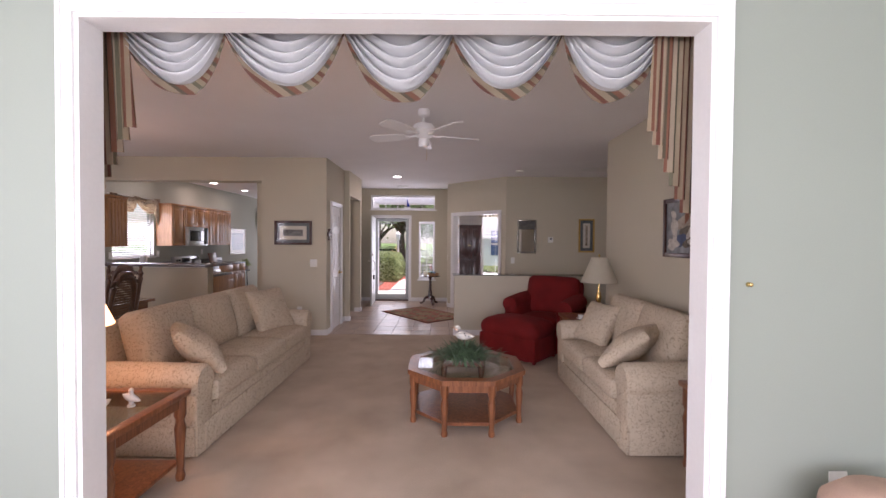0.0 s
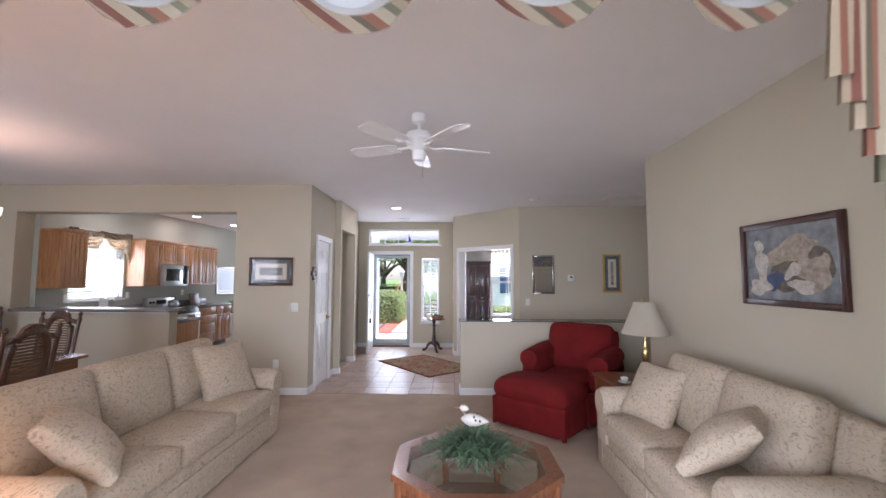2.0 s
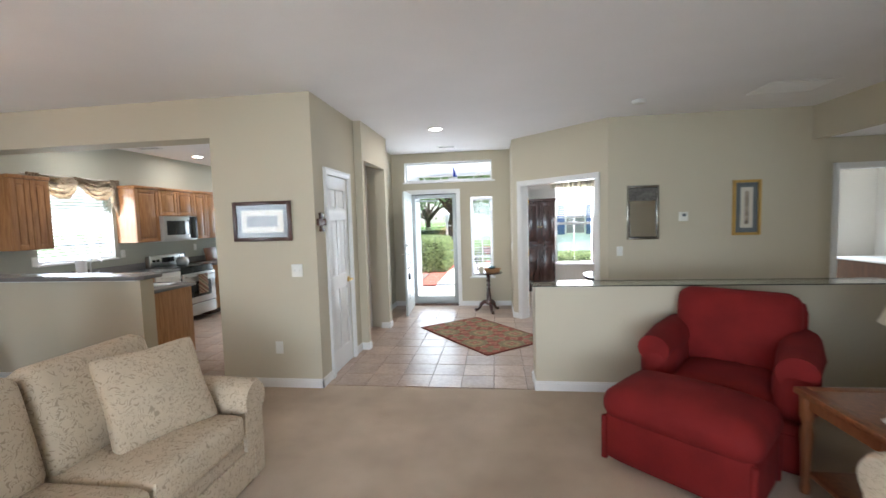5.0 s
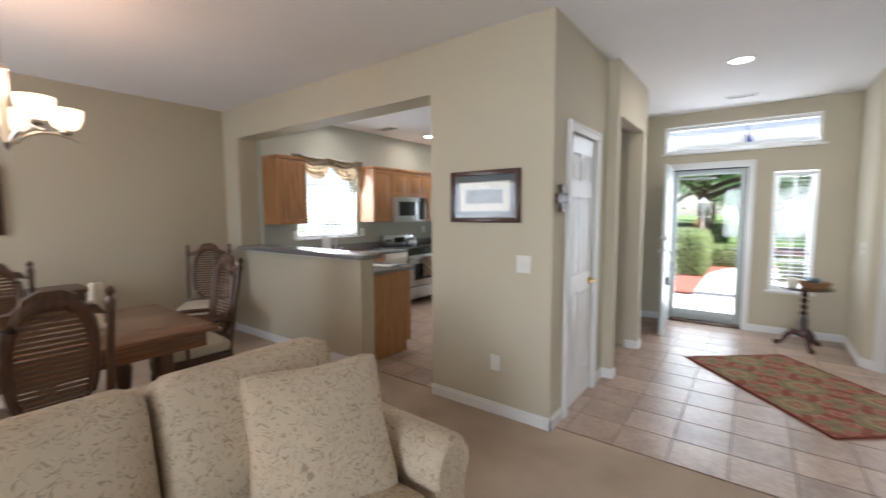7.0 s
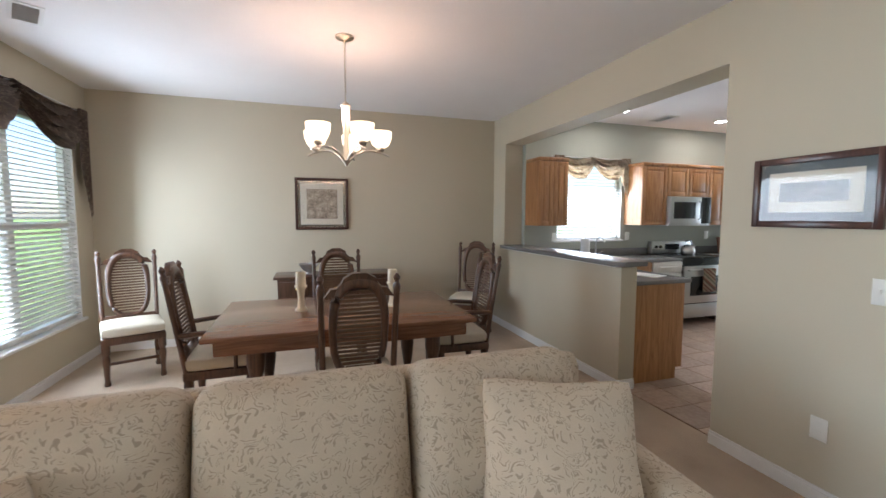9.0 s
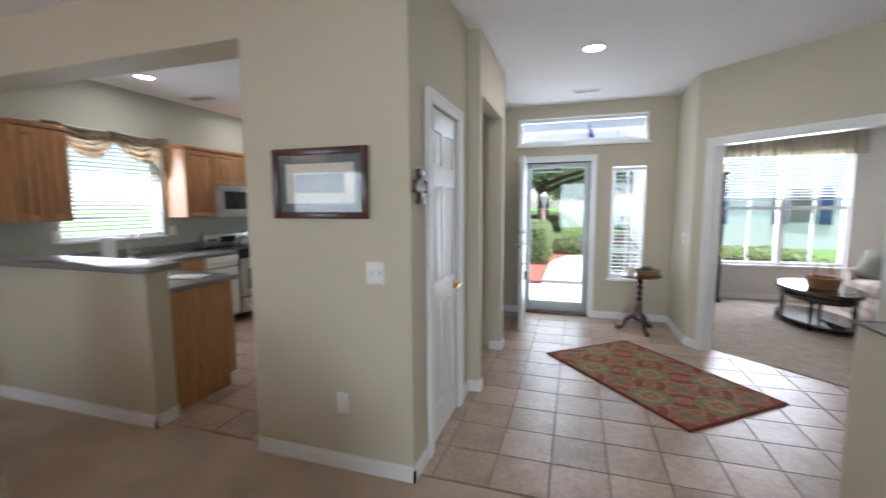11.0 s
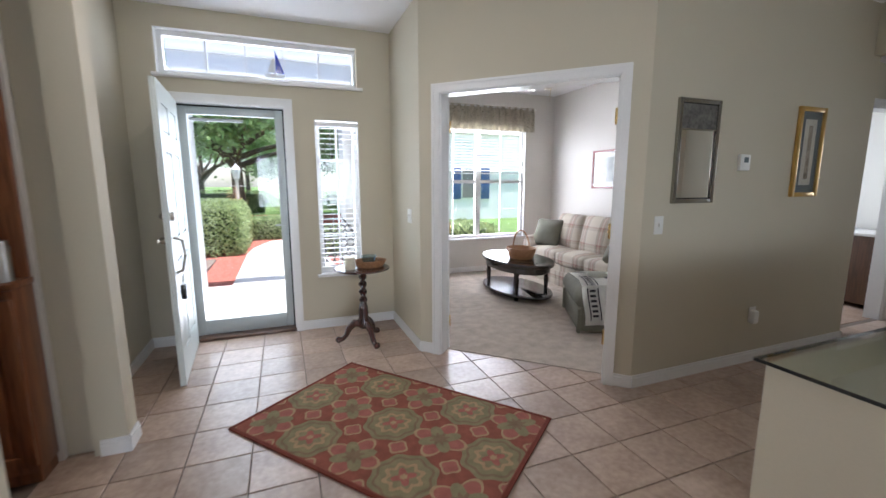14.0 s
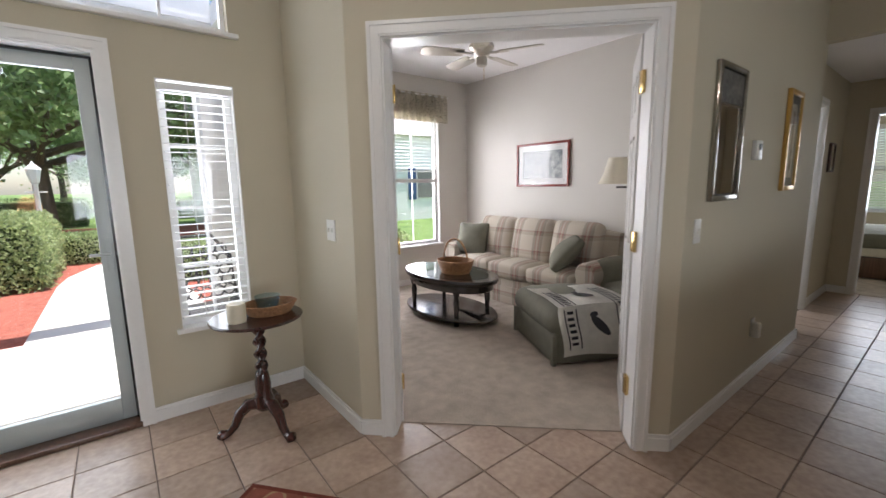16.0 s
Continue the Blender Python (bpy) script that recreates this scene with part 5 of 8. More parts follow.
def sideboard():
    top = thing("sideboard", "dark wood sideboard against the dining wall", "sideboard", pose(-5.40, 4.75, 0))
    part("body", boxes((-0.215, 0.20, -0.62, 0.62, 0.06, 0.76), bevel=0.004), M_DINWOOD, top)
    part("top", boxes((-0.22, 0.235, -0.66, 0.66, 0.76, 0.79), bevel=0.006), M_DINWOOD, top)
    for k in range(3):
        y = -0.42 + 0.42 * k
        d = part("door", boxes((0.202, 0.218, y - 0.195, y + 0.195, 0.12, 0.54), bevel=0.004), M_DINWOOD, top)
        part("knob", moved(lathe([(0.006, 0), (0.014, 0.015), (0.002, 0.024)], 10), pose(0.218, y + 0.15, 0.34, 0, 90)), M_BRASS, d)
        d = part("drawer", boxes((0.202, 0.218, y - 0.195, y + 0.195, 0.57, 0.73), bevel=0.004), M_DINWOOD, top)
        part("knob", moved(lathe([(0.006, 0), (0.014, 0.015), (0.002, 0.024)], 10), pose(0.218, y, 0.65, 0, 90)), M_BRASS, d)


sideboard()
tea = thing("silver_bowl", "shiny silver bowl on the sideboard", "bowl", pose(-5.36, 4.46, 0.791))
part("bowl_body", lathe([(0.04, 0), (0.03, 0.02), (0.08, 0.07), (0.11, 0.12), (0.105, 0.12), (0.07, 0.07), (0.02, 0.03)], 22), M_STEEL, tea)
framed("framed_sampler", pose(-5.627, 4.63, 1.60, 0, 0, 90), 0.615, 0.615, M_DARKFRAME, [(M_SILVER, 0), (M_MAT_CREAM, 0.03), (M_PRINT_TAN, 0.10)], "dark framed tan needlework sampler on the dining wall", bar=0.03)

M_SHADE_GLASS = glow("lit_frosted_shade", (1.0, 0.78, 0.52), 0.9, (0.75, 0.66, 0.5))


def chandelier():
    top = thing("chandelier", "nickel chandelier with five lit frosted glass shades", "chandelier", pose(-3.55, 4.74, 0))
    part("canopy", lathe([(0.065, H), (0.065, H - 0.012), (0.03, H - 0.03), (0.008, H - 0.035)], 22), M_NICKEL, top)
    part("rod", tube([(0, 0, H - 0.03), (0, 0, 2.27)], 0.006, 8), M_NICKEL, top)
    part("body", lathe([(0.012, 2.28), (0.035, 2.26), (0.038, 2.25), (0.030, 2.24), (0.030, 2.14), (0.022, 2.12), (0.018, 1.98), (0.024, 1.88), (0.032, 1.86), (0.018, 1.84), (0.008, 1.82)], 18), M_NICKEL, top)
    arm = None
    for k in range(5):
        p = pose(0, 0, 0, 0, 0, 20 + 72 * k)
        if arm is None:
            arm = part("arm", tube([(0.02, 0, 1.86), (0.07, 0, 1.905), (0.13, 0, 1.935), (0.20, 0, 1.94), (0.27, 0, 1.925), (0.32, 0, 1.905)], 0.008, 8), M_NICKEL, top)
            cupp = part("shade_holder", moved(lathe([(0.012, 1.935), (0.03, 1.95), (0.028, 1.965), (0.012, 1.97)], 14), pose(0.255, 0, 0)), M_NICKEL, top)
            shade = part("shade", moved(lathe([(0.03, 1.965), (0.062, 1.985), (0.080, 2.03), (0.085, 2.085), (0.082, 2.085), (0.076, 2.03), (0.058, 1.99), (0.02, 1.972)], 20), pose(0.255, 0, 0)), M_SHADE_GLASS, top, "lit frosted glass bowl shade")
            for o in (arm, cupp, shade):
                o.matrix_basis = p
        else:
            same_part("arm", arm, top, p)
            same_part("shade_holder", cupp, top, p)
            tagged(same_part("shade", shade, top, p), "lit frosted glass bowl shade")


chandelier()
for k in range(5):
    a = radians(20 + 72 * k)
    bulb_light("chandelier_bulb", (-3.55 + 0.255 * math.cos(a), 4.74 + 0.255 * math.sin(a), 2.14), 2.3, 0.05, (1.0, 0.60, 0.42))

M_VALANCE = fabric_floral("brown_floral_valance_cloth", (0.19, 0.145, 0.12), (0.42, 0.35, 0.26), scale=16, thresh=0.5)
M_VALANCE_TAN = fabric_floral("tan_floral_valance_cloth", (0.56, 0.47, 0.35), (0.24, 0.15, 0.11), scale=10, thresh=0.42)


def swag_valance(name, m, x0, x1, top_z, drop, n, mat, label, tails=0.6):
    v = thing(name, label, "valance", m)
    w = (x1 - x0) / n
    for k in range(n):
        part("swag", moved(swag_mesh(w * 1.12, drop, top_z, folds=4, nv=30, nu=24, bulge=0.07), pose(x0 + w * (k + 0.5), 0.02, 0)), mat, v)
    for s, x in ((-1, x0), (1, x1)):
        bm = bmesh.new()
        prev = None
        for i in range(13):
            px, y = x + s * (0.012 * i - 0.05), 0.03 + 0.025 * (i % 2) + 0.02
            zb = top_z - tails * (0.55 + 0.45 * i / 12)
            cur = [bm.verts.new((px, y, top_z + (zb - top_z) * k / 5)) for k in range(6)]
            if prev:
                for k in range(5):
                    bm.faces.new((prev[k], cur[k], cur[k + 1], prev[k + 1]))
            prev = cur
        bmesh.ops.solidify(bm, geom=list(bm.faces), thickness=0.003)
        part("jabot", bm, mat, v)
    part("rod", tube([(x0 - 0.12, 0.02, top_z - 0.012), (x1 + 0.12, 0.02, top_z - 0.012)], 0.007, 10), M_TRIM, v)
    return v


swag_valance("dining_valance", pose(-4.47, 2.335, 0), -0.92, 0.92, 2.48, 0.40, 2, M_VALANCE, "dark floral swag valance over the dining window", tails=1.05)
swag_valance("kitchen_valance", pose(-5.22, 8.165, 0, 0, 0, -90), -0.52, 0.52, 2.26, 0.28, 2, M_VALANCE_TAN, "tan floral swag valance over the kitchen window", tails=0.60)
swag_valance("nook_valance", pose(-5.22, 13.9, 0, 0, 0, -90), -0.62, 0.62, 2.38, 0.34, 2, M_VALANCE_TAN, "tan floral swag valance over the nook window", tails=0.8)

# ---- kitchen ----
def panel_front(w, h, d=0.019):
    """A cabinet front with a raised middle panel, in x and z, its back on y = 0 and its face towards -y."""
    if w <= 0.13 or h <= 0.2:
        return boxes((-w / 2, w / 2, -d, 0, -h / 2, h / 2), bevel=0.004)
    f, x, z = 0.055, w / 2, h / 2
    bm = boxes((-x + 0.002, x - 0.002, -d + 0.010, 0, -z + 0.002, z - 0.002))
    rails = boxes((-x, -x + f, -d, -0.001, -z, z), (x - f, x, -d, -0.001, -z, z), (-x + f, x - f, -d, -0.001, -z, -z + f), (-x + f, x - f, -d, -0.001, z - f, z), bevel=0.003)
    field = boxes((-x + f + 0.014, x - f - 0.014, -d + 0.001, -d + 0.011, -z + f + 0.014, z - f - 0.014), bevel=0.008)
    bm = join(bm, rails, field)
    return bm


def cabinet(name, m, w, d, z0, z1, fronts, label, group, crown=False):
    """A cabinet unit: x along the wall, its back on y = 0, front towards -y. fronts: (x0, x1, z0, z1) of doors and drawers."""
    top = thing(name, label, "cabinet", m, group)
    part("body", boxes((0.001, w - 0.001, -d, -0.002, z0, z1), bevel=0.002), M_OAK, top, smooth=None)
    if z0 < 0.2:
        part("toe_kick", boxes((0.002, w - 0.002, -d + 0.07, -0.01, 0.0, z0)), M_DINWOOD, top, smooth=None)
    for a, b, c, e in fronts:
        kind = "drawer_front" if e - c < 0.25 else "door"
        dd = part(kind, moved(panel_front(b - a - 0.006, e - c - 0.006), pose((a + b) / 2, -d, (c + e) / 2)), M_OAK, top)
    if crown:
        part("crown_moulding", boxes((-0.005, w + 0.005, -d - 0.03, -0.002, z1, z1 + 0.045), bevel=0.012), M_OAK, top)
    return top


KW = pose(-5.22, 0, 0, 0, 0, 90)


def kitchen():
    def at(y):
        return pose(-5.22, y, 0, 0, 0, 90)
    g = "oak wall cabinets"
    lab = "golden oak wall cabinet with raised panel doors"
    cabinet("wall_cabinet", at(7.16), 0.42, 0.31, 1.34, 2.14, [(0, 0.21, 1.34, 2.14), (0.21, 0.42, 1.34, 2.14)], lab + " beside the window", g, crown=True)
    cabinet("wall_cabinet", at(8.74), 0.43, 0.31, 1.34, 2.14, [(0, 0.43, 1.34, 2.14)], lab, g, crown=True)
    cabinet("wall_cabinet", at(9.17), 0.76, 0.31, 1.74, 2.14, [(0, 0.38, 1.74, 2.14), (0.38, 0.76, 1.74, 2.14)], lab + " over the microwave", g, crown=True)
    cabinet("wall_cabinet", at(9.93), 0.60, 0.31, 1.34, 2.14, [(0, 0.30, 1.34, 2.14), (0.30, 0.60, 1.34, 2.14)], lab, g, crown=True)
    cabinet("wall_cabinet", at(10.53), 0.50, 0.31, 1.34, 2.14, [(0, 0.25, 1.34, 2.14), (0.25, 0.50, 1.34, 2.14)], lab, g, crown=True)
    g = "oak base cabinets"
    lab = "golden oak base cabinet with drawer and doors"
    cabinet("base_cabinet", at(7.72), 0.95, 0.60, 0.10, 0.87, [(0, 0.475, 0.1, 0.70), (0.475, 0.95, 0.1, 0.70), (0, 0.475, 0.70, 0.87), (0.475, 0.95, 0.70, 0.87)], lab + " under the sink", g)
    dw = thing("dishwasher", "white dishwasher in the kitchen run", "dishwasher", at(8.67))
    part("body", boxes((0.004, 0.496, -0.60, -0.002, 0.10, 0.868)), M_PLASTIC, dw, smooth=None)
    part("door", boxes((0.006, 0.494, -0.625, -0.602, 0.12, 0.72), bevel=0.004), M_PLASTIC, dw)
    part("control_panel", boxes((0.006, 0.494, -0.63, -0.602, 0.73, 0.865), bevel=0.004), M_PLASTIC, dw)
    part("handle", tube([(0.1, -0.645, 0.80), (0.4, -0.645, 0.80)], 0.010, 8), M_PLASTIC, dw)
    cabinet("base_cabinet", at(9.935), 0.62, 0.60, 0.10, 0.87, [(0, 0.62, 0.10, 0.34), (0, 0.62, 0.34, 0.52), (0, 0.62, 0.52, 0.70), (0, 0.62, 0.70, 0.87)], "golden oak base cabinet with four drawers", g)
    cabinet("base_cabinet", at(10.555), 0.62, 0.60, 0.10, 0.87, [(0, 0.31, 0.1, 0.70), (0.31, 0.62, 0.1, 0.70), (0, 0.31, 0.70, 0.87), (0.31, 0.62, 0.70, 0.87)], lab, g)
    ct = thing("countertop", "grey laminate countertop along the window wall", "countertop")
    for a, b in ((7.70, 9.165), (9.935, 11.18)):
        part("slab", boxes((-5.218, -4.59, a, b, 0.872, 0.91), bevel=0.005), M_COUNTER, ct)
        part("backsplash", boxes((-5.218, -5.20, a, b, 0.91, 1.01), bevel=0.003), M_COUNTER, ct)
    # peninsula behind the bar wall
    pen = thing("peninsula_cabinet", "golden oak peninsula cabinet with a plain end panel", "cabinet", pose(0, 0, 0))
    part("body", boxes((-5.2, -3.24, 7.065, 7.66, 0.10, 0.868)), M_OAK, pen, smooth=None)
    part("end_panel", boxes((-3.238, -3.215, 7.065, 7.66, 0.10, 0.868), (-3.238, -3.215, 7.065, 7.59, 0.0, 0.10)), M_OAK, pen, smooth=None)
    part("toe_kick", boxes((-5.2, -3.24, 7.065, 7.59, 0.0, 0.10)), M_DINWOOD, pen, smooth=None)
    pt = thing("lower_countertop", "grey laminate lower counter behind the bar", "countertop")
    part("slab", boxes((-5.218, -3.17, 7.062, 7.69, 0.872, 0.91), bevel=0.006), M_COUNTER, pt)
    bar = thing("bar_top", "raised grey laminate bar counter on the half wall", "countertop")
    part("slab", prism([(-5.214, 6.80), (-3.12, 6.80), (-3.06, 6.86), (-3.06, 7.08), (-3.12, 7.14), (-5.214, 7.14)], 1.052, 1.092, bevel=0.006), M_COUNTER, bar)
    part("support_trim", boxes((-5.21, -3.18, 6.865, 7.10, 1.036, 1.052)), M_TRIM, bar, smooth=None)
    # appliances
    st = thing("range", "stainless and black electric range", "oven", at(9.17))
    part("body", boxes((0.004, 0.756, -0.62, -0.004, 0.09, 0.905), bevel=0.003), M_BLACK, st)
    dr = part("oven_door", boxes((0.01, 0.75, -0.655, -0.622, 0.30, 0.80), bevel=0.006), M_STEEL, st)
    part("oven_window", boxes((0.12, 0.64, -0.660, -0.654, 0.40, 0.66), bevel=0.004), M_BLACK, dr)
    part("handle", tube([(0.06, -0.64, 0.75), (0.06, -0.69, 0.75), (0.70, -0.69, 0.75), (0.70, -0.64, 0.75)], 0.011, 8), M_STEEL, dr)
    part("drawer", boxes((0.01, 0.75, -0.65, -0.622, 0.10, 0.285), bevel=0.006), M_STEEL, st)
    part("cooktop", boxes((0.004, 0.756, -0.64, -0.06, 0.905, 0.918), bevel=0.004), M_BLACK, st)
    part("control_panel", boxes((0.004, 0.756, -0.10, -0.012, 0.918, 1.10), bevel=0.012), M_STEEL, st)
    part("display", boxes((0.24, 0.50, -0.108, -0.099, 0.98, 1.06)), M_BLACK, st)
    for x in (0.07, 0.15, 0.60, 0.68):
        part("knob", moved(lathe([(0.022, 0), (0.020, 0.022), (0.004, 0.024)], 14), pose(x, -0.10, 1.02, 90)), M_BLACK, st)
    tw = thing("dish_towel", "brown striped dish towel over the oven handle", "towel", at(9.17))
    part("cloth", boxes((0.28, 0.50, -0.708, -0.702, 0.45, 0.765), (0.28, 0.50, -0.708, -0.672, 0.763, 0.769), bevel=0.002), M_STRIPE, tw)
    kt = thing("kettle", "steel kettle on the range", "kettle", at(9.17) @ pose(0.52, -0.24, 0.918))
    part("kettle_body", lathe([(0.08, 0), (0.095, 0.03), (0.09, 0.08), (0.06, 0.12), (0.02, 0.135), (0.012, 0.15)], 20), M_STEEL, kt)
    part("handle", tube([(-0.07, 0, 0.10), (-0.05, 0, 0.19), (0.05, 0, 0.19), (0.07, 0, 0.10)], 0.008, 8), M_BLACK, kt)
    part("spout", tube([(0.07, 0, 0.06), (0.13, 0, 0.12)], 0.012, 8), M_STEEL, kt)
    mw = thing("microwave", "stainless steel microwave mounted above the range", "microwave", at(9.17))
    part("body", boxes((0.004, 0.756, -0.36, -0.004, 1.33, 1.735), bevel=0.004), M_STEEL, mw)
    d2 = part("door", boxes((0.01, 0.57, -0.385, -0.362, 1.36, 1.73), bevel=0.006), M_STEEL, mw)
    part("door_window", boxes((0.07, 0.46, -0.390, -0.384, 1.43, 1.66), bevel=0.004), M_BLACK, d2)
    part("handle", tube([(0.52, -0.385, 1.42), (0.52, -0.42, 1.44), (0.52, -0.42, 1.65), (0.52, -0.385, 1.67)], 0.010, 8), M_BLACK, d2)
    part("control_panel", boxes((0.58, 0.75, -0.384, -0.362, 1.36, 1.73), bevel=0.004), M_BLACK, mw)
    fa = thing("faucet", "curved chrome kitchen faucet at the sink", "faucet", at(8.20) @ pose(0, -0.10, 0.91))
    part("spout", tube([(0, 0, 0), (0, 0, 0.18), (0, -0.03, 0.25), (0, -0.09, 0.28), (0, -0.15, 0.26), (0, -0.18, 0.20)], 0.011, 10), M_STEEL, fa)
    part("escutcheon", lathe([(0.03, 0), (0.03, 0.01), (0.015, 0.03)], 14), M_STEEL, fa)
    part("lever", tube([(0.05, 0, 0.0), (0.05, 0, 0.05), (0.10, -0.02, 0.07)], 0.008, 8), M_STEEL, fa)
    tp = thing("paper_towel_roll", "white paper towel roll on the counter", "paper towels", pose(-4.75, 7.75, 0.911))
    part("roll", lathe([(0.055, 0.01), (0.055, 0.27), (0.015, 0.27)], 20), M_TRIM, tp)
    part("holder", tube([(0, 0, 0), (0, 0, 0.31)], 0.007, 8), M_STEEL, tp)
    for x, y, z in ((-5.212, 7.60, 1.18), (-5.212, 8.80, 1.18), (-5.212, 10.3, 1.18)):
        o = thing("wall_outlet", "white outlet plate on the kitchen wall", "outlet", pose(x, y, z, 0, 0, 90), "wall outlets and switches")
        part("plate", boxes((-0.036, 0.036, -0.007, 0.002, -0.058, 0.058), bevel=0.002), M_PLASTIC, o)
    so = thing("napkin_papers", "stack of white papers on the lower counter", "papers", pose(-3.45, 7.45, 0.911))
    part("sheet", moved(boxes((-0.14, 0.14, -0.10, 0.10, 0, 0.006)), pose(0, 0, 0, 0, 0, 20)), M_TRIM, so, smooth=None)
    framed("framed_coast_print", pose(-5.216, 12.0, 1.42, 0, 0, 90), 0.86, 0.70, M_SILVER, [(M_MAT_WHITE, 0), (material("blue_coast_print", (0.12, 0.22, 0.30), color2=(0.55, 0.60, 0.62), rough=0.7, vary=0.3, scale=6, fine=22, bump=0), 0.09)], "silver framed pale blue coast print", bar=0.025)
    pl = thing("potted_plant", "leafy green plant on a black stand", "plant", pose(-4.95, 11.9, 0))
    part("stand", join(tube([(-0.12, -0.12, 0), (-0.08, -0.08, 0.62)], 0.009, 8), tube([(0.12, -0.12, 0), (0.08, -0.08, 0.62)], 0.009, 8), tube([(0, 0.15, 0), (0, 0.1, 0.62)], 0.009, 8), lathe([(0.13, 0.62), (0.13, 0.635)], 18)), M_BLACK, pl)
    part("pot", lathe([(0.07, 0.635), (0.10, 0.76), (0.11, 0.78), (0.09, 0.78), (0.07, 0.74)], 18), M_STEEL, pl)
    rng = random.Random(9)
    bm = bmesh.new()
    for k in range(160):
        a, e, ln = rng.uniform(0, 6.28), rng.uniform(0.2, 1.4), rng.uniform(0.14, 0.30)
        d = Vector((math.cos(a) * math.cos(e), math.sin(a) * math.cos(e), math.sin(e)))
        p = Vector((0, 0, 0.77))
        s = d.cross(Vector((0, 0, 1))).normalized() * 0.018
        bm.faces.new([bm.verts.new(c) for c in (p, p + d * ln * 0.5 + s, p + d * ln - Vector((0, 0, 0.07)), p + d * ln * 0.5 - s)])
    tagged(part("leaves", bm, M_LEAF, pl, smooth=None), kind="stuff")
    cb = thing("cutting_boards", "wooden cutting boards leaning at the backsplash", "cutting board", pose(-5.10, 10.6, 0.911))
    part("board", moved(boxes((-0.01, 0.01, -0.16, 0.16, 0, 0.24), bevel=0.004), pose(0, 0, 0, 0, -10)), M_CHERRY, cb)


kitchen()
ceiling_fan(pose(-4.2, 13.0, H), "white ceiling fan over the breakfast nook", 40, M_TRIM)


# ---- foyer and hallway ----
def six_panel(name, m, w, h, mat, label, knob_x, hinge_x, knob=True, t=0.035, arch=False, knob_mat=None):
    """A moulded six-panel door leaf: x along from 0 to w, its faces at y = 0 and y = t, panels on both sides."""
    top = tagged(thing(name, label, "door", m), kind="structure")
    part("leaf", boxes((0, w, 0.011, t - 0.011, 0.008, h), bevel=0.002), mat, top)
    st, mid = 0.11 * w / 0.7, 0.09 * w / 0.7
    cols = ((st, (w - mid) / 2), ((w + mid) / 2, w - st))
    rows = ((0.22, 0.86), (1.00, 1.58), (1.70, h - 0.13))
    for face in (0, 1):
        bm = bmesh.new()
        y0, y1 = (0.0, 0.011) if face == 0 else (t - 0.011, t)
        xs = [0, cols[0][0], cols[0][1], cols[1][0], cols[1][1], w]
        for a, b in ((xs[0], xs[1]), (xs[2], xs[3]), (xs[4], xs[5])):
            box(bm, a, b, y0, y1, 0.008, h)
        zs = [0.008, rows[0][0], rows[0][1], rows[1][0], rows[1][1], rows[2][0], rows[2][1], h]
        for a, b in ((zs[0], zs[1]), (zs[2], zs[3]), (zs[4], zs[5]), (zs[6], zs[7])):
            for c0, c1 in cols:
                box(bm, c0, c1, y0, y1, a, b)
        part("stile_and_rail", bm, mat, top, smooth=None)
        for c0, c1 in cols:
            for a, b in rows:
                i = 0.016
                yy = (0.003, 0.012) if face == 0 else (t - 0.012, t - 0.003)
                part("raised_panel", boxes((c0 + i, c1 - i, yy[0], yy[1], a + i, b - i), bevel=0.0085), mat, top)
    if knob:
        for sgn, y in ((-1, 0.0), (1, t)):
            ye = y + sgn * 0.045
            d1 = -1 if knob_x > w / 2 else 1
            k = part("door_handle", join(moved(lathe([(0.032, 0), (0.032, 0.006), (0.014, 0.014), (0.011, 0.05), (0.004, 0.054)], 18), pose(knob_x, y, 0.92, 90 if sgn < 0 else -90)), tube([(knob_x, ye, 0.92), (knob_x + d1 * 0.03, ye, 0.926), (knob_x + d1 * 0.07, ye, 0.916), (knob_x + d1 * 0.105, ye, 0.922)], 0.009, 10, [0.011, 0.010, 0.009, 0.008])), knob_mat or M_BRASS, top, "polished brass lever handle")
    for z in (0.25, 1.02, 1.80):
        part("hinge", boxes((hinge_x - 0.016, hinge_x + 0.016, -0.005, 0.003, z - 0.045, z + 0.045), bevel=0.002), M_BRASS, top, "brass hinge")
    return top


six_panel("door_closet", pose(-1.318, 7.193, 0, 0, 0, 90), 0.564, 2.025, M_FROST, "closed white six-panel closet door", 0.51, 0.012)
# den double doors, both leaves swung into the den
six_panel("door_den_west", ANG @ pose(0.20, 0.128, 0, 0, 0, 131), 0.60, 2.02, M_FROST, "open white panel door leaf folded back in the den", 0.54, 0.0, knob=False)
six_panel("door_den", ANG @ pose(1.43, 0.13, 0, 0, 0, 76), 0.60, 2.02, M_FROST, "open white panel door leaf of the den", 0.54, 0.0, knob=False)
for z in (0.30, 1.05, 1.80):
    h1 = tagged(thing("jamb_hinge", "brass butt hinge on the den jamb", "hinge", ANG), group="den hinges")
    part("hinge_leaf", boxes((1.385, 1.4015, 0.07, 0.115, z - 0.05, z + 0.05), bevel=0.001), M_BRASS, h1)
six_panel("door_hall", pose(4.42, 8.935, 0, 0, 0, 86), 0.72, 2.02, M_FROST, "open white panel door of the bathroom", 0.66, 0.0)

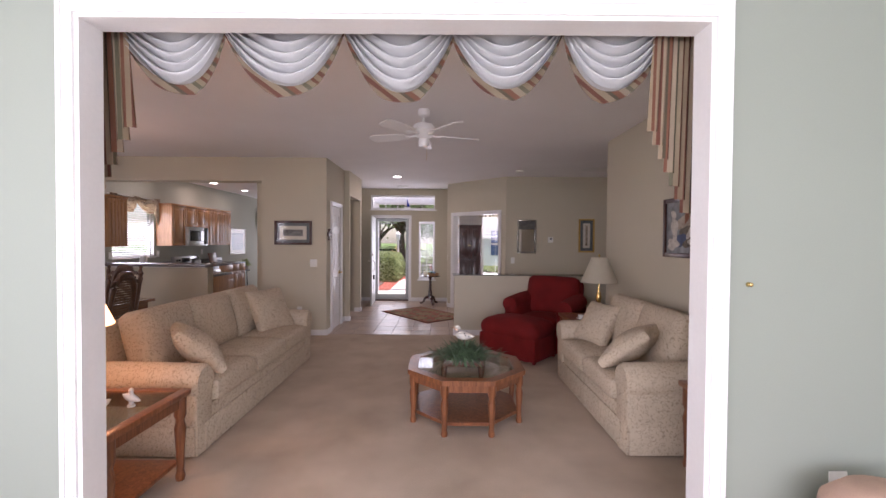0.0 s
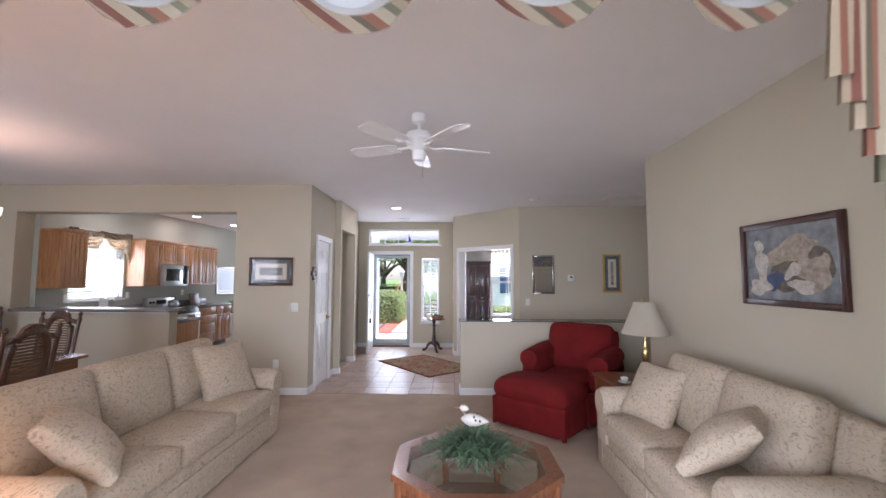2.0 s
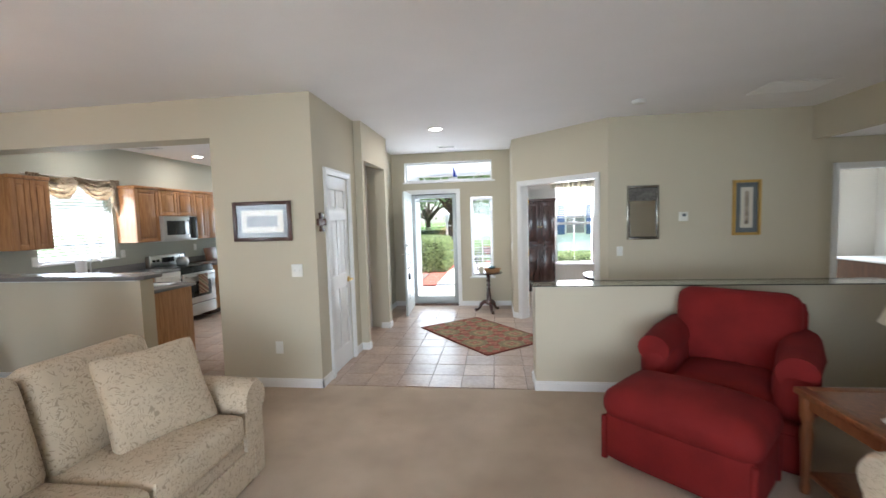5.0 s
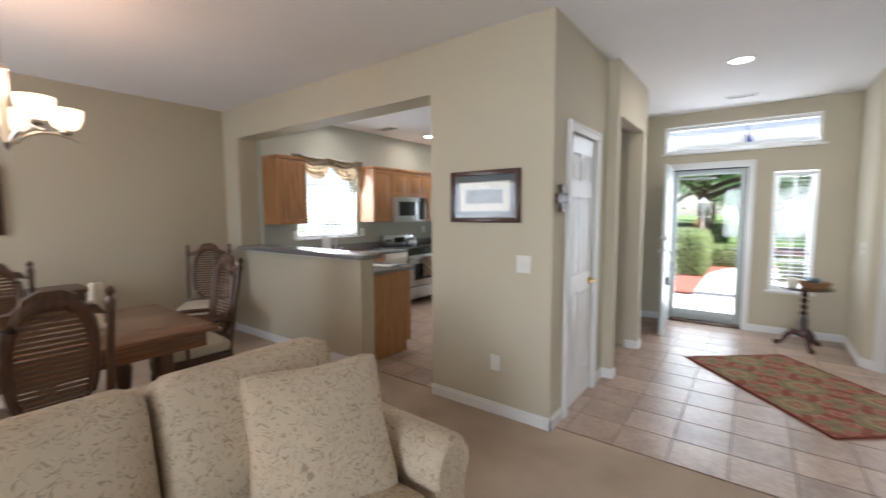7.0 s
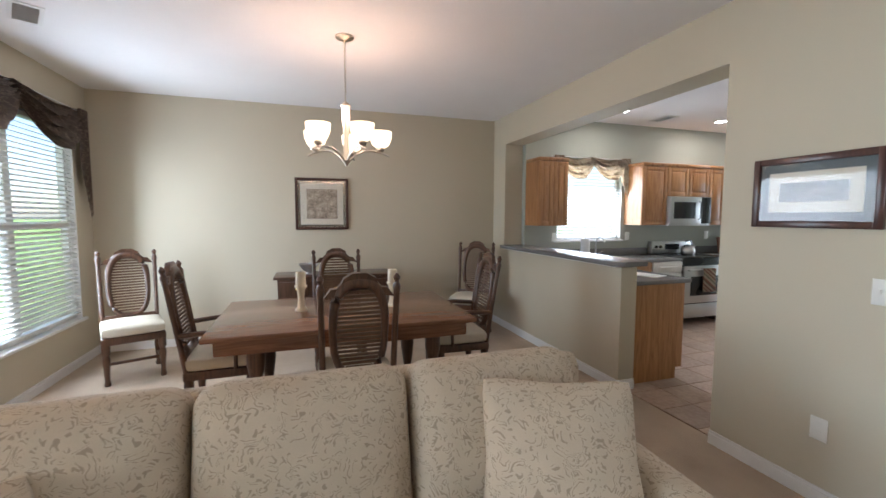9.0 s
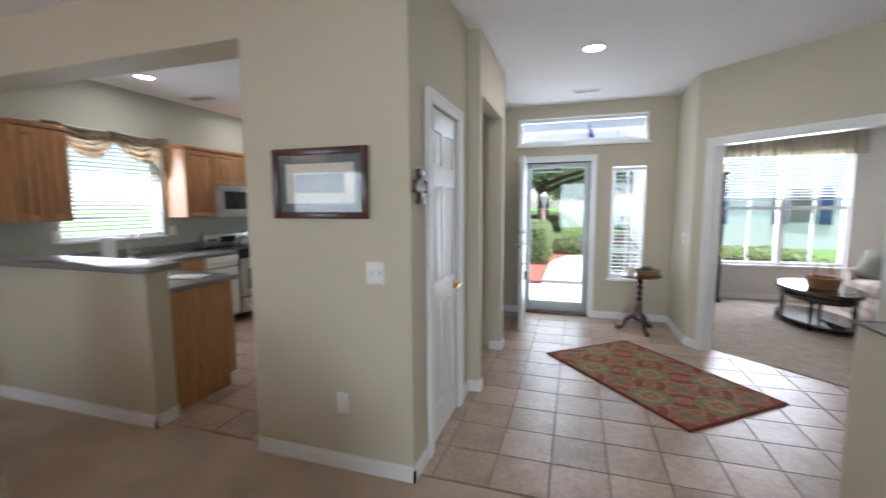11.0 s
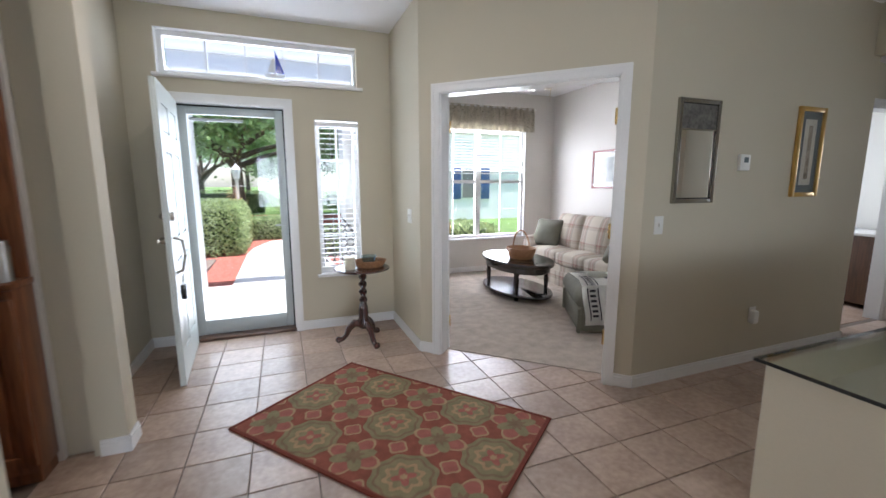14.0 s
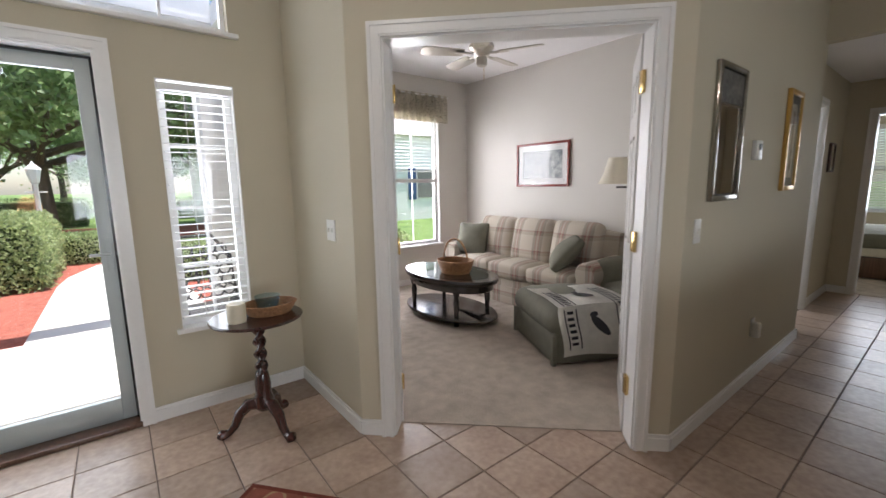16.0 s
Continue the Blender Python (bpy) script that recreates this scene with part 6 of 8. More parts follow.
M_GREENDOOR = material("pale_aqua_door_paint", (0.62, 0.66, 0.63), rough=0.4, vary=0.04, scale=2, fine=60, bump=0.03)
fd = six_panel("door_front", pose(-1.185, 10.60, 0, 0, 0, -86), 0.86, 2.02, M_GREENDOOR, "open pale green panel front door with nickel handle set", 0.79, 0.0, knob=False)
part("handle_set", tube([(0.79, 0.037, 1.02), (0.79, 0.085, 1.00), (0.79, 0.095, 0.90), (0.79, 0.075, 0.80), (0.79, 0.037, 0.78)], 0.010, 10), M_NICKEL, fd, "curved nickel pull handle")
part("deadbolt", moved(lathe([(0.03, 0), (0.03, 0.02), (0.02, 0.026)], 18), pose(0.79, 0.035, 1.16, -90)), M_NICKEL, fd)
part("inner_lever", join(moved(lathe([(0.028, 0), (0.028, 0.01), (0.012, 0.04)], 16), pose(0.79, 0.0, 1.00, 90)), tube([(0.79, -0.045, 1.0), (0.68, -0.05, 1.0)], 0.009, 8)), M_NICKEL, fd)
part("thumb_turn", moved(lathe([(0.026, 0), (0.026, 0.012), (0.008, 0.03)], 16), pose(0.79, 0.0, 1.16, 90)), M_NICKEL, fd)
part("key_box", boxes((0.765, 0.815, 0.05, 0.085, 0.60, 0.70), bevel=0.006), M_BLACK, fd, "black realtor key box")
part("shackle", tube([(0.775, 0.067, 0.70), (0.775, 0.067, 0.76), (0.805, 0.067, 0.76), (0.805, 0.067, 0.70)], 0.004, 6), M_STEEL, fd)

M_STORM = material("grey_green_aluminium", (0.42, 0.45, 0.44), rough=0.45, metal=0.2, vary=0.04, bump=0)
sd = tagged(thing("door_storm", "closed grey aluminium storm door with full glass", "door", pose(-1.182, 10.715, 0)), kind="structure")
W = 0.829
part("storm_frame", boxes((0, 0.075, 0, 0.035, 0.03, 2.02), (W - 0.075, W, 0, 0.035, 0.03, 2.02), (0.075, W - 0.075, 0, 0.035, 0.03, 0.16), (0.075, W - 0.075, 0, 0.035, 1.945, 2.02), bevel=0.004), M_STORM, sd)
g = part("pane", boxes((0.07, W - 0.07, 0.015, 0.020, 0.15, 1.95)), M_GLASS, sd, smooth=None)
g.visible_shadow = False
part("weather_strip", boxes((W - 0.012, W, -0.012, 0.0, 0.03, 2.02), (0, W - 0.012, -0.012, 0.0, 2.008, 2.02)), M_BLACK, sd, smooth=None)
part("door_handle", join(boxes((W - 0.05, W - 0.02, -0.012, 0.0, 0.90, 1.08), bevel=0.004), tube([(W - 0.035, -0.012, 1.0), (W - 0.035, -0.05, 1.0), (W - 0.12, -0.055, 1.0)], 0.008, 8)), M_STORM, sd)
part("closer", tube([(0.10, -0.03, 1.90), (0.50, -0.03, 1.90)], 0.014, 10), M_STORM, sd)
part("threshold", boxes((-0.01, W + 0.01, -0.10, 0.05, 0.002, 0.028), bevel=0.004), M_DINWOOD, sd)


def pedestal_table():
    top = thing("pedestal_table", "round mahogany pedestal table with a barley-twist stem", "table", pose(0.20, 10.14, 0))
    part("tabletop", lathe([(0.215, 0.642), (0.232, 0.648), (0.235, 0.656), (0.228, 0.662), (0.0, 0.660)], 40, close=False), M_MAHOG, top)
    bm = bmesh.new()
    n, rings = 16, []
    for j in range(49):
        z = 0.31 + 0.29 * j / 48
        rings.append([])
        for i in range(n):
            a = 2 * math.pi * i / n
            r = 0.024 + 0.012 * math.cos(2 * (a - 2 * math.pi * 4.2 * j / 48 / 2))
            rings[-1].append(bm.verts.new((r * math.cos(a), r * math.sin(a), z)))
    for a, b in zip(rings, rings[1:]):
        for i in range(n):
            bm.faces.new((a[i], a[(i + 1) % n], b[(i + 1) % n], b[i]))
    bm = join(bm, lathe([(0.034, 0.12), (0.055, 0.145), (0.052, 0.19), (0.040, 0.22), (0.043, 0.27), (0.034, 0.33), (0.028, 0.345)], 18), lathe([(0.026, 0.595), (0.038, 0.61), (0.06, 0.642)], 18))
    part("stem", bm, M_MAHOG, top)
    for k in range(3):
        p = pose(0, 0, 0, 0, 0, 48 + 120 * k)
        b = tube([(0.02, 0, 0.16), (0.08, 0, 0.165), (0.13, 0, 0.12), (0.155, 0, 0.06), (0.185, 0, 0.028), (0.225, 0, 0.022), (0.245, 0, 0.024)], 0.02, 10, [0.034, 0.033, 0.028, 0.022, 0.020, 0.030, 0.014])
        part("leg", moved(b, p), M_MAHOG, top)


pedestal_table()
M_WICKER = material("honey_wicker", (0.22, 0.10, 0.04), color2=(0.42, 0.22, 0.10), rough=0.6, vary=0.3, scale=60, fine=160, bump=0.6, dist=0.004)


def weave(rx, ry, h, flare, n=56, rows=9, z0=0.0):
    """Interlaced strands round an oval basket."""
    out = bmesh.new()
    for j in range(rows):
        pts = []
        for i in range(n + 1):
            a = 2 * math.pi * i / n
            f = 1 + flare * (j / rows)
            w = 1 + 0.02 * (1 if (i + j) % 2 else -1)
            pts.append((rx * f * w * math.cos(a), ry * f * w * math.sin(a), z0 + h * (j + 0.5) / rows))
        out = join(out, tube(pts, h / rows * 0.58, 6))
    return out


bk = thing("wicker_basket", "shallow honey wicker basket on the pedestal table", "basket", pose(0.27, 10.14, 0.663))
part("basket_weave", weave(0.105, 0.085, 0.06, 0.35, rows=6), M_WICKER, bk)
part("basket_base", moved(lathe([(0.10, 0), (0.10, 0.008)], 24), Matrix.Diagonal((1, 0.82, 1, 1))), M_WICKER, bk)
bw = thing("glass_bowl", "clear pale blue glass bowl in the basket", "bowl", pose(0.26, 10.14, 0.671))
part("bowl_body", lathe([(0.03, 0.0), (0.055, 0.03), (0.065, 0.09), (0.062, 0.09), (0.05, 0.035), (0.02, 0.006)], 22), glass("pale_blue_glass", (0.75, 0.86, 0.92)), bw)
cj = thing("candle_jar", "squat cream candle jar on the pedestal table", "candle", pose(0.09, 10.08, 0.663))
part("jar", lathe([(0.042, 0), (0.045, 0.01), (0.045, 0.09), (0.042, 0.098), (0.0, 0.096)], 22, close=False), M_CREAM, cj)


def rug():
    top = thing("area_rug", "red and green patterned rug laid diagonally on the tiles", "rug", pose(-0.765, 9.07, 0, 0, 0, -51.0))
    L, Wd = 1.55, 1.01
    red = material("rug_rust_red", (0.25, 0.085, 0.058), rough=1.0, vary=0.25, scale=20, fine=260, bump=0.6, dist=0.004, spec=0.1)
    green = material("rug_sage_green", (0.235, 0.20, 0.11), rough=1.0, vary=0.22, scale=20, fine=260, bump=0.6, dist=0.004, spec=0.1)
    tan = material("rug_tan", (0.37, 0.245, 0.14), rough=1.0, vary=0.2, scale=20, fine=260, bump=0.6, dist=0.004, spec=0.1)
    olive = material("rug_dark_olive", (0.21, 0.14, 0.085), rough=1.0, vary=0.2, scale=20, fine=260, bump=0.6, dist=0.004, spec=0.1)
    pink = material("rug_coral", (0.33, 0.12, 0.09), rough=1.0, vary=0.2, scale=20, fine=260, bump=0.6, dist=0.004, spec=0.1)
    edge = material("rug_binding", (0.17, 0.045, 0.03), rough=1.0, vary=0.2, scale=20, fine=260, bump=0.6, dist=0.004, spec=0.1)
    part("woven_ground", boxes((0.012, L - 0.012, 0.012, Wd - 0.012, 0.001, 0.011)), red, top, smooth=None)
    part("binding", boxes((0, L, 0, 0.022, 0.001, 0.0125), (0, L, Wd - 0.022, Wd, 0.001, 0.0125), (0, 0.022, 0.022, Wd - 0.022, 0.001, 0.0125), (L - 0.022, L, 0.022, Wd - 0.022, 0.001, 0.0125), bevel=0.003), edge, top)

    def petal(cx, cy, r, n, depth, z, clip=True, turn=0.0, square=0.0):
        pts = []
        for k in range(64):
            a = 2 * math.pi * k / 64
            rr = r * (1 + depth * math.cos(n * a)) * (1 + square * abs(math.sin(2 * a)))
            pts.append((max(0.026, min(L - 0.026, cx + rr * math.cos(a + turn))), max(0.026, min(Wd - 0.026, cy + rr * math.sin(a + turn)))))
        out = []
        for q in pts:
            if not out or (abs(out[-1][0] - q[0]) + abs(out[-1][1] - q[1])) > 1e-4:
                out.append(q)
        b = bmesh.new()
        b.faces.new([b.verts.new((x, y, z)) for x, y in out])
        return b

    mats = {"sage_medallion": green, "dark_medallion": olive, "tan_figure": tan, "coral_figure": pink, "olive_figure": olive, "sage_figure": green}

    def put(key, b):
        part(key, b, mats[key], top, smooth=None)
    sx, sy = L / 5, Wd / 3
    for i in range(5):
        for j in range(3):
            cx, cy = sx * (i + 0.5), sy * (j + 0.5)
            if (i + j) % 2 == 1:
                put("sage_medallion", petal(cx, cy, 0.165, 8, 0.05, 0.0116))
                put("dark_medallion", petal(cx, cy, 0.142, 8, 0.06, 0.0120))
                put("sage_figure", petal(cx, cy, 0.128, 8, 0.07, 0.0124))
                put("tan_figure", petal(cx, cy, 0.094, 8, 0.13, 0.0128))
                put("sage_figure", petal(cx, cy, 0.070, 8, 0.16, 0.0130))
                put("coral_figure", petal(cx, cy, 0.046, 4, 0.38, 0.0132, turn=0.785))
                put("tan_figure", petal(cx, cy, 0.018, 6, 0.15, 0.0136))
            else:
                put("tan_figure", petal(cx, cy, 0.125, 4, 0.30, 0.0117))
                put("coral_figure", petal(cx, cy, 0.108, 4, 0.32, 0.0121))
                put("sage_figure", petal(cx, cy, 0.085, 4, 0.40, 0.0125, turn=0.785))
                put("olive_figure", petal(cx, cy, 0.045, 8, 0.3, 0.0129))
    for i in range(6):
        for j in range(4):
            cx, cy = sx * i, sy * j
            put("tan_figure", petal(cx, cy, 0.052, 4, 0.12, 0.0133, turn=0.0))
            put("coral_figure", petal(cx, cy, 0.040, 4, 0.12, 0.0137, turn=0.0))


rug()
# half wall glass top
gt = thing("glass_ledge", "thick clear glass sheet on top of the half wall", "glass shelf")
part("glass_sheet", boxes((0.655, 3.598, 6.945, 7.255, 0.937, 0.947), bevel=0.001), glass("ledge_glass", (0.93, 0.96, 0.94), gloss=0.06), gt, smooth=None)
part("dark_edge", boxes((0.651, 0.655, 6.941, 7.259, 0.938, 0.946), (0.655, 3.598, 6.941, 6.945, 0.938, 0.946), (0.655, 3.598, 7.255, 7.259, 0.938, 0.946)), M_BLACK, gt, smooth=None)

framed("wall_mirror", pose(2.127, 8.628, 1.57), 0.372, 0.662, M_SILVER, [(M_BLACK, 0), (M_MIRROR, 0.008)], "narrow silver framed mirror with a dark etched top", "mirror", bar=0.028, glazed=False)
mp = thing("mirror_print", "dark fruit basket print in the mirror's head", "picture", pose(2.127, 8.628, 1.79))
part("print", boxes((-0.158, 0.158, -0.0145, -0.011, -0.075, 0.078)), material("dark_fruit_print", (0.05, 0.045, 0.04), color2=(0.16, 0.15, 0.13), rough=0.6, vary=0.3, scale=16, fine=50, bump=0), mp, smooth=None)
part("divider_bar", boxes((-0.158, 0.158, -0.020, -0.011, -0.083, -0.075)), M_SILVER, mp, smooth=None)
framed("framed_botanical", pose(3.30, 8.628, 1.595), 0.31, 0.655, M_GOLD, [(M_MAT_GREY, 0), (M_MAT_CREAM, 0.055), (M_PRINT_TAN, 0.10)], "gold framed botanical print with a grey mount", bar=0.032)
framed("small_frame", pose(5.68, 8.798, 1.56), 0.22, 0.30, M_DARKFRAME, [(M_MAT_CREAM, 0), (M_PRINT_TAN, 0.04)], "small dark framed print by the bathroom door", bar=0.02)


def plate(name, m, label, w=0.075, h=0.118, toggles=1, outlet=False):
    o = thing(name, label, "switch" if not outlet else "outlet", m, "wall outlets and switches")
    part("plate", boxes((-w / 2, w / 2, -0.006, 0.0, -h / 2, h / 2), bevel=0.002), M_PLASTIC, o)
    for k in range(toggles):
        x = (k - (toggles - 1) / 2) * 0.046
        if outlet:
            for z in (-0.022, 0.022):
                part("socket", boxes((-0.014, 0.014, -0.009, -0.005, z - 0.014, z + 0.014), bevel=0.002), M_PLASTIC, o)
        else:
            part("toggle", boxes((x - 0.005, x + 0.005, -0.016, -0.005, -0.010, 0.012), bevel=0.001), M_PLASTIC, o)


plate("light_switch", pose(-1.51, 6.899, 1.117), "white double light switch on beige wall", w=0.108, toggles=2)
plate("wall_outlet", pose(-1.726, 6.899, 0.384), "white wall outlet above the baseboard", outlet=True)
plate("light_switch", pose(1.86, 8.629, 1.10), "white light switch by the den corner")
plate("wall_outlet", pose(2.89, 8.629, 0.38), "white wall outlet with a plug-in night light", outlet=True)
nl = thing("night_light", "small white plug-in night light", "night light", pose(2.87, 8.62, 0.37))
part("light_body", boxes((-0.028, 0.028, -0.045, 0.0, -0.05, 0.05), bevel=0.012), M_PLASTIC, nl)
plate("light_switch", pose(0.599, 10.02, 1.10, 0, 0, -90), "white double light switch beside the front door", w=0.108, toggles=2)
plate("wall_outlet", pose(2.13, 2.212, 0.465), "white wall outlet on the green wall", outlet=True)
kb = thing("wall_peg", "small brass peg on the green wall", "hook", pose(1.74, 2.211, 1.30))
part("peg", moved(lathe([(0.010, 0), (0.010, 0.004), (0.005, 0.012), (0.009, 0.02), (0.002, 0.026)], 12), pose(0, 0, 0, 90)), M_BRASS, kb)
th = thing("thermostat", "white wall thermostat with small grey display", "thermostat", pose(2.595, 8.629, 1.51))
part("case", boxes((-0.05, 0.05, -0.028, 0, -0.055, 0.055), bevel=0.006), M_PLASTIC, th)
part("display", boxes((-0.018, 0.025, -0.030, -0.027, 0.0, 0.035)), M_MAT_GREY, th, smooth=None)
sm = thing("smoke_detector", "round white smoke detector on the ceiling", "smoke detector", pose(1.85, 7.92, H))
part("housing", lathe([(0.07, 0), (0.07, -0.02), (0.055, -0.035), (0.0, -0.037)], 24, close=False), M_PLASTIC, sm)


def cross():
    c = thing("wall_cross", "carved dark wooden cross ornament on the wall", "ornament", pose(-1.312, 7.012, 1.562, 0, 0, 90) @ Matrix.Diagonal((0.9, 1, 0.78, 1)))
    part("upright", boxes((-0.03, 0.03, -0.022, 0, -0.11, 0.11), bevel=0.006), M_DINWOOD, c)
    part("crossbar", boxes((-0.085, 0.085, -0.025, -0.002, -0.03, 0.03), bevel=0.006), M_DINWOOD, c)
    for x, z in ((0, 0.095), (0, -0.095), (0.075, 0), (-0.075, 0)):
        part("carved_end", boxes((x - 0.042, x + 0.042, -0.029, -0.001, z - 0.020, z + 0.020) if x == 0 else (x - 0.02, x + 0.02, -0.029, -0.001, z - 0.042, z + 0.042), bevel=0.006), M_DINWOOD, c)


cross()
M_CAN = glow("lit_downlight", (1.0, 0.94, 0.85), 14.0)


def downlight(x, y, watts):
    d = thing("recessed_light", "lit round recessed ceiling light with a white ring", "downlight", pose(x, y, H), "recessed lights")
    part("trim_ring", lathe([(0.075, -0.001), (0.098, -0.002), (0.096, -0.008), (0.078, -0.010)], 28, close=False), M_TRIM, d)
    part("lens", lathe([(0.0, -0.006), (0.077, -0.005)], 24, close=False), M_CAN, d, "glowing lens")
    down_light("downlight_bulb", (x, y, H - 0.014), watts)


downlight(-0.42, 8.72, 11)
downlight(-4.60, 8.12, 7)
downlight(-4.65, 9.80, 8)
downlight(-4.62, 11.2, 6)


def vent(m, w, d, label):
    v = thing("ceiling_vent", label, "vent", m, "ceiling vents")
    part("frame", boxes((-w / 2, w / 2, -d / 2, -d / 2 + 0.025, -0.008, -0.001), (-w / 2, w / 2, d / 2 - 0.025, d / 2, -0.008, -0.001), (-w / 2, -w / 2 + 0.025, -d / 2 + 0.025, d / 2 - 0.025, -0.008, -0.001), (w / 2 - 0.025, w / 2, -d / 2 + 0.025, d / 2 - 0.025, -0.008, -0.001)), M_TRIM, v, smooth=None)
    part("backing", boxes((-w / 2 + 0.025, w / 2 - 0.025, -d / 2 + 0.025, d / 2 - 0.025, -0.003, -0.001)), M_MAT_GREY, v, smooth=None)
    sl = None
    n = max(3, int((w - 0.05) / 0.022))
    for k in range(n):
        p = pose(-w / 2 + 0.025 + (w - 0.05) * (k + 0.5) / n, 0, -0.006, 0, 35)
        if sl is None:
            sl = part("slat", boxes((-0.007, 0.007, -d / 2 + 0.025, d / 2 - 0.025, -0.001, 0.001)), M_TRIM, v, smooth=None)
            sl.matrix_basis = p
        else:
            same_part("slat", sl, v, p)


vent(pose(-0.442, 10.08, H), 0.30, 0.14, "white ceiling air vent in the foyer")
vent(pose(3.2, 7.75, H), 0.60, 0.40, "large white return air vent on the ceiling")
vent(pose(-4.78, 8.93, H), 0.34, 0.16, "white ceiling air vent in the kitchen")
vent(pose(-3.83, 2.78, H, 0, 0, 28), 0.34, 0.17, "white ceiling air vent in the dining room")
vent(pose(1.6, 11.6, H), 0.32, 0.16, "white ceiling air vent in the den")

# sailboat ornament in the transom
sb = thing("sailboat_ornament", "small blue and white stained glass sailboat in the transom", "ornament", pose(-0.40, 10.655, 2.30))
M_BLUE = material("cobalt_glass", (0.02, 0.05, 0.45), rough=0.15, vary=0.1, bump=0)
part("hull", moved(prism([(-0.09, 0.0), (0.09, 0.0), (0.06, -0.03), (-0.06, -0.03)], -0.003, 0.003), pose(0, 0, 0, 90)), M_MAT_WHITE, sb, smooth=None)
part("mainsail", moved(prism([(0.005, 0.01), (0.075, 0.01), (0.005, 0.20)], -0.002, 0.002), pose(0, 0, 0, 90)), M_BLUE, sb, smooth=None)
part("jib", moved(prism([(-0.005, 0.015), (-0.06, 0.015), (-0.005, 0.16)], -0.002, 0.002), pose(0, 0, 0, 90)), M_MAT_WHITE, sb, smooth=None)
# sunroom seat at the corner of the view
ss = thing("peach_ottoman", "round-backed peach cloth seat by the green wall", "ottoman", pose(2.09, 1.93, 0) @ Matrix.Diagonal((1, 1, 1.36, 1)))
M_PEACH = material("peach_cloth", (0.55, 0.36, 0.27), rough=0.9, vary=0.12, scale=14, fine=260, bump=0.2)
part("pouf", lathe([(0.20, 0.01), (0.23, 0.10), (0.235, 0.30), (0.22, 0.38), (0.16, 0.425), (0.0, 0.44)], 30, close=False), M_PEACH, ss)

# ---- den ----
def plaid(name):
    m = bpy.data.materials.new(name)
    m.use_nodes = True
    t = m.node_tree
    n, ln = t.nodes, t.links
    b = n["Principled BSDF"]
    tc, sep = n.new("ShaderNodeTexCoord"), n.new("ShaderNodeSeparateXYZ")
    ln.new(tc.outputs["Object"], sep.inputs[0])
    cols = []
    for axis, period, bands in ((0, 0.30, [(0.0, (0.50, 0.44, 0.36)), (0.30, (0.22, 0.19, 0.15)), (0.40, (0.26, 0.09, 0.08)), (0.45, (0.40, 0.33, 0.26)), (0.53, (0.26, 0.09, 0.08)), (0.58, (0.22, 0.19, 0.15)), (0.68, (0.50, 0.44, 0.36))]), (2, 0.22, [(0.0, (0.50, 0.45, 0.37)), (0.45, (0.32, 0.27, 0.21)), (0.60, (0.26, 0.14, 0.12)), (0.68, (0.50, 0.45, 0.37))])):
        d, f, r = n.new("ShaderNodeMath"), n.new("ShaderNodeMath"), n.new("ShaderNodeValToRGB")
        d.operation, f.operation = "DIVIDE", "FRACT"
        d.inputs[1].default_value = period
        ln.new(sep.outputs[axis], d.inputs[0])
        ln.new(d.outputs[0], f.inputs[0])
        r.color_ramp.interpolation = "CONSTANT"
        while len(r.color_ramp.elements) < len(bands):
            r.color_ramp.elements.new(0.5)
        for e, (p, c) in zip(r.color_ramp.elements, bands):
            e.position, e.color = p, (*c, 1)
        ln.new(f.outputs[0], r.inputs["Fac"])
        cols.append(r.outputs["Color"])
    mx = n.new("ShaderNodeMix")
    mx.data_type = "RGBA"
    mx.inputs[0].default_value = 0.45
    ln.new(cols[0], mx.inputs[6])
    ln.new(cols[1], mx.inputs[7])
    ln.new(mx.outputs[2], b.inputs["Base Color"])
    b.inputs["Roughness"].default_value = 0.9
    return m


M_PLAID = plaid("plaid_upholstery")
M_SAGE = material("sage_corduroy", (0.17, 0.165, 0.125), rough=0.95, vary=0.15, scale=12, fine=300, bump=0.3)
S_DEN = pose(2.98, 10.93, 0, 0, 0, -90)
sofa("sofa", S_DEN, 2.14, 3, M_PLAID, "plaid camel-back sofa in the den", depth=0.74, back_h=0.92, arm_h=0.60)
pillow(S_DEN @ pose(-0.80, 0.24, 0.66, 60, 0, 25), 0.42, M_SAGE, "sage green throw pillow on the plaid sofa")
pillow(S_DEN @ pose(0.62, 0.22, 0.64, 48, 0, -50), 0.42, M_SAGE, "sage green throw pillow leaning on the plaid sofa arm")


def oval_table():
    top = thing("oval_table", "oval espresso coffee table with a lower shelf", "coffee table", pose(2.30, 11.08, 0))
    sq = Matrix.Diagonal((0.36, 0.62, 1, 1))
    part("tabletop", moved(lathe([(0.90, 0.40), (0.985, 0.415), (1.0, 0.43), (1.0, 0.45), (0.985, 0.46), (0.0, 0.46)], 56, close=False), sq), M_ESPRESSO, top)
    part("glass_inset", moved(lathe([(0.80, 0.4605), (0.80, 0.464), (0.0, 0.464)], 48, close=False), sq), M_TOPGLASS, top, "glass inset", smooth=None)
    part("apron", moved(lathe([(0.88, 0.335), (0.90, 0.345), (0.90, 0.40)], 56, close=False), sq), M_ESPRESSO, top)
    part("lower_shelf", moved(lathe([(0.0, 0.055), (0.96, 0.055), (0.98, 0.065), (0.98, 0.08), (0.96, 0.09), (0.0, 0.09)], 56, close=False), sq), M_ESPRESSO, top)
    for k in range(4):
        a = radians(45 + 90 * k)
        part("leg", moved(turned_leg(0.40, 0.028), pose(0.36 * 0.80 * math.cos(a), 0.62 * 0.80 * math.sin(a), 0.0)), M_ESPRESSO, top)


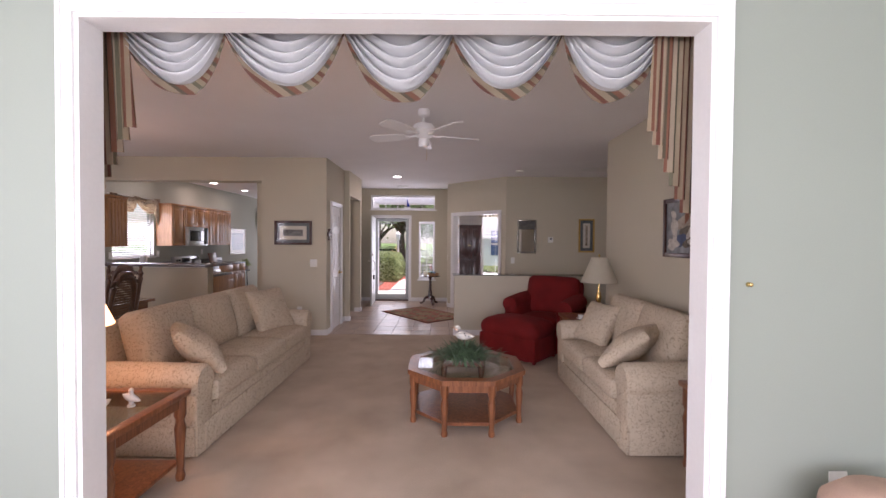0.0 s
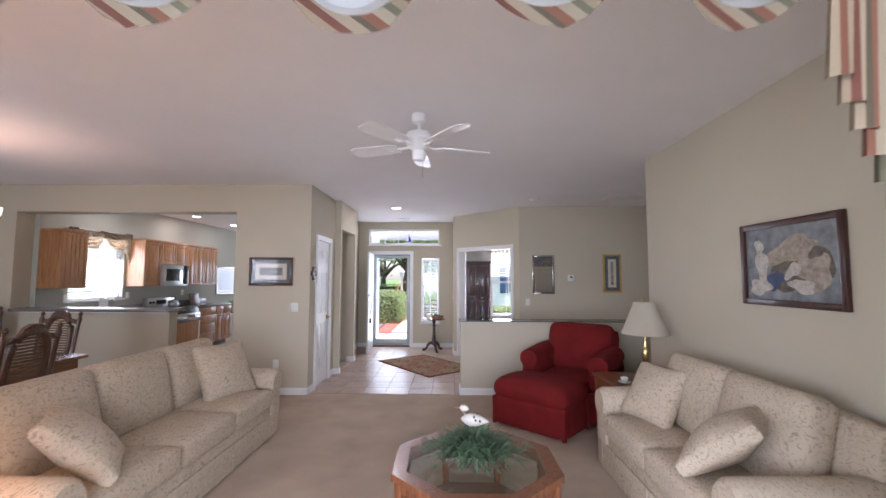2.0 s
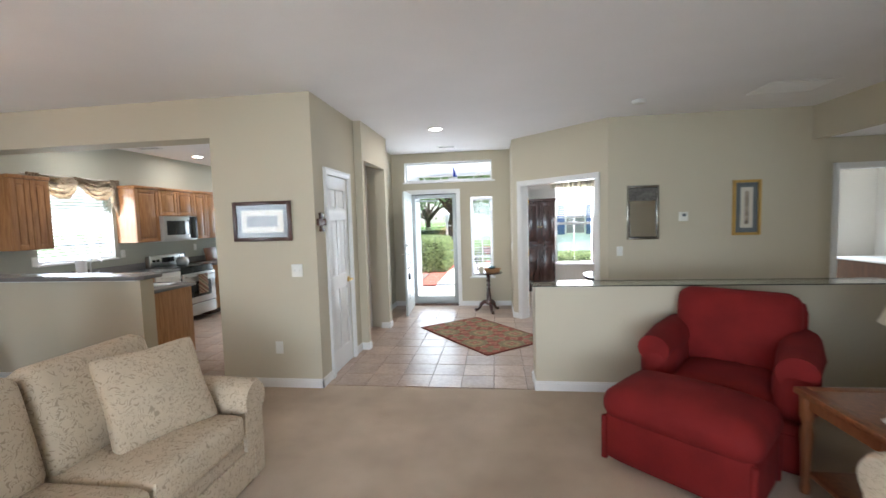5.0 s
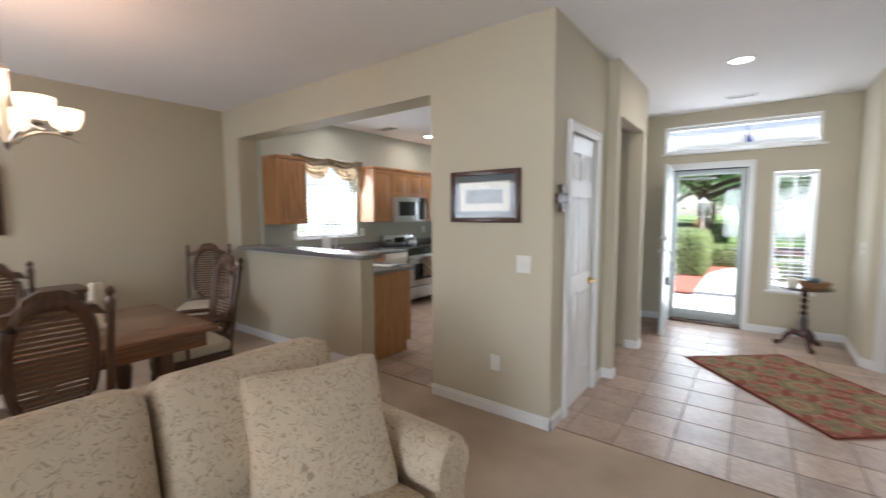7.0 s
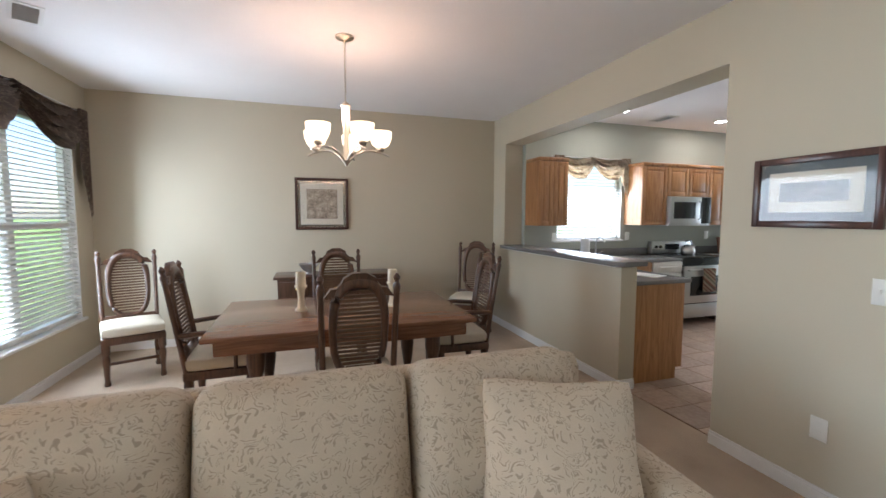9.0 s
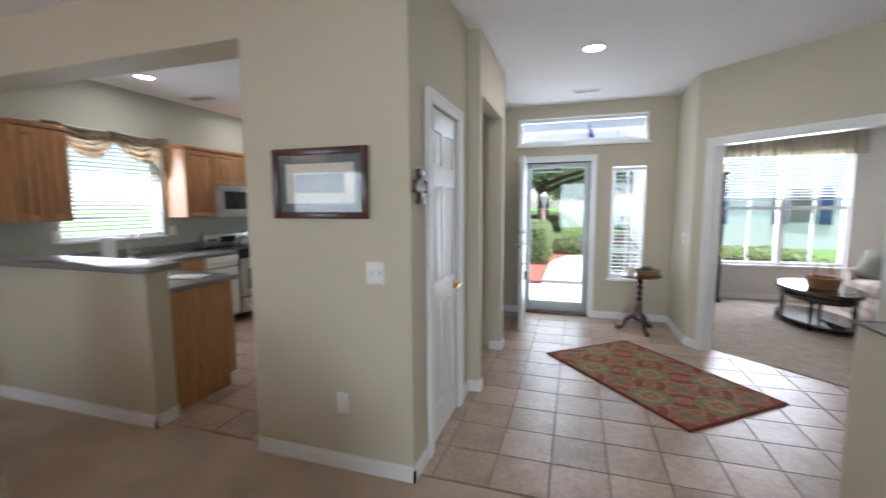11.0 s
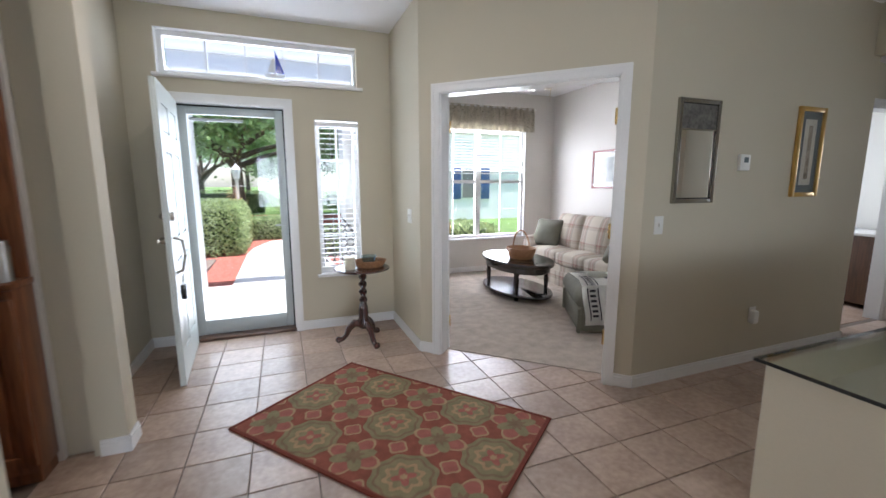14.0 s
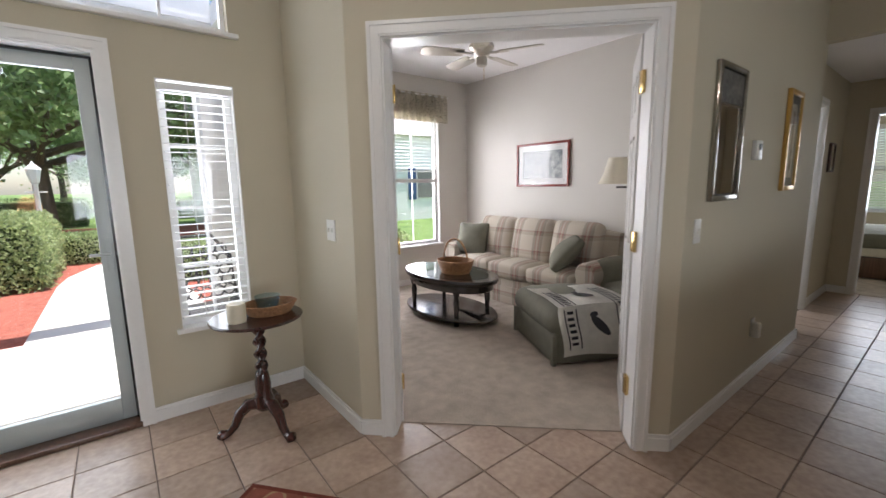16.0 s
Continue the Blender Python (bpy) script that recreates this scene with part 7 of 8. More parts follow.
oval_table()
b2 = thing("handled_basket", "brown wicker basket with a tall hoop handle on the oval table", "basket", pose(2.30, 10.98, 0.465))
part("basket_weave", weave(0.125, 0.155, 0.13, 0.32, rows=9), M_WICKER, b2)
part("basket_base", moved(lathe([(0.12, 0), (0.12, 0.01)], 24), Matrix.Diagonal((1, 1.25, 1, 1))), M_WICKER, b2)
part("handle", tube([(0, -0.185 * math.cos(math.pi * k / 16), 0.12 + 0.22 * math.sin(math.pi * k / 16)) for k in range(17)], 0.010, 8), M_WICKER, b2)
OT = pose(2.52, 9.80, 0, 0, 0, -28)
ottoman("den_ottoman", OT, 0.66, 0.86, 0.42, M_SAGE, "sage green skirted ottoman in the den")
ac = thing("green_armchair", "sage green armchair beyond the ottoman", "armchair", OT @ pose(0.80, 0.02, 0))
part("base", boxes((-0.30, 0.40, -0.42, 0.42, 0.02, 0.30), bevel=0.03), M_SAGE, ac)
part("seat_cushion", moved(cushion(0.62, 0.56, 0.16, r=0.05, puff=0.03), pose(0.0, 0, 0.37)), M_SAGE, ac)
for s in (-1, 1):
    part("arm", moved(cushion(0.70, 0.20, 0.36, r=0.08, puff=0.02), pose(0.04, s * 0.36, 0.46)), M_SAGE, ac)
part("backrest", moved(cushion(0.20, 0.80, 0.60, r=0.08, puff=0.02), pose(0.36, 0, 0.62)), M_SAGE, ac)


def throw():
    """A woven blanket draped over the ottoman's edge."""
    top = thing("loon_blanket", "cream and black woven throw with a bird motif on the ottoman", "blanket", OT)
    cream = material("cream_wool", (0.78, 0.76, 0.70), rough=1.0, vary=0.1, scale=20, fine=300, bump=0.5)
    black = material("black_wool", (0.035, 0.035, 0.04), rough=1.0, vary=0.2, scale=20, fine=300, bump=0.5)

    def drape(u, v, lift):
        # u across, v from the ottoman's middle over its near edge and down
        y = -0.04 - min(v, 0.40)
        z = 0.475
        r = v - 0.40
        if r > 0:
            y, z = -0.44 - 0.05 * min(1, r * 4) - 0.02 * math.sin(8 * u), 0.468 - r
        return Vector((u + 0.04 * v + 0.012 * math.sin(11 * v), y - (lift if r > 0 else 0), z + (lift if r <= 0 else 0) + 0.008 * math.sin(9 * u + 3 * v)))

    def sheet(u0, u1, v0, v1, lift, nu=24, nv=30):
        bm = bmesh.new()
        g = [[bm.verts.new(drape(u0 + (u1 - u0) * i / nu, v0 + (v1 - v0) * j / nv, lift)) for i in range(nu + 1)] for j in range(nv + 1)]
        for a, b in zip(g, g[1:]):
            for i in range(nu):
                bm.faces.new((a[i], a[i + 1], b[i + 1], b[i]))
        bmesh.ops.solidify(bm, geom=list(bm.faces), thickness=0.004)
        return bm
    part("cloth", sheet(-0.30, 0.30, -0.14, 0.76, 0.0), cream, top)
    for a, b in ((-0.255, -0.245), (-0.165, -0.155), (0.135, 0.145), (0.225, 0.235)):
        part("stripe", sheet(a, b, 0.01, 0.71, 0.005, 2, 30), black, top)
    for k in range(15):
        part("block_motif", sheet(-0.232, -0.182, 0.03 + 0.045 * k, 0.052 + 0.045 * k, 0.005, 3, 2), black, top)
        part("block_motif", sheet(0.162, 0.208, 0.03 + 0.045 * k, 0.052 + 0.045 * k, 0.005, 3, 2), black, top)

    def blob(cu, cv, ru, rv, turn):
        bm = bmesh.new()
        vs = []
        for k in range(20):
            a = 2 * math.pi * k / 20
            x, y = ru * math.cos(a), rv * math.sin(a)
            vs.append(bm.verts.new(drape(cu + x * math.cos(turn) - y * math.sin(turn), cv + x * math.sin(turn) + y * math.cos(turn), 0.009)))
        c = bm.verts.new(drape(cu, cv, 0.010))
        for k in range(20):
            bm.faces.new((c, vs[k], vs[(k + 1) % 20]))
        return bm
    for cv in (0.18, 0.55):
        part("bird_motif", join(blob(0.0, cv, 0.085, 0.035, 0.9), blob(-0.035, cv - 0.08, 0.03, 0.02, -0.3)), black, top, smooth=None)


throw()
framed("framed_landscape", pose(3.747, 11.06, 1.56, 0, 0, -90), 0.78, 0.52, M_REDFRAME, [(M_MAT_WHITE, 0), (material("grey_sea_print", (0.13, 0.17, 0.20), color2=(0.50, 0.52, 0.50), rough=0.7, vary=0.3, scale=5, fine=20, bump=0), 0.07)], "red wood framed seascape print with a white mount", bar=0.028)
v = thing("den_valance", "tan leaf-print gathered valance over the den window", "valance", pose(2.43, 12.43, 0))
bm = bmesh.new()
prev = None
for i in range(97):
    x = -0.92 + 1.84 * i / 96
    y = -0.075 - 0.018 * math.sin(i * 1.15) - 0.008 * math.sin(i * 0.5)
    cur = [bm.verts.new((x, y * (1 if k else 0.75), 2.52 - 0.36 * k / 4)) for k in range(5)]
    if prev:
        for k in range(4):
            bm.faces.new((prev[k], cur[k], cur[k + 1], prev[k + 1]))
    prev = cur
bmesh.ops.solidify(bm, geom=list(bm.faces), thickness=0.003)
part("gathered_cloth", bm, fabric_floral("leaf_print_cloth", (0.64, 0.59, 0.48), (0.20, 0.19, 0.11), scale=24, thresh=0.54), v)
part("rod", tube([(-0.94, -0.055, 2.50), (0.94, -0.055, 2.50)], 0.010, 8), M_TRIM, v)
ceiling_fan(pose(2.45, 10.75, H), "wood and nickel ceiling fan in the den", 10, M_NICKEL, blade_r=0.56)
fl = thing("floor_lamp", "black floor lamp with a cream bell shade in the den", "lamp", pose(3.32, 9.66, 0) @ Matrix.Diagonal((1, 1, 0.96, 1)))
part("lamp_base", lathe([(0.13, 0), (0.13, 0.02), (0.02, 0.04)], 24), M_BLACK, fl)
part("pole", tube([(0, 0, 0.03), (0, 0, 1.62)], 0.010, 10), M_BLACK, fl)
part("swing_arm", tube([(0, 0, 1.35), (-0.12, 0.14, 1.35)], 0.008, 8), M_BLACK, fl)
part("shade", moved(lathe([(0.16, 1.38), (0.12, 1.46), (0.085, 1.56), (0.08, 1.62), (0.077, 1.62), (0.117, 1.46), (0.157, 1.38)], 26, close=False), pose(-0.12, 0.14, 0)), M_SHADE, fl)

# ---- bedroom and bathroom, seen through their doorways ----
bd = thing("bed", "made bed with grey cover and dark bed skirt", "bed", pose(8.2, 8.75, 0, 0, 0, 90))
part("bed_skirt", boxes((-0.95, 1.2, -0.75, 0.75, 0.02, 0.30), bevel=0.01), M_DINWOOD, bd)
part("mattress", moved(cushion(2.15, 1.52, 0.28, r=0.06, puff=0.02), pose(0.12, 0, 0.43)), M_MAT_CREAM, bd)
part("bedspread", moved(cushion(2.2, 1.58, 0.22, r=0.06, puff=0.03), pose(0.12, 0, 0.52)), M_SAGE, bd)
for y in (-0.35, 0.35):
    pillow(pose(8.2 + y, 9.62, 0.76, 50, 0, 0), 0.52, M_MAT_CREAM, "cream bed pillow propped on the bed", group="bed pillows")
vt = thing("bath_vanity", "dark wood vanity cabinet in the bathroom", "cabinet", pose(5.75, 9.6, 0))
part("body", boxes((-0.3, 0.3, -0.6, 0.6, 0.05, 0.80), bevel=0.004), M_DINWOOD, vt)
part("top", boxes((-0.32, 0.32, -0.62, 0.62, 0.80, 0.83), bevel=0.006), M_TRIM, vt)
ar = thing("armoire", "tall dark mahogany armoire with panelled doors", "armoire", pose(1.24, 12.20, 0))
part("body", boxes((-0.31, 0.31, -0.19, 0.215, 0.05, 1.88), bevel=0.005), M_MAHOG, ar)
part("cornice", boxes((-0.335, 0.335, -0.22, 0.22, 1.88, 1.93), bevel=0.012), M_MAHOG, ar)
part("plinth", boxes((-0.325, 0.325, -0.205, 0.215, 0.0, 0.05), bevel=0.006), M_MAHOG, ar)
for s in (-1, 1):
    d9 = part("door", moved(panel_front(0.295, 0.86), pose(s * 0.152, -0.19, 1.42)), M_MAHOG, ar)
    part("knob", moved(lathe([(0.006, 0), (0.014, 0.015), (0.002, 0.024)], 10), pose(s * 0.03, -0.21, 1.35, 90)), M_BRASS, d9)
    part("door", moved(panel_front(0.295, 0.86), pose(s * 0.152, -0.19, 0.52)), M_MAHOG, ar)


def hutch():
    top = thing("passage_hutch", "reddish brown wooden hutch inside the passage", "cabinet", pose(-1.51, 9.07, 0))
    part("body", boxes((-0.95, 0, -0.16, 0, 0.06, 0.92), bevel=0.004), M_CHERRY, top)
    part("plinth", boxes((-0.93, -0.01, -0.14, 0, 0, 0.06)), M_CHERRY, top)
    part("worktop", boxes((-0.97, 0.008, -0.18, 0, 0.92, 0.95), bevel=0.006), M_CHERRY, top)
    part("back_panel", boxes((-0.95, 0, -0.03, 0, 0.95, 1.98), bevel=0.003), M_CHERRY, top)
    part("cornice", boxes((-0.97, 0.008, -0.09, 0, 1.98, 2.04), bevel=0.010), M_CHERRY, top)
    for k in range(2):
        part("door", moved(panel_front(0.46, 0.78), pose(-0.715 + 0.48 * k, -0.16, 0.49)), M_CHERRY, top)


hutch()
for x, r in ((-1.57, 0.045), (-1.68, 0.05)):
    can = thing("canister", "shiny steel canister on the hutch", "canister", pose(x, 8.965, 0.951), "canisters on the hutch")
    part("can_body", lathe([(r, 0), (r, 0.15), (r * 0.92, 0.16)], 20), M_STEEL, can)
    part("lid", lathe([(r * 0.95, 0.16), (r * 0.9, 0.178), (0.012, 0.182), (0.012, 0.20), (0.002, 0.205)], 20), M_STEEL, can)


# ---- outdoors ----
def leaves(bm, rng, centre, radii, n, size, hollow=0.55):
    """Small leaf quads scattered through the outer part of an ellipsoid."""
    for _ in range(n):
        d = Vector((rng.gauss(0, 1), rng.gauss(0, 1), rng.gauss(0, 1))).normalized()
        r = hollow + (1 - hollow) * rng.random()
        p = Vector(centre) + Vector((d.x * radii[0], d.y * radii[1], d.z * radii[2])) * r
        u = Vector((rng.gauss(0, 1), rng.gauss(0, 1), rng.gauss(0, 0.6))).normalized()
        w = u.cross(Vector((rng.gauss(0, 1), rng.gauss(0, 1), rng.gauss(0, 1)))).normalized()
        s = size * rng.uniform(0.6, 1.4)
        bm.faces.new([bm.verts.new(q) for q in (p, p + u * s * 0.5 + w * s * 0.28, p + u * s, p + u * s * 0.5 - w * s * 0.28)])


def hedge(m, sx, sy, sz, n, label, seed):
    top = thing("hedge", label, "hedge", m, "clipped hedges")
    rng = random.Random(seed)
    verts, faces = [], []
    for _ in range(n):
        # a point on the sides or top of a rounded block
        f = rng.random()
        x, y, z = rng.uniform(-1, 1), rng.uniform(-1, 1), rng.uniform(0.03, 1)
        if f < 0.36:
            z = 1.0
        elif f < 0.70:
            y = -1 if rng.random() < 0.8 else 1
        else:
            x = 1 if rng.random() < 0.8 else -1
        k = 1 - 0.14 * (max(abs(x), abs(y)) ** 6) * (z ** 5)
        bulge = 1 + 0.05 * math.sin(3.1 * x * sx + 2.3 * z * sz + seed) + rng.uniform(-0.07, 0.04)
        p = Vector((x * sx * k * bulge, y * sy * k * bulge, max(0.02, z * sz * (1 + rng.uniform(-0.06, 0.04) - 0.08 * max(abs(x), abs(y)) ** 4))))
        u = Vector((rng.gauss(0, 1), rng.gauss(0, 1), rng.gauss(0.3, 0.8))).normalized()
        w = u.cross(Vector((rng.gauss(0, 1), rng.gauss(0, 1), rng.gauss(0, 1)))).normalized()
        s = rng.uniform(0.035, 0.075)
        i = len(verts)
        verts += [p, p + u * s * 0.5 + w * s * 0.32, p + u * s, p + u * s * 0.5 - w * s * 0.32]
        faces.append((i, i + 1, i + 2, i + 3))
    me = bpy.data.meshes.new("leaves")
    me.from_pydata(verts, [], faces)
    me.materials.append(M_LEAF)
    ob = new("leaves", me)
    ob.parent = top
    tagged(ob, kind="stuff")
    # solid core whose dark green stands in for the shade between the leaves
    part("shaded_core", moved(cushion(sx * 1.72, sy * 1.72, sz * 0.86, r=0.12, puff=0.0), pose(0, 0, sz * 0.45)), material("hedge_shade_green", (0.035, 0.06, 0.018), rough=0.9, vary=0.3, scale=20, fine=60, bump=0.6, dist=0.02), top)


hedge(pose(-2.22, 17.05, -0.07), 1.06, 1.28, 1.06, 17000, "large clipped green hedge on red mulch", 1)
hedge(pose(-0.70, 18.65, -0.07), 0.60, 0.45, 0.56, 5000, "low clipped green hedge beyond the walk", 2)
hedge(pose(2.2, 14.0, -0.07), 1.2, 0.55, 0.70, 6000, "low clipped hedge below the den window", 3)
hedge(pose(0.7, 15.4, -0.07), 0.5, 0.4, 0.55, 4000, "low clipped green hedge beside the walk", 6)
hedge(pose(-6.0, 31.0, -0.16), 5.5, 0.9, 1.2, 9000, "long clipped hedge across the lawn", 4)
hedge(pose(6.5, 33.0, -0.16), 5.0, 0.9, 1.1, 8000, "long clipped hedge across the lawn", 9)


def tree(m, height, spread, seed, n_leaves, label, fork=2.4, trunk_r=0.24):
    top = thing("tree", label, "tree", m, "garden trees")
    rng = random.Random(seed)
    bms = [tube([(0, 0, -0.1), (0.03, 0.0, fork * 0.5), (0.0, 0.05, fork), (0.1, 0.1, fork * 1.4), (0.15, 0.1, height * 0.62)], 0.2, 10, [trunk_r * 1.35, trunk_r, trunk_r * 0.9, trunk_r * 0.6, trunk_r * 0.2])]
    part("trunk", bms[0], M_BARK, top)
    bm = bmesh.new()
    verts, faces = [], []
    limbs = []
    for k in range(9):
        a = 2 * math.pi * k / 9 + rng.uniform(-0.3, 0.3)
        r, zt = spread * rng.uniform(0.6, 1.0), fork + rng.uniform(0.3, height - fork - 1.5)
        e = Vector((r * math.cos(a), r * math.sin(a), zt))
        z0 = fork * rng.uniform(0.85, 1.25)
        mid = Vector((e.x * 0.45, e.y * 0.45, z0 + (zt - z0) * 0.35 + rng.uniform(-0.2, 0.3)))
        limbs.append((mid, e))
        b = tube([(0.02, 0.03, z0), mid * 0.5 + Vector((0, 0, z0 * 0.5 + 0.05)), mid, (mid + e) / 2 + Vector((0, 0, rng.uniform(0, 0.3))), e], 0.1, 8, [trunk_r * 0.55, trunk_r * 0.42, trunk_r * 0.3, trunk_r * 0.18, 0.02])
        part("limb", b, M_BARK, top)
    clumps = [(e + Vector((rng.gauss(0, 0.5), rng.gauss(0, 0.5), rng.gauss(0.2, 0.5))), rng.uniform(0.7, 1.5)) for _, e in limbs for _ in range(4)]
    clumps += [((mi + e) / 2 + Vector((rng.gauss(0, 0.5), rng.gauss(0, 0.5), rng.uniform(0.2, 0.9))), rng.uniform(0.6, 1.1)) for mi, e in limbs for _ in range(2)]
    clumps += [(Vector((rng.gauss(0, spread * 0.4), rng.gauss(0, spread * 0.4), height - rng.uniform(0.3, 2.2))), rng.uniform(0.8, 1.5)) for _ in range(14)]
    per = n_leaves // len(clumps)
    for c, r in clumps:
        for _ in range(per):
            d = Vector((rng.gauss(0, 1), rng.gauss(0, 1), rng.gauss(0, 0.62)))
            p = c + d * r * 0.52
            u = Vector((rng.gauss(0, 1), rng.gauss(0, 1), rng.gauss(-0.3, 0.6))).normalized()
            w = u.cross(Vector((rng.gauss(0, 1), rng.gauss(0, 1), rng.gauss(0, 1)))).normalized()
            s = rng.uniform(0.13, 0.27)
            i = len(verts)
            verts += [p, p + u * s * 0.5 + w * s * 0.3, p + u * s, p + u * s * 0.5 - w * s * 0.3]
            faces.append((i, i + 1, i + 2, i + 3))
    bm.free()
    me = bpy.data.meshes.new("crown")
    me.from_pydata(verts, [], faces)
    me.materials.append(M_TREELEAF)
    ob = new("crown", me)
    ob.parent = top
    tagged(ob, kind="stuff")


tree(pose(-2.1, 26.0, -0.1), 7.8, 5.2, 3, 42000, "spreading green live oak in a mulch ring", fork=2.3)
tree(pose(-5.5, 39.0, -0.1), 8.0, 4.6, 13, 22000, "broad green tree across the lawn", fork=1.7)
tree(pose(0.8, 42.0, -0.1), 8.0, 4.8, 14, 22000, "broad green tree across the lawn", fork=1.7)
tree(pose(-11.0, 33.0, -0.1), 8.5, 4.5, 5, 20000, "broad green tree across the lawn", fork=2.6)
tree(pose(4.5, 37.0, -0.1), 8.0, 4.5, 7, 20000, "broad green tree by the street", fork=2.6)
tree(pose(-4.0, 60.0, -0.1), 10.0, 6.0, 8, 18000, "distant green tree past the street", fork=3.0)
tree(pose(9.0, 62.0, -0.1), 10.0, 6.0, 10, 18000, "distant green tree past the street", fork=3.0)
tree(pose(-20.0, 58.0, -0.1), 10.0, 6.5, 11, 16000, "distant green tree past the street", fork=3.0)

lp = thing("lamp_post", "white garden lamp post with a glass lantern", "street lamp", pose(-1.52, 19.2, -0.1))
part("post", lathe([(0.06, 0), (0.06, 0.3), (0.045, 0.34), (0.04, 1.55), (0.055, 1.58), (0.03, 1.60)], 14), M_SIDING, lp)
part("lantern_cage", lathe([(0.06, 1.60), (0.075, 1.62), (0.115, 1.85), (0.13, 1.86), (0.10, 1.90), (0.03, 1.97), (0.01, 2.02)], 6), M_SIDING, lp)
part("crossbar", tube([(-0.16, 0, 1.42), (0.16, 0, 1.42)], 0.012, 8), M_SIDING, lp)


def neighbour():
    h = thing("neighbour_house", "white single-storey house with blue shutters", "house", pose(7.0, 23.0, -0.16))
    part("wall", boxes((-4.5, 6.5, 0, 7, 0, 3.6)), M_SIDING, h, smooth=None)
    part("roof", moved(prism([(-0.3, 3.6), (7.3, 3.6), (3.5, 5.2)], -5.2, 7.2), Matrix(((0, 0, 1, 0), (1, 0, 0, 0), (0, 1, 0, 0), (0, 0, 0, 1)))), material("grey_shingle", (0.42, 0.40, 0.38), rough=0.9, vary=0.2, scale=6, fine=60, bump=0.4), h, smooth=None)
    blue = material("blue_shutter_paint", (0.05, 0.10, 0.25), rough=0.5, vary=0.1, bump=0)
    for x in (-3.0, 0.2, 3.6):
        w = part("window", boxes((x - 0.45, x + 0.45, -0.04, 0.02, 0.9, 2.2), bevel=0.01), M_TRIM, h)
        part("pane", boxes((x - 0.40, x + 0.40, -0.05, -0.03, 0.95, 2.15)), M_COUNTER, w, smooth=None)
        for s in (-1, 1):
            part("shutter", boxes((x + s * 0.68 - 0.2, x + s * 0.68 + 0.2, -0.05, -0.002, 0.88, 2.22), bevel=0.006), blue, h)


neighbour()


def patio_chair():
    c = thing("patio_chair", "ornate grey cast metal patio chair on the porch", "chair", pose(0.22, 11.45, -0.03, 0, 0, 190))
    grey = material("grey_cast_metal", (0.12, 0.12, 0.12), rough=0.5, metal=0.6, vary=0.2, bump=0.2)
    part("seat", boxes((-0.22, 0.22, -0.20, 0.22, 0.42, 0.45), bevel=0.008), grey, c)
    for x in (-0.19, 0.19):
        for y in (-0.17, 0.19):
            part("leg", tube([(x, y, 0.43), (x * 1.1, y * 1.1, 0.0)], 0.014, 8), grey, c)
    bm = bmesh.new()
    rng = random.Random(2)
    for k in range(5):
        for j in range(5):
            r = 0.045
            pts = [(-0.18 + 0.09 * k + r * math.cos(6.283 * q / 10), -0.21 - 0.03 * j, 0.52 + 0.085 * j + r * math.sin(6.283 * q / 10)) for q in range(11)]
            bm = join(bm, tube(pts, 0.008, 5))
    part("backrest", bm, grey, c)
    part("back_rim", tube([(-0.23, -0.19, 0.45), (-0.24, -0.30, 0.80), (-0.12, -0.36, 0.98), (0.12, -0.36, 0.98), (0.24, -0.30, 0.80), (0.23, -0.19, 0.45)], 0.014, 8), grey, c)


patio_chair()

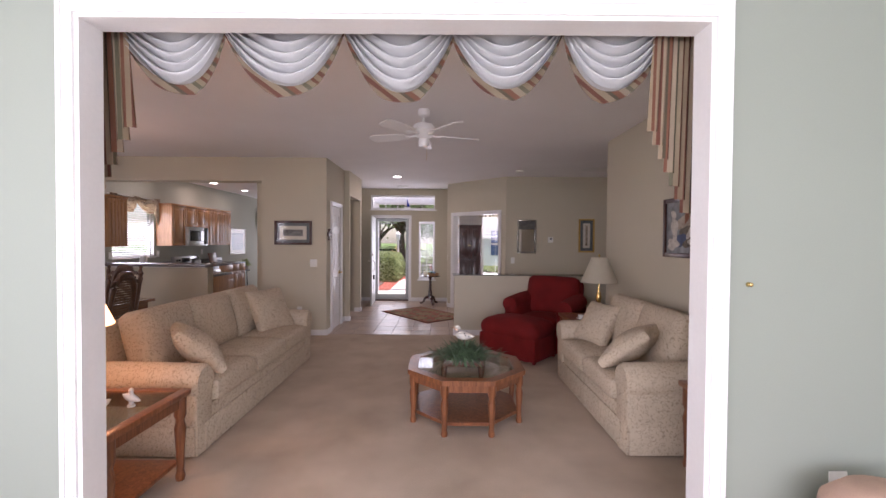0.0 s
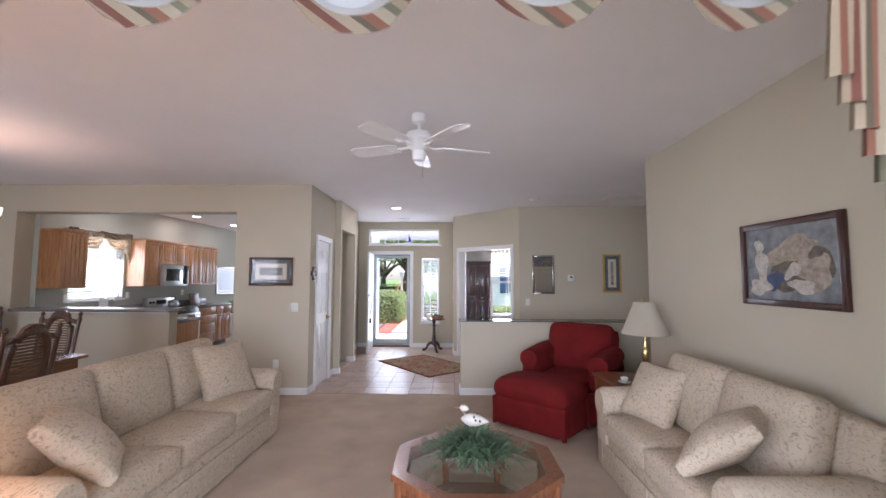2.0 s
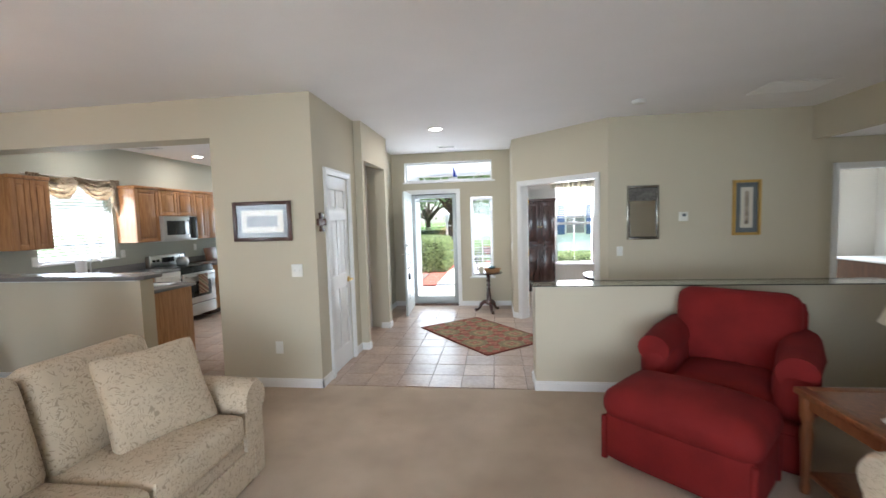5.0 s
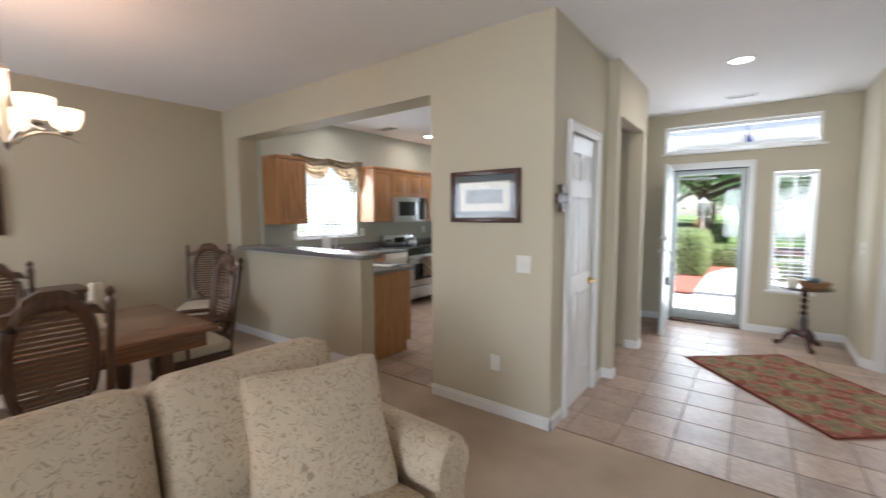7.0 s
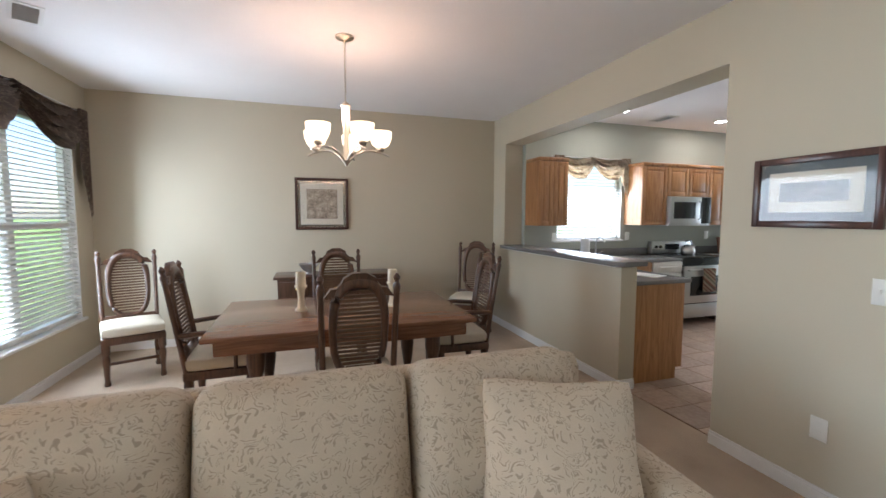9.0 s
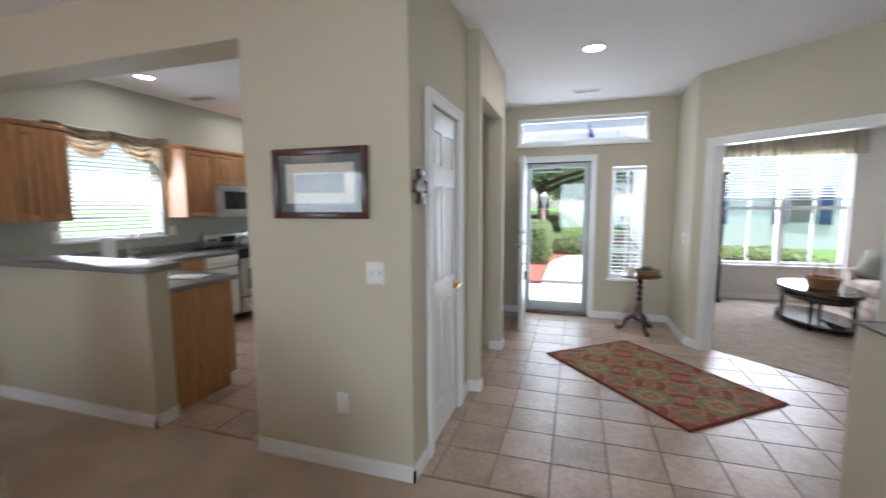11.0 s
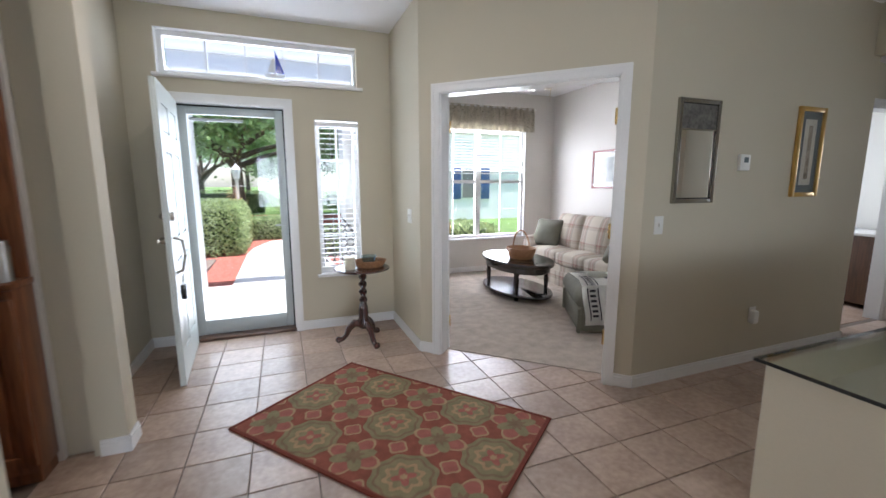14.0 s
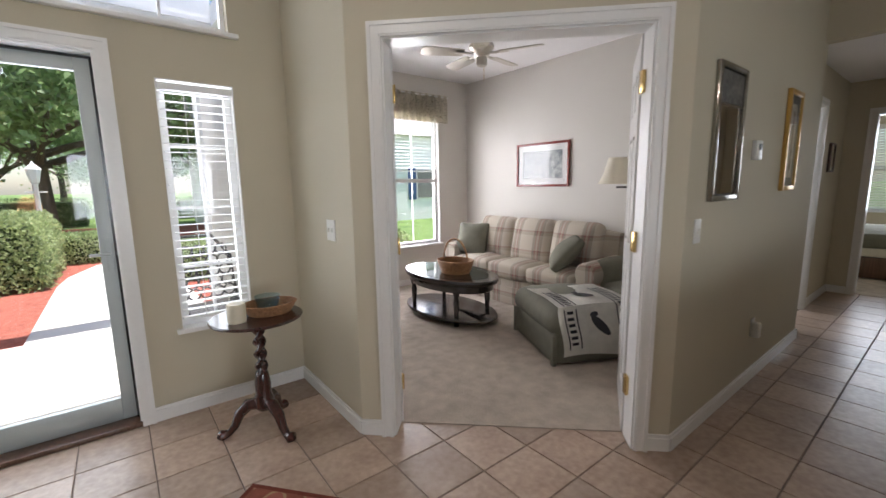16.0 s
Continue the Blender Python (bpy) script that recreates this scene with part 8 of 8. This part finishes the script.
# ---- floor tiles: alike pieces on one mesh, laid last ----
def tiles():
    P, G = 0.305, 0.006
    X0, Y0 = -0.625, 6.973
    t = bmesh.new()
    box(t, -P / 2 + G / 2, P / 2 - G / 2, -P / 2 + G / 2, P / 2 - G / 2, -0.012, 0.0, bevel=0.0022, seg=1)
    me = bpy.data.meshes.new("tile")
    t.to_mesh(me)
    t.free()
    me.materials.append(M_TILE_VARIED)
    foyer = structure("floor_foyer", boxes((-1.6, 6.3, 6.965, 10.63, -0.019, -0.006)), M_GROUT, "tan ceramic tile floor with brown joints", "floor")
    kit = structure("floor_kitchen", boxes((-5.2, -2.31, 7.04, 15.0, -0.019, -0.006)), M_GROUT, "tan ceramic tile floor with brown joints", "floor")
    for i in range(-20, 26):
        for j in range(0, 27):
            x, y = X0 + P * (i + 0.5), Y0 + P * (j + 0.5)
            home = None
            if -1.55 < x < 6.3 and y < 10.62:
                in_foyer = (-1.5 < x < 0.72 and y < 10.75) or x + y < 10.78 or (y < 8.84 and x < 6.3)
                if in_foyer and not (x > 0.80 and y < 7.1):
                    home = foyer
            elif -5.2 < x < -2.2 and y < 10.2:
                home = kit
            if home is not None:
                ob = new("tile", me)
                ob.parent = home
                ob.location = (x, y, 0)
    tagged(structure("floor_kitchen_far", boxes((-5.2, -2.8, 10.33, 15.0, -0.006, -0.001)), M_TILE, "tan tile floor of the breakfast nook", "floor"))


def tile_material():
    m = material("glazed_tan_tile", (0.34, 0.235, 0.17), color2=(0.48, 0.365, 0.285), rough=0.34, vary=0.10, scale=4.0, fine=30, bump=0.06, dist=0.003)
    t = m.node_tree
    n, ln = t.nodes, t.links
    b = n["Principled BSDF"]
    src = b.inputs["Base Color"].links[0].from_socket
    info, hsv, mr = n.new("ShaderNodeObjectInfo"), n.new("ShaderNodeHueSaturation"), n.new("ShaderNodeMapRange")
    mr.inputs["To Min"].default_value, mr.inputs["To Max"].default_value = 0.86, 1.14
    ln.new(info.outputs["Random"], mr.inputs["Value"])
    ln.new(mr.outputs["Result"], hsv.inputs["Value"])
    ln.new(src, hsv.inputs["Color"])
    ln.new(hsv.outputs["Color"], b.inputs["Base Color"])
    # every tile takes another piece of the mottling
    tc = next(x for x in n if x.bl_idname == "ShaderNodeTexCoord")
    add, mul = n.new("ShaderNodeVectorMath"), n.new("ShaderNodeMath")
    mul.operation = "MULTIPLY"
    mul.inputs[1].default_value = 40.0
    ln.new(info.outputs["Random"], mul.inputs[0])
    ln.new(tc.outputs["Object"], add.inputs[0])
    ln.new(mul.outputs[0], add.inputs[1])
    for x in n:
        if x.bl_idname == "ShaderNodeTexNoise":
            ln.new(add.outputs[0], x.inputs["Vector"])
    return m


M_TILE_VARIED = tile_material()
tiles()
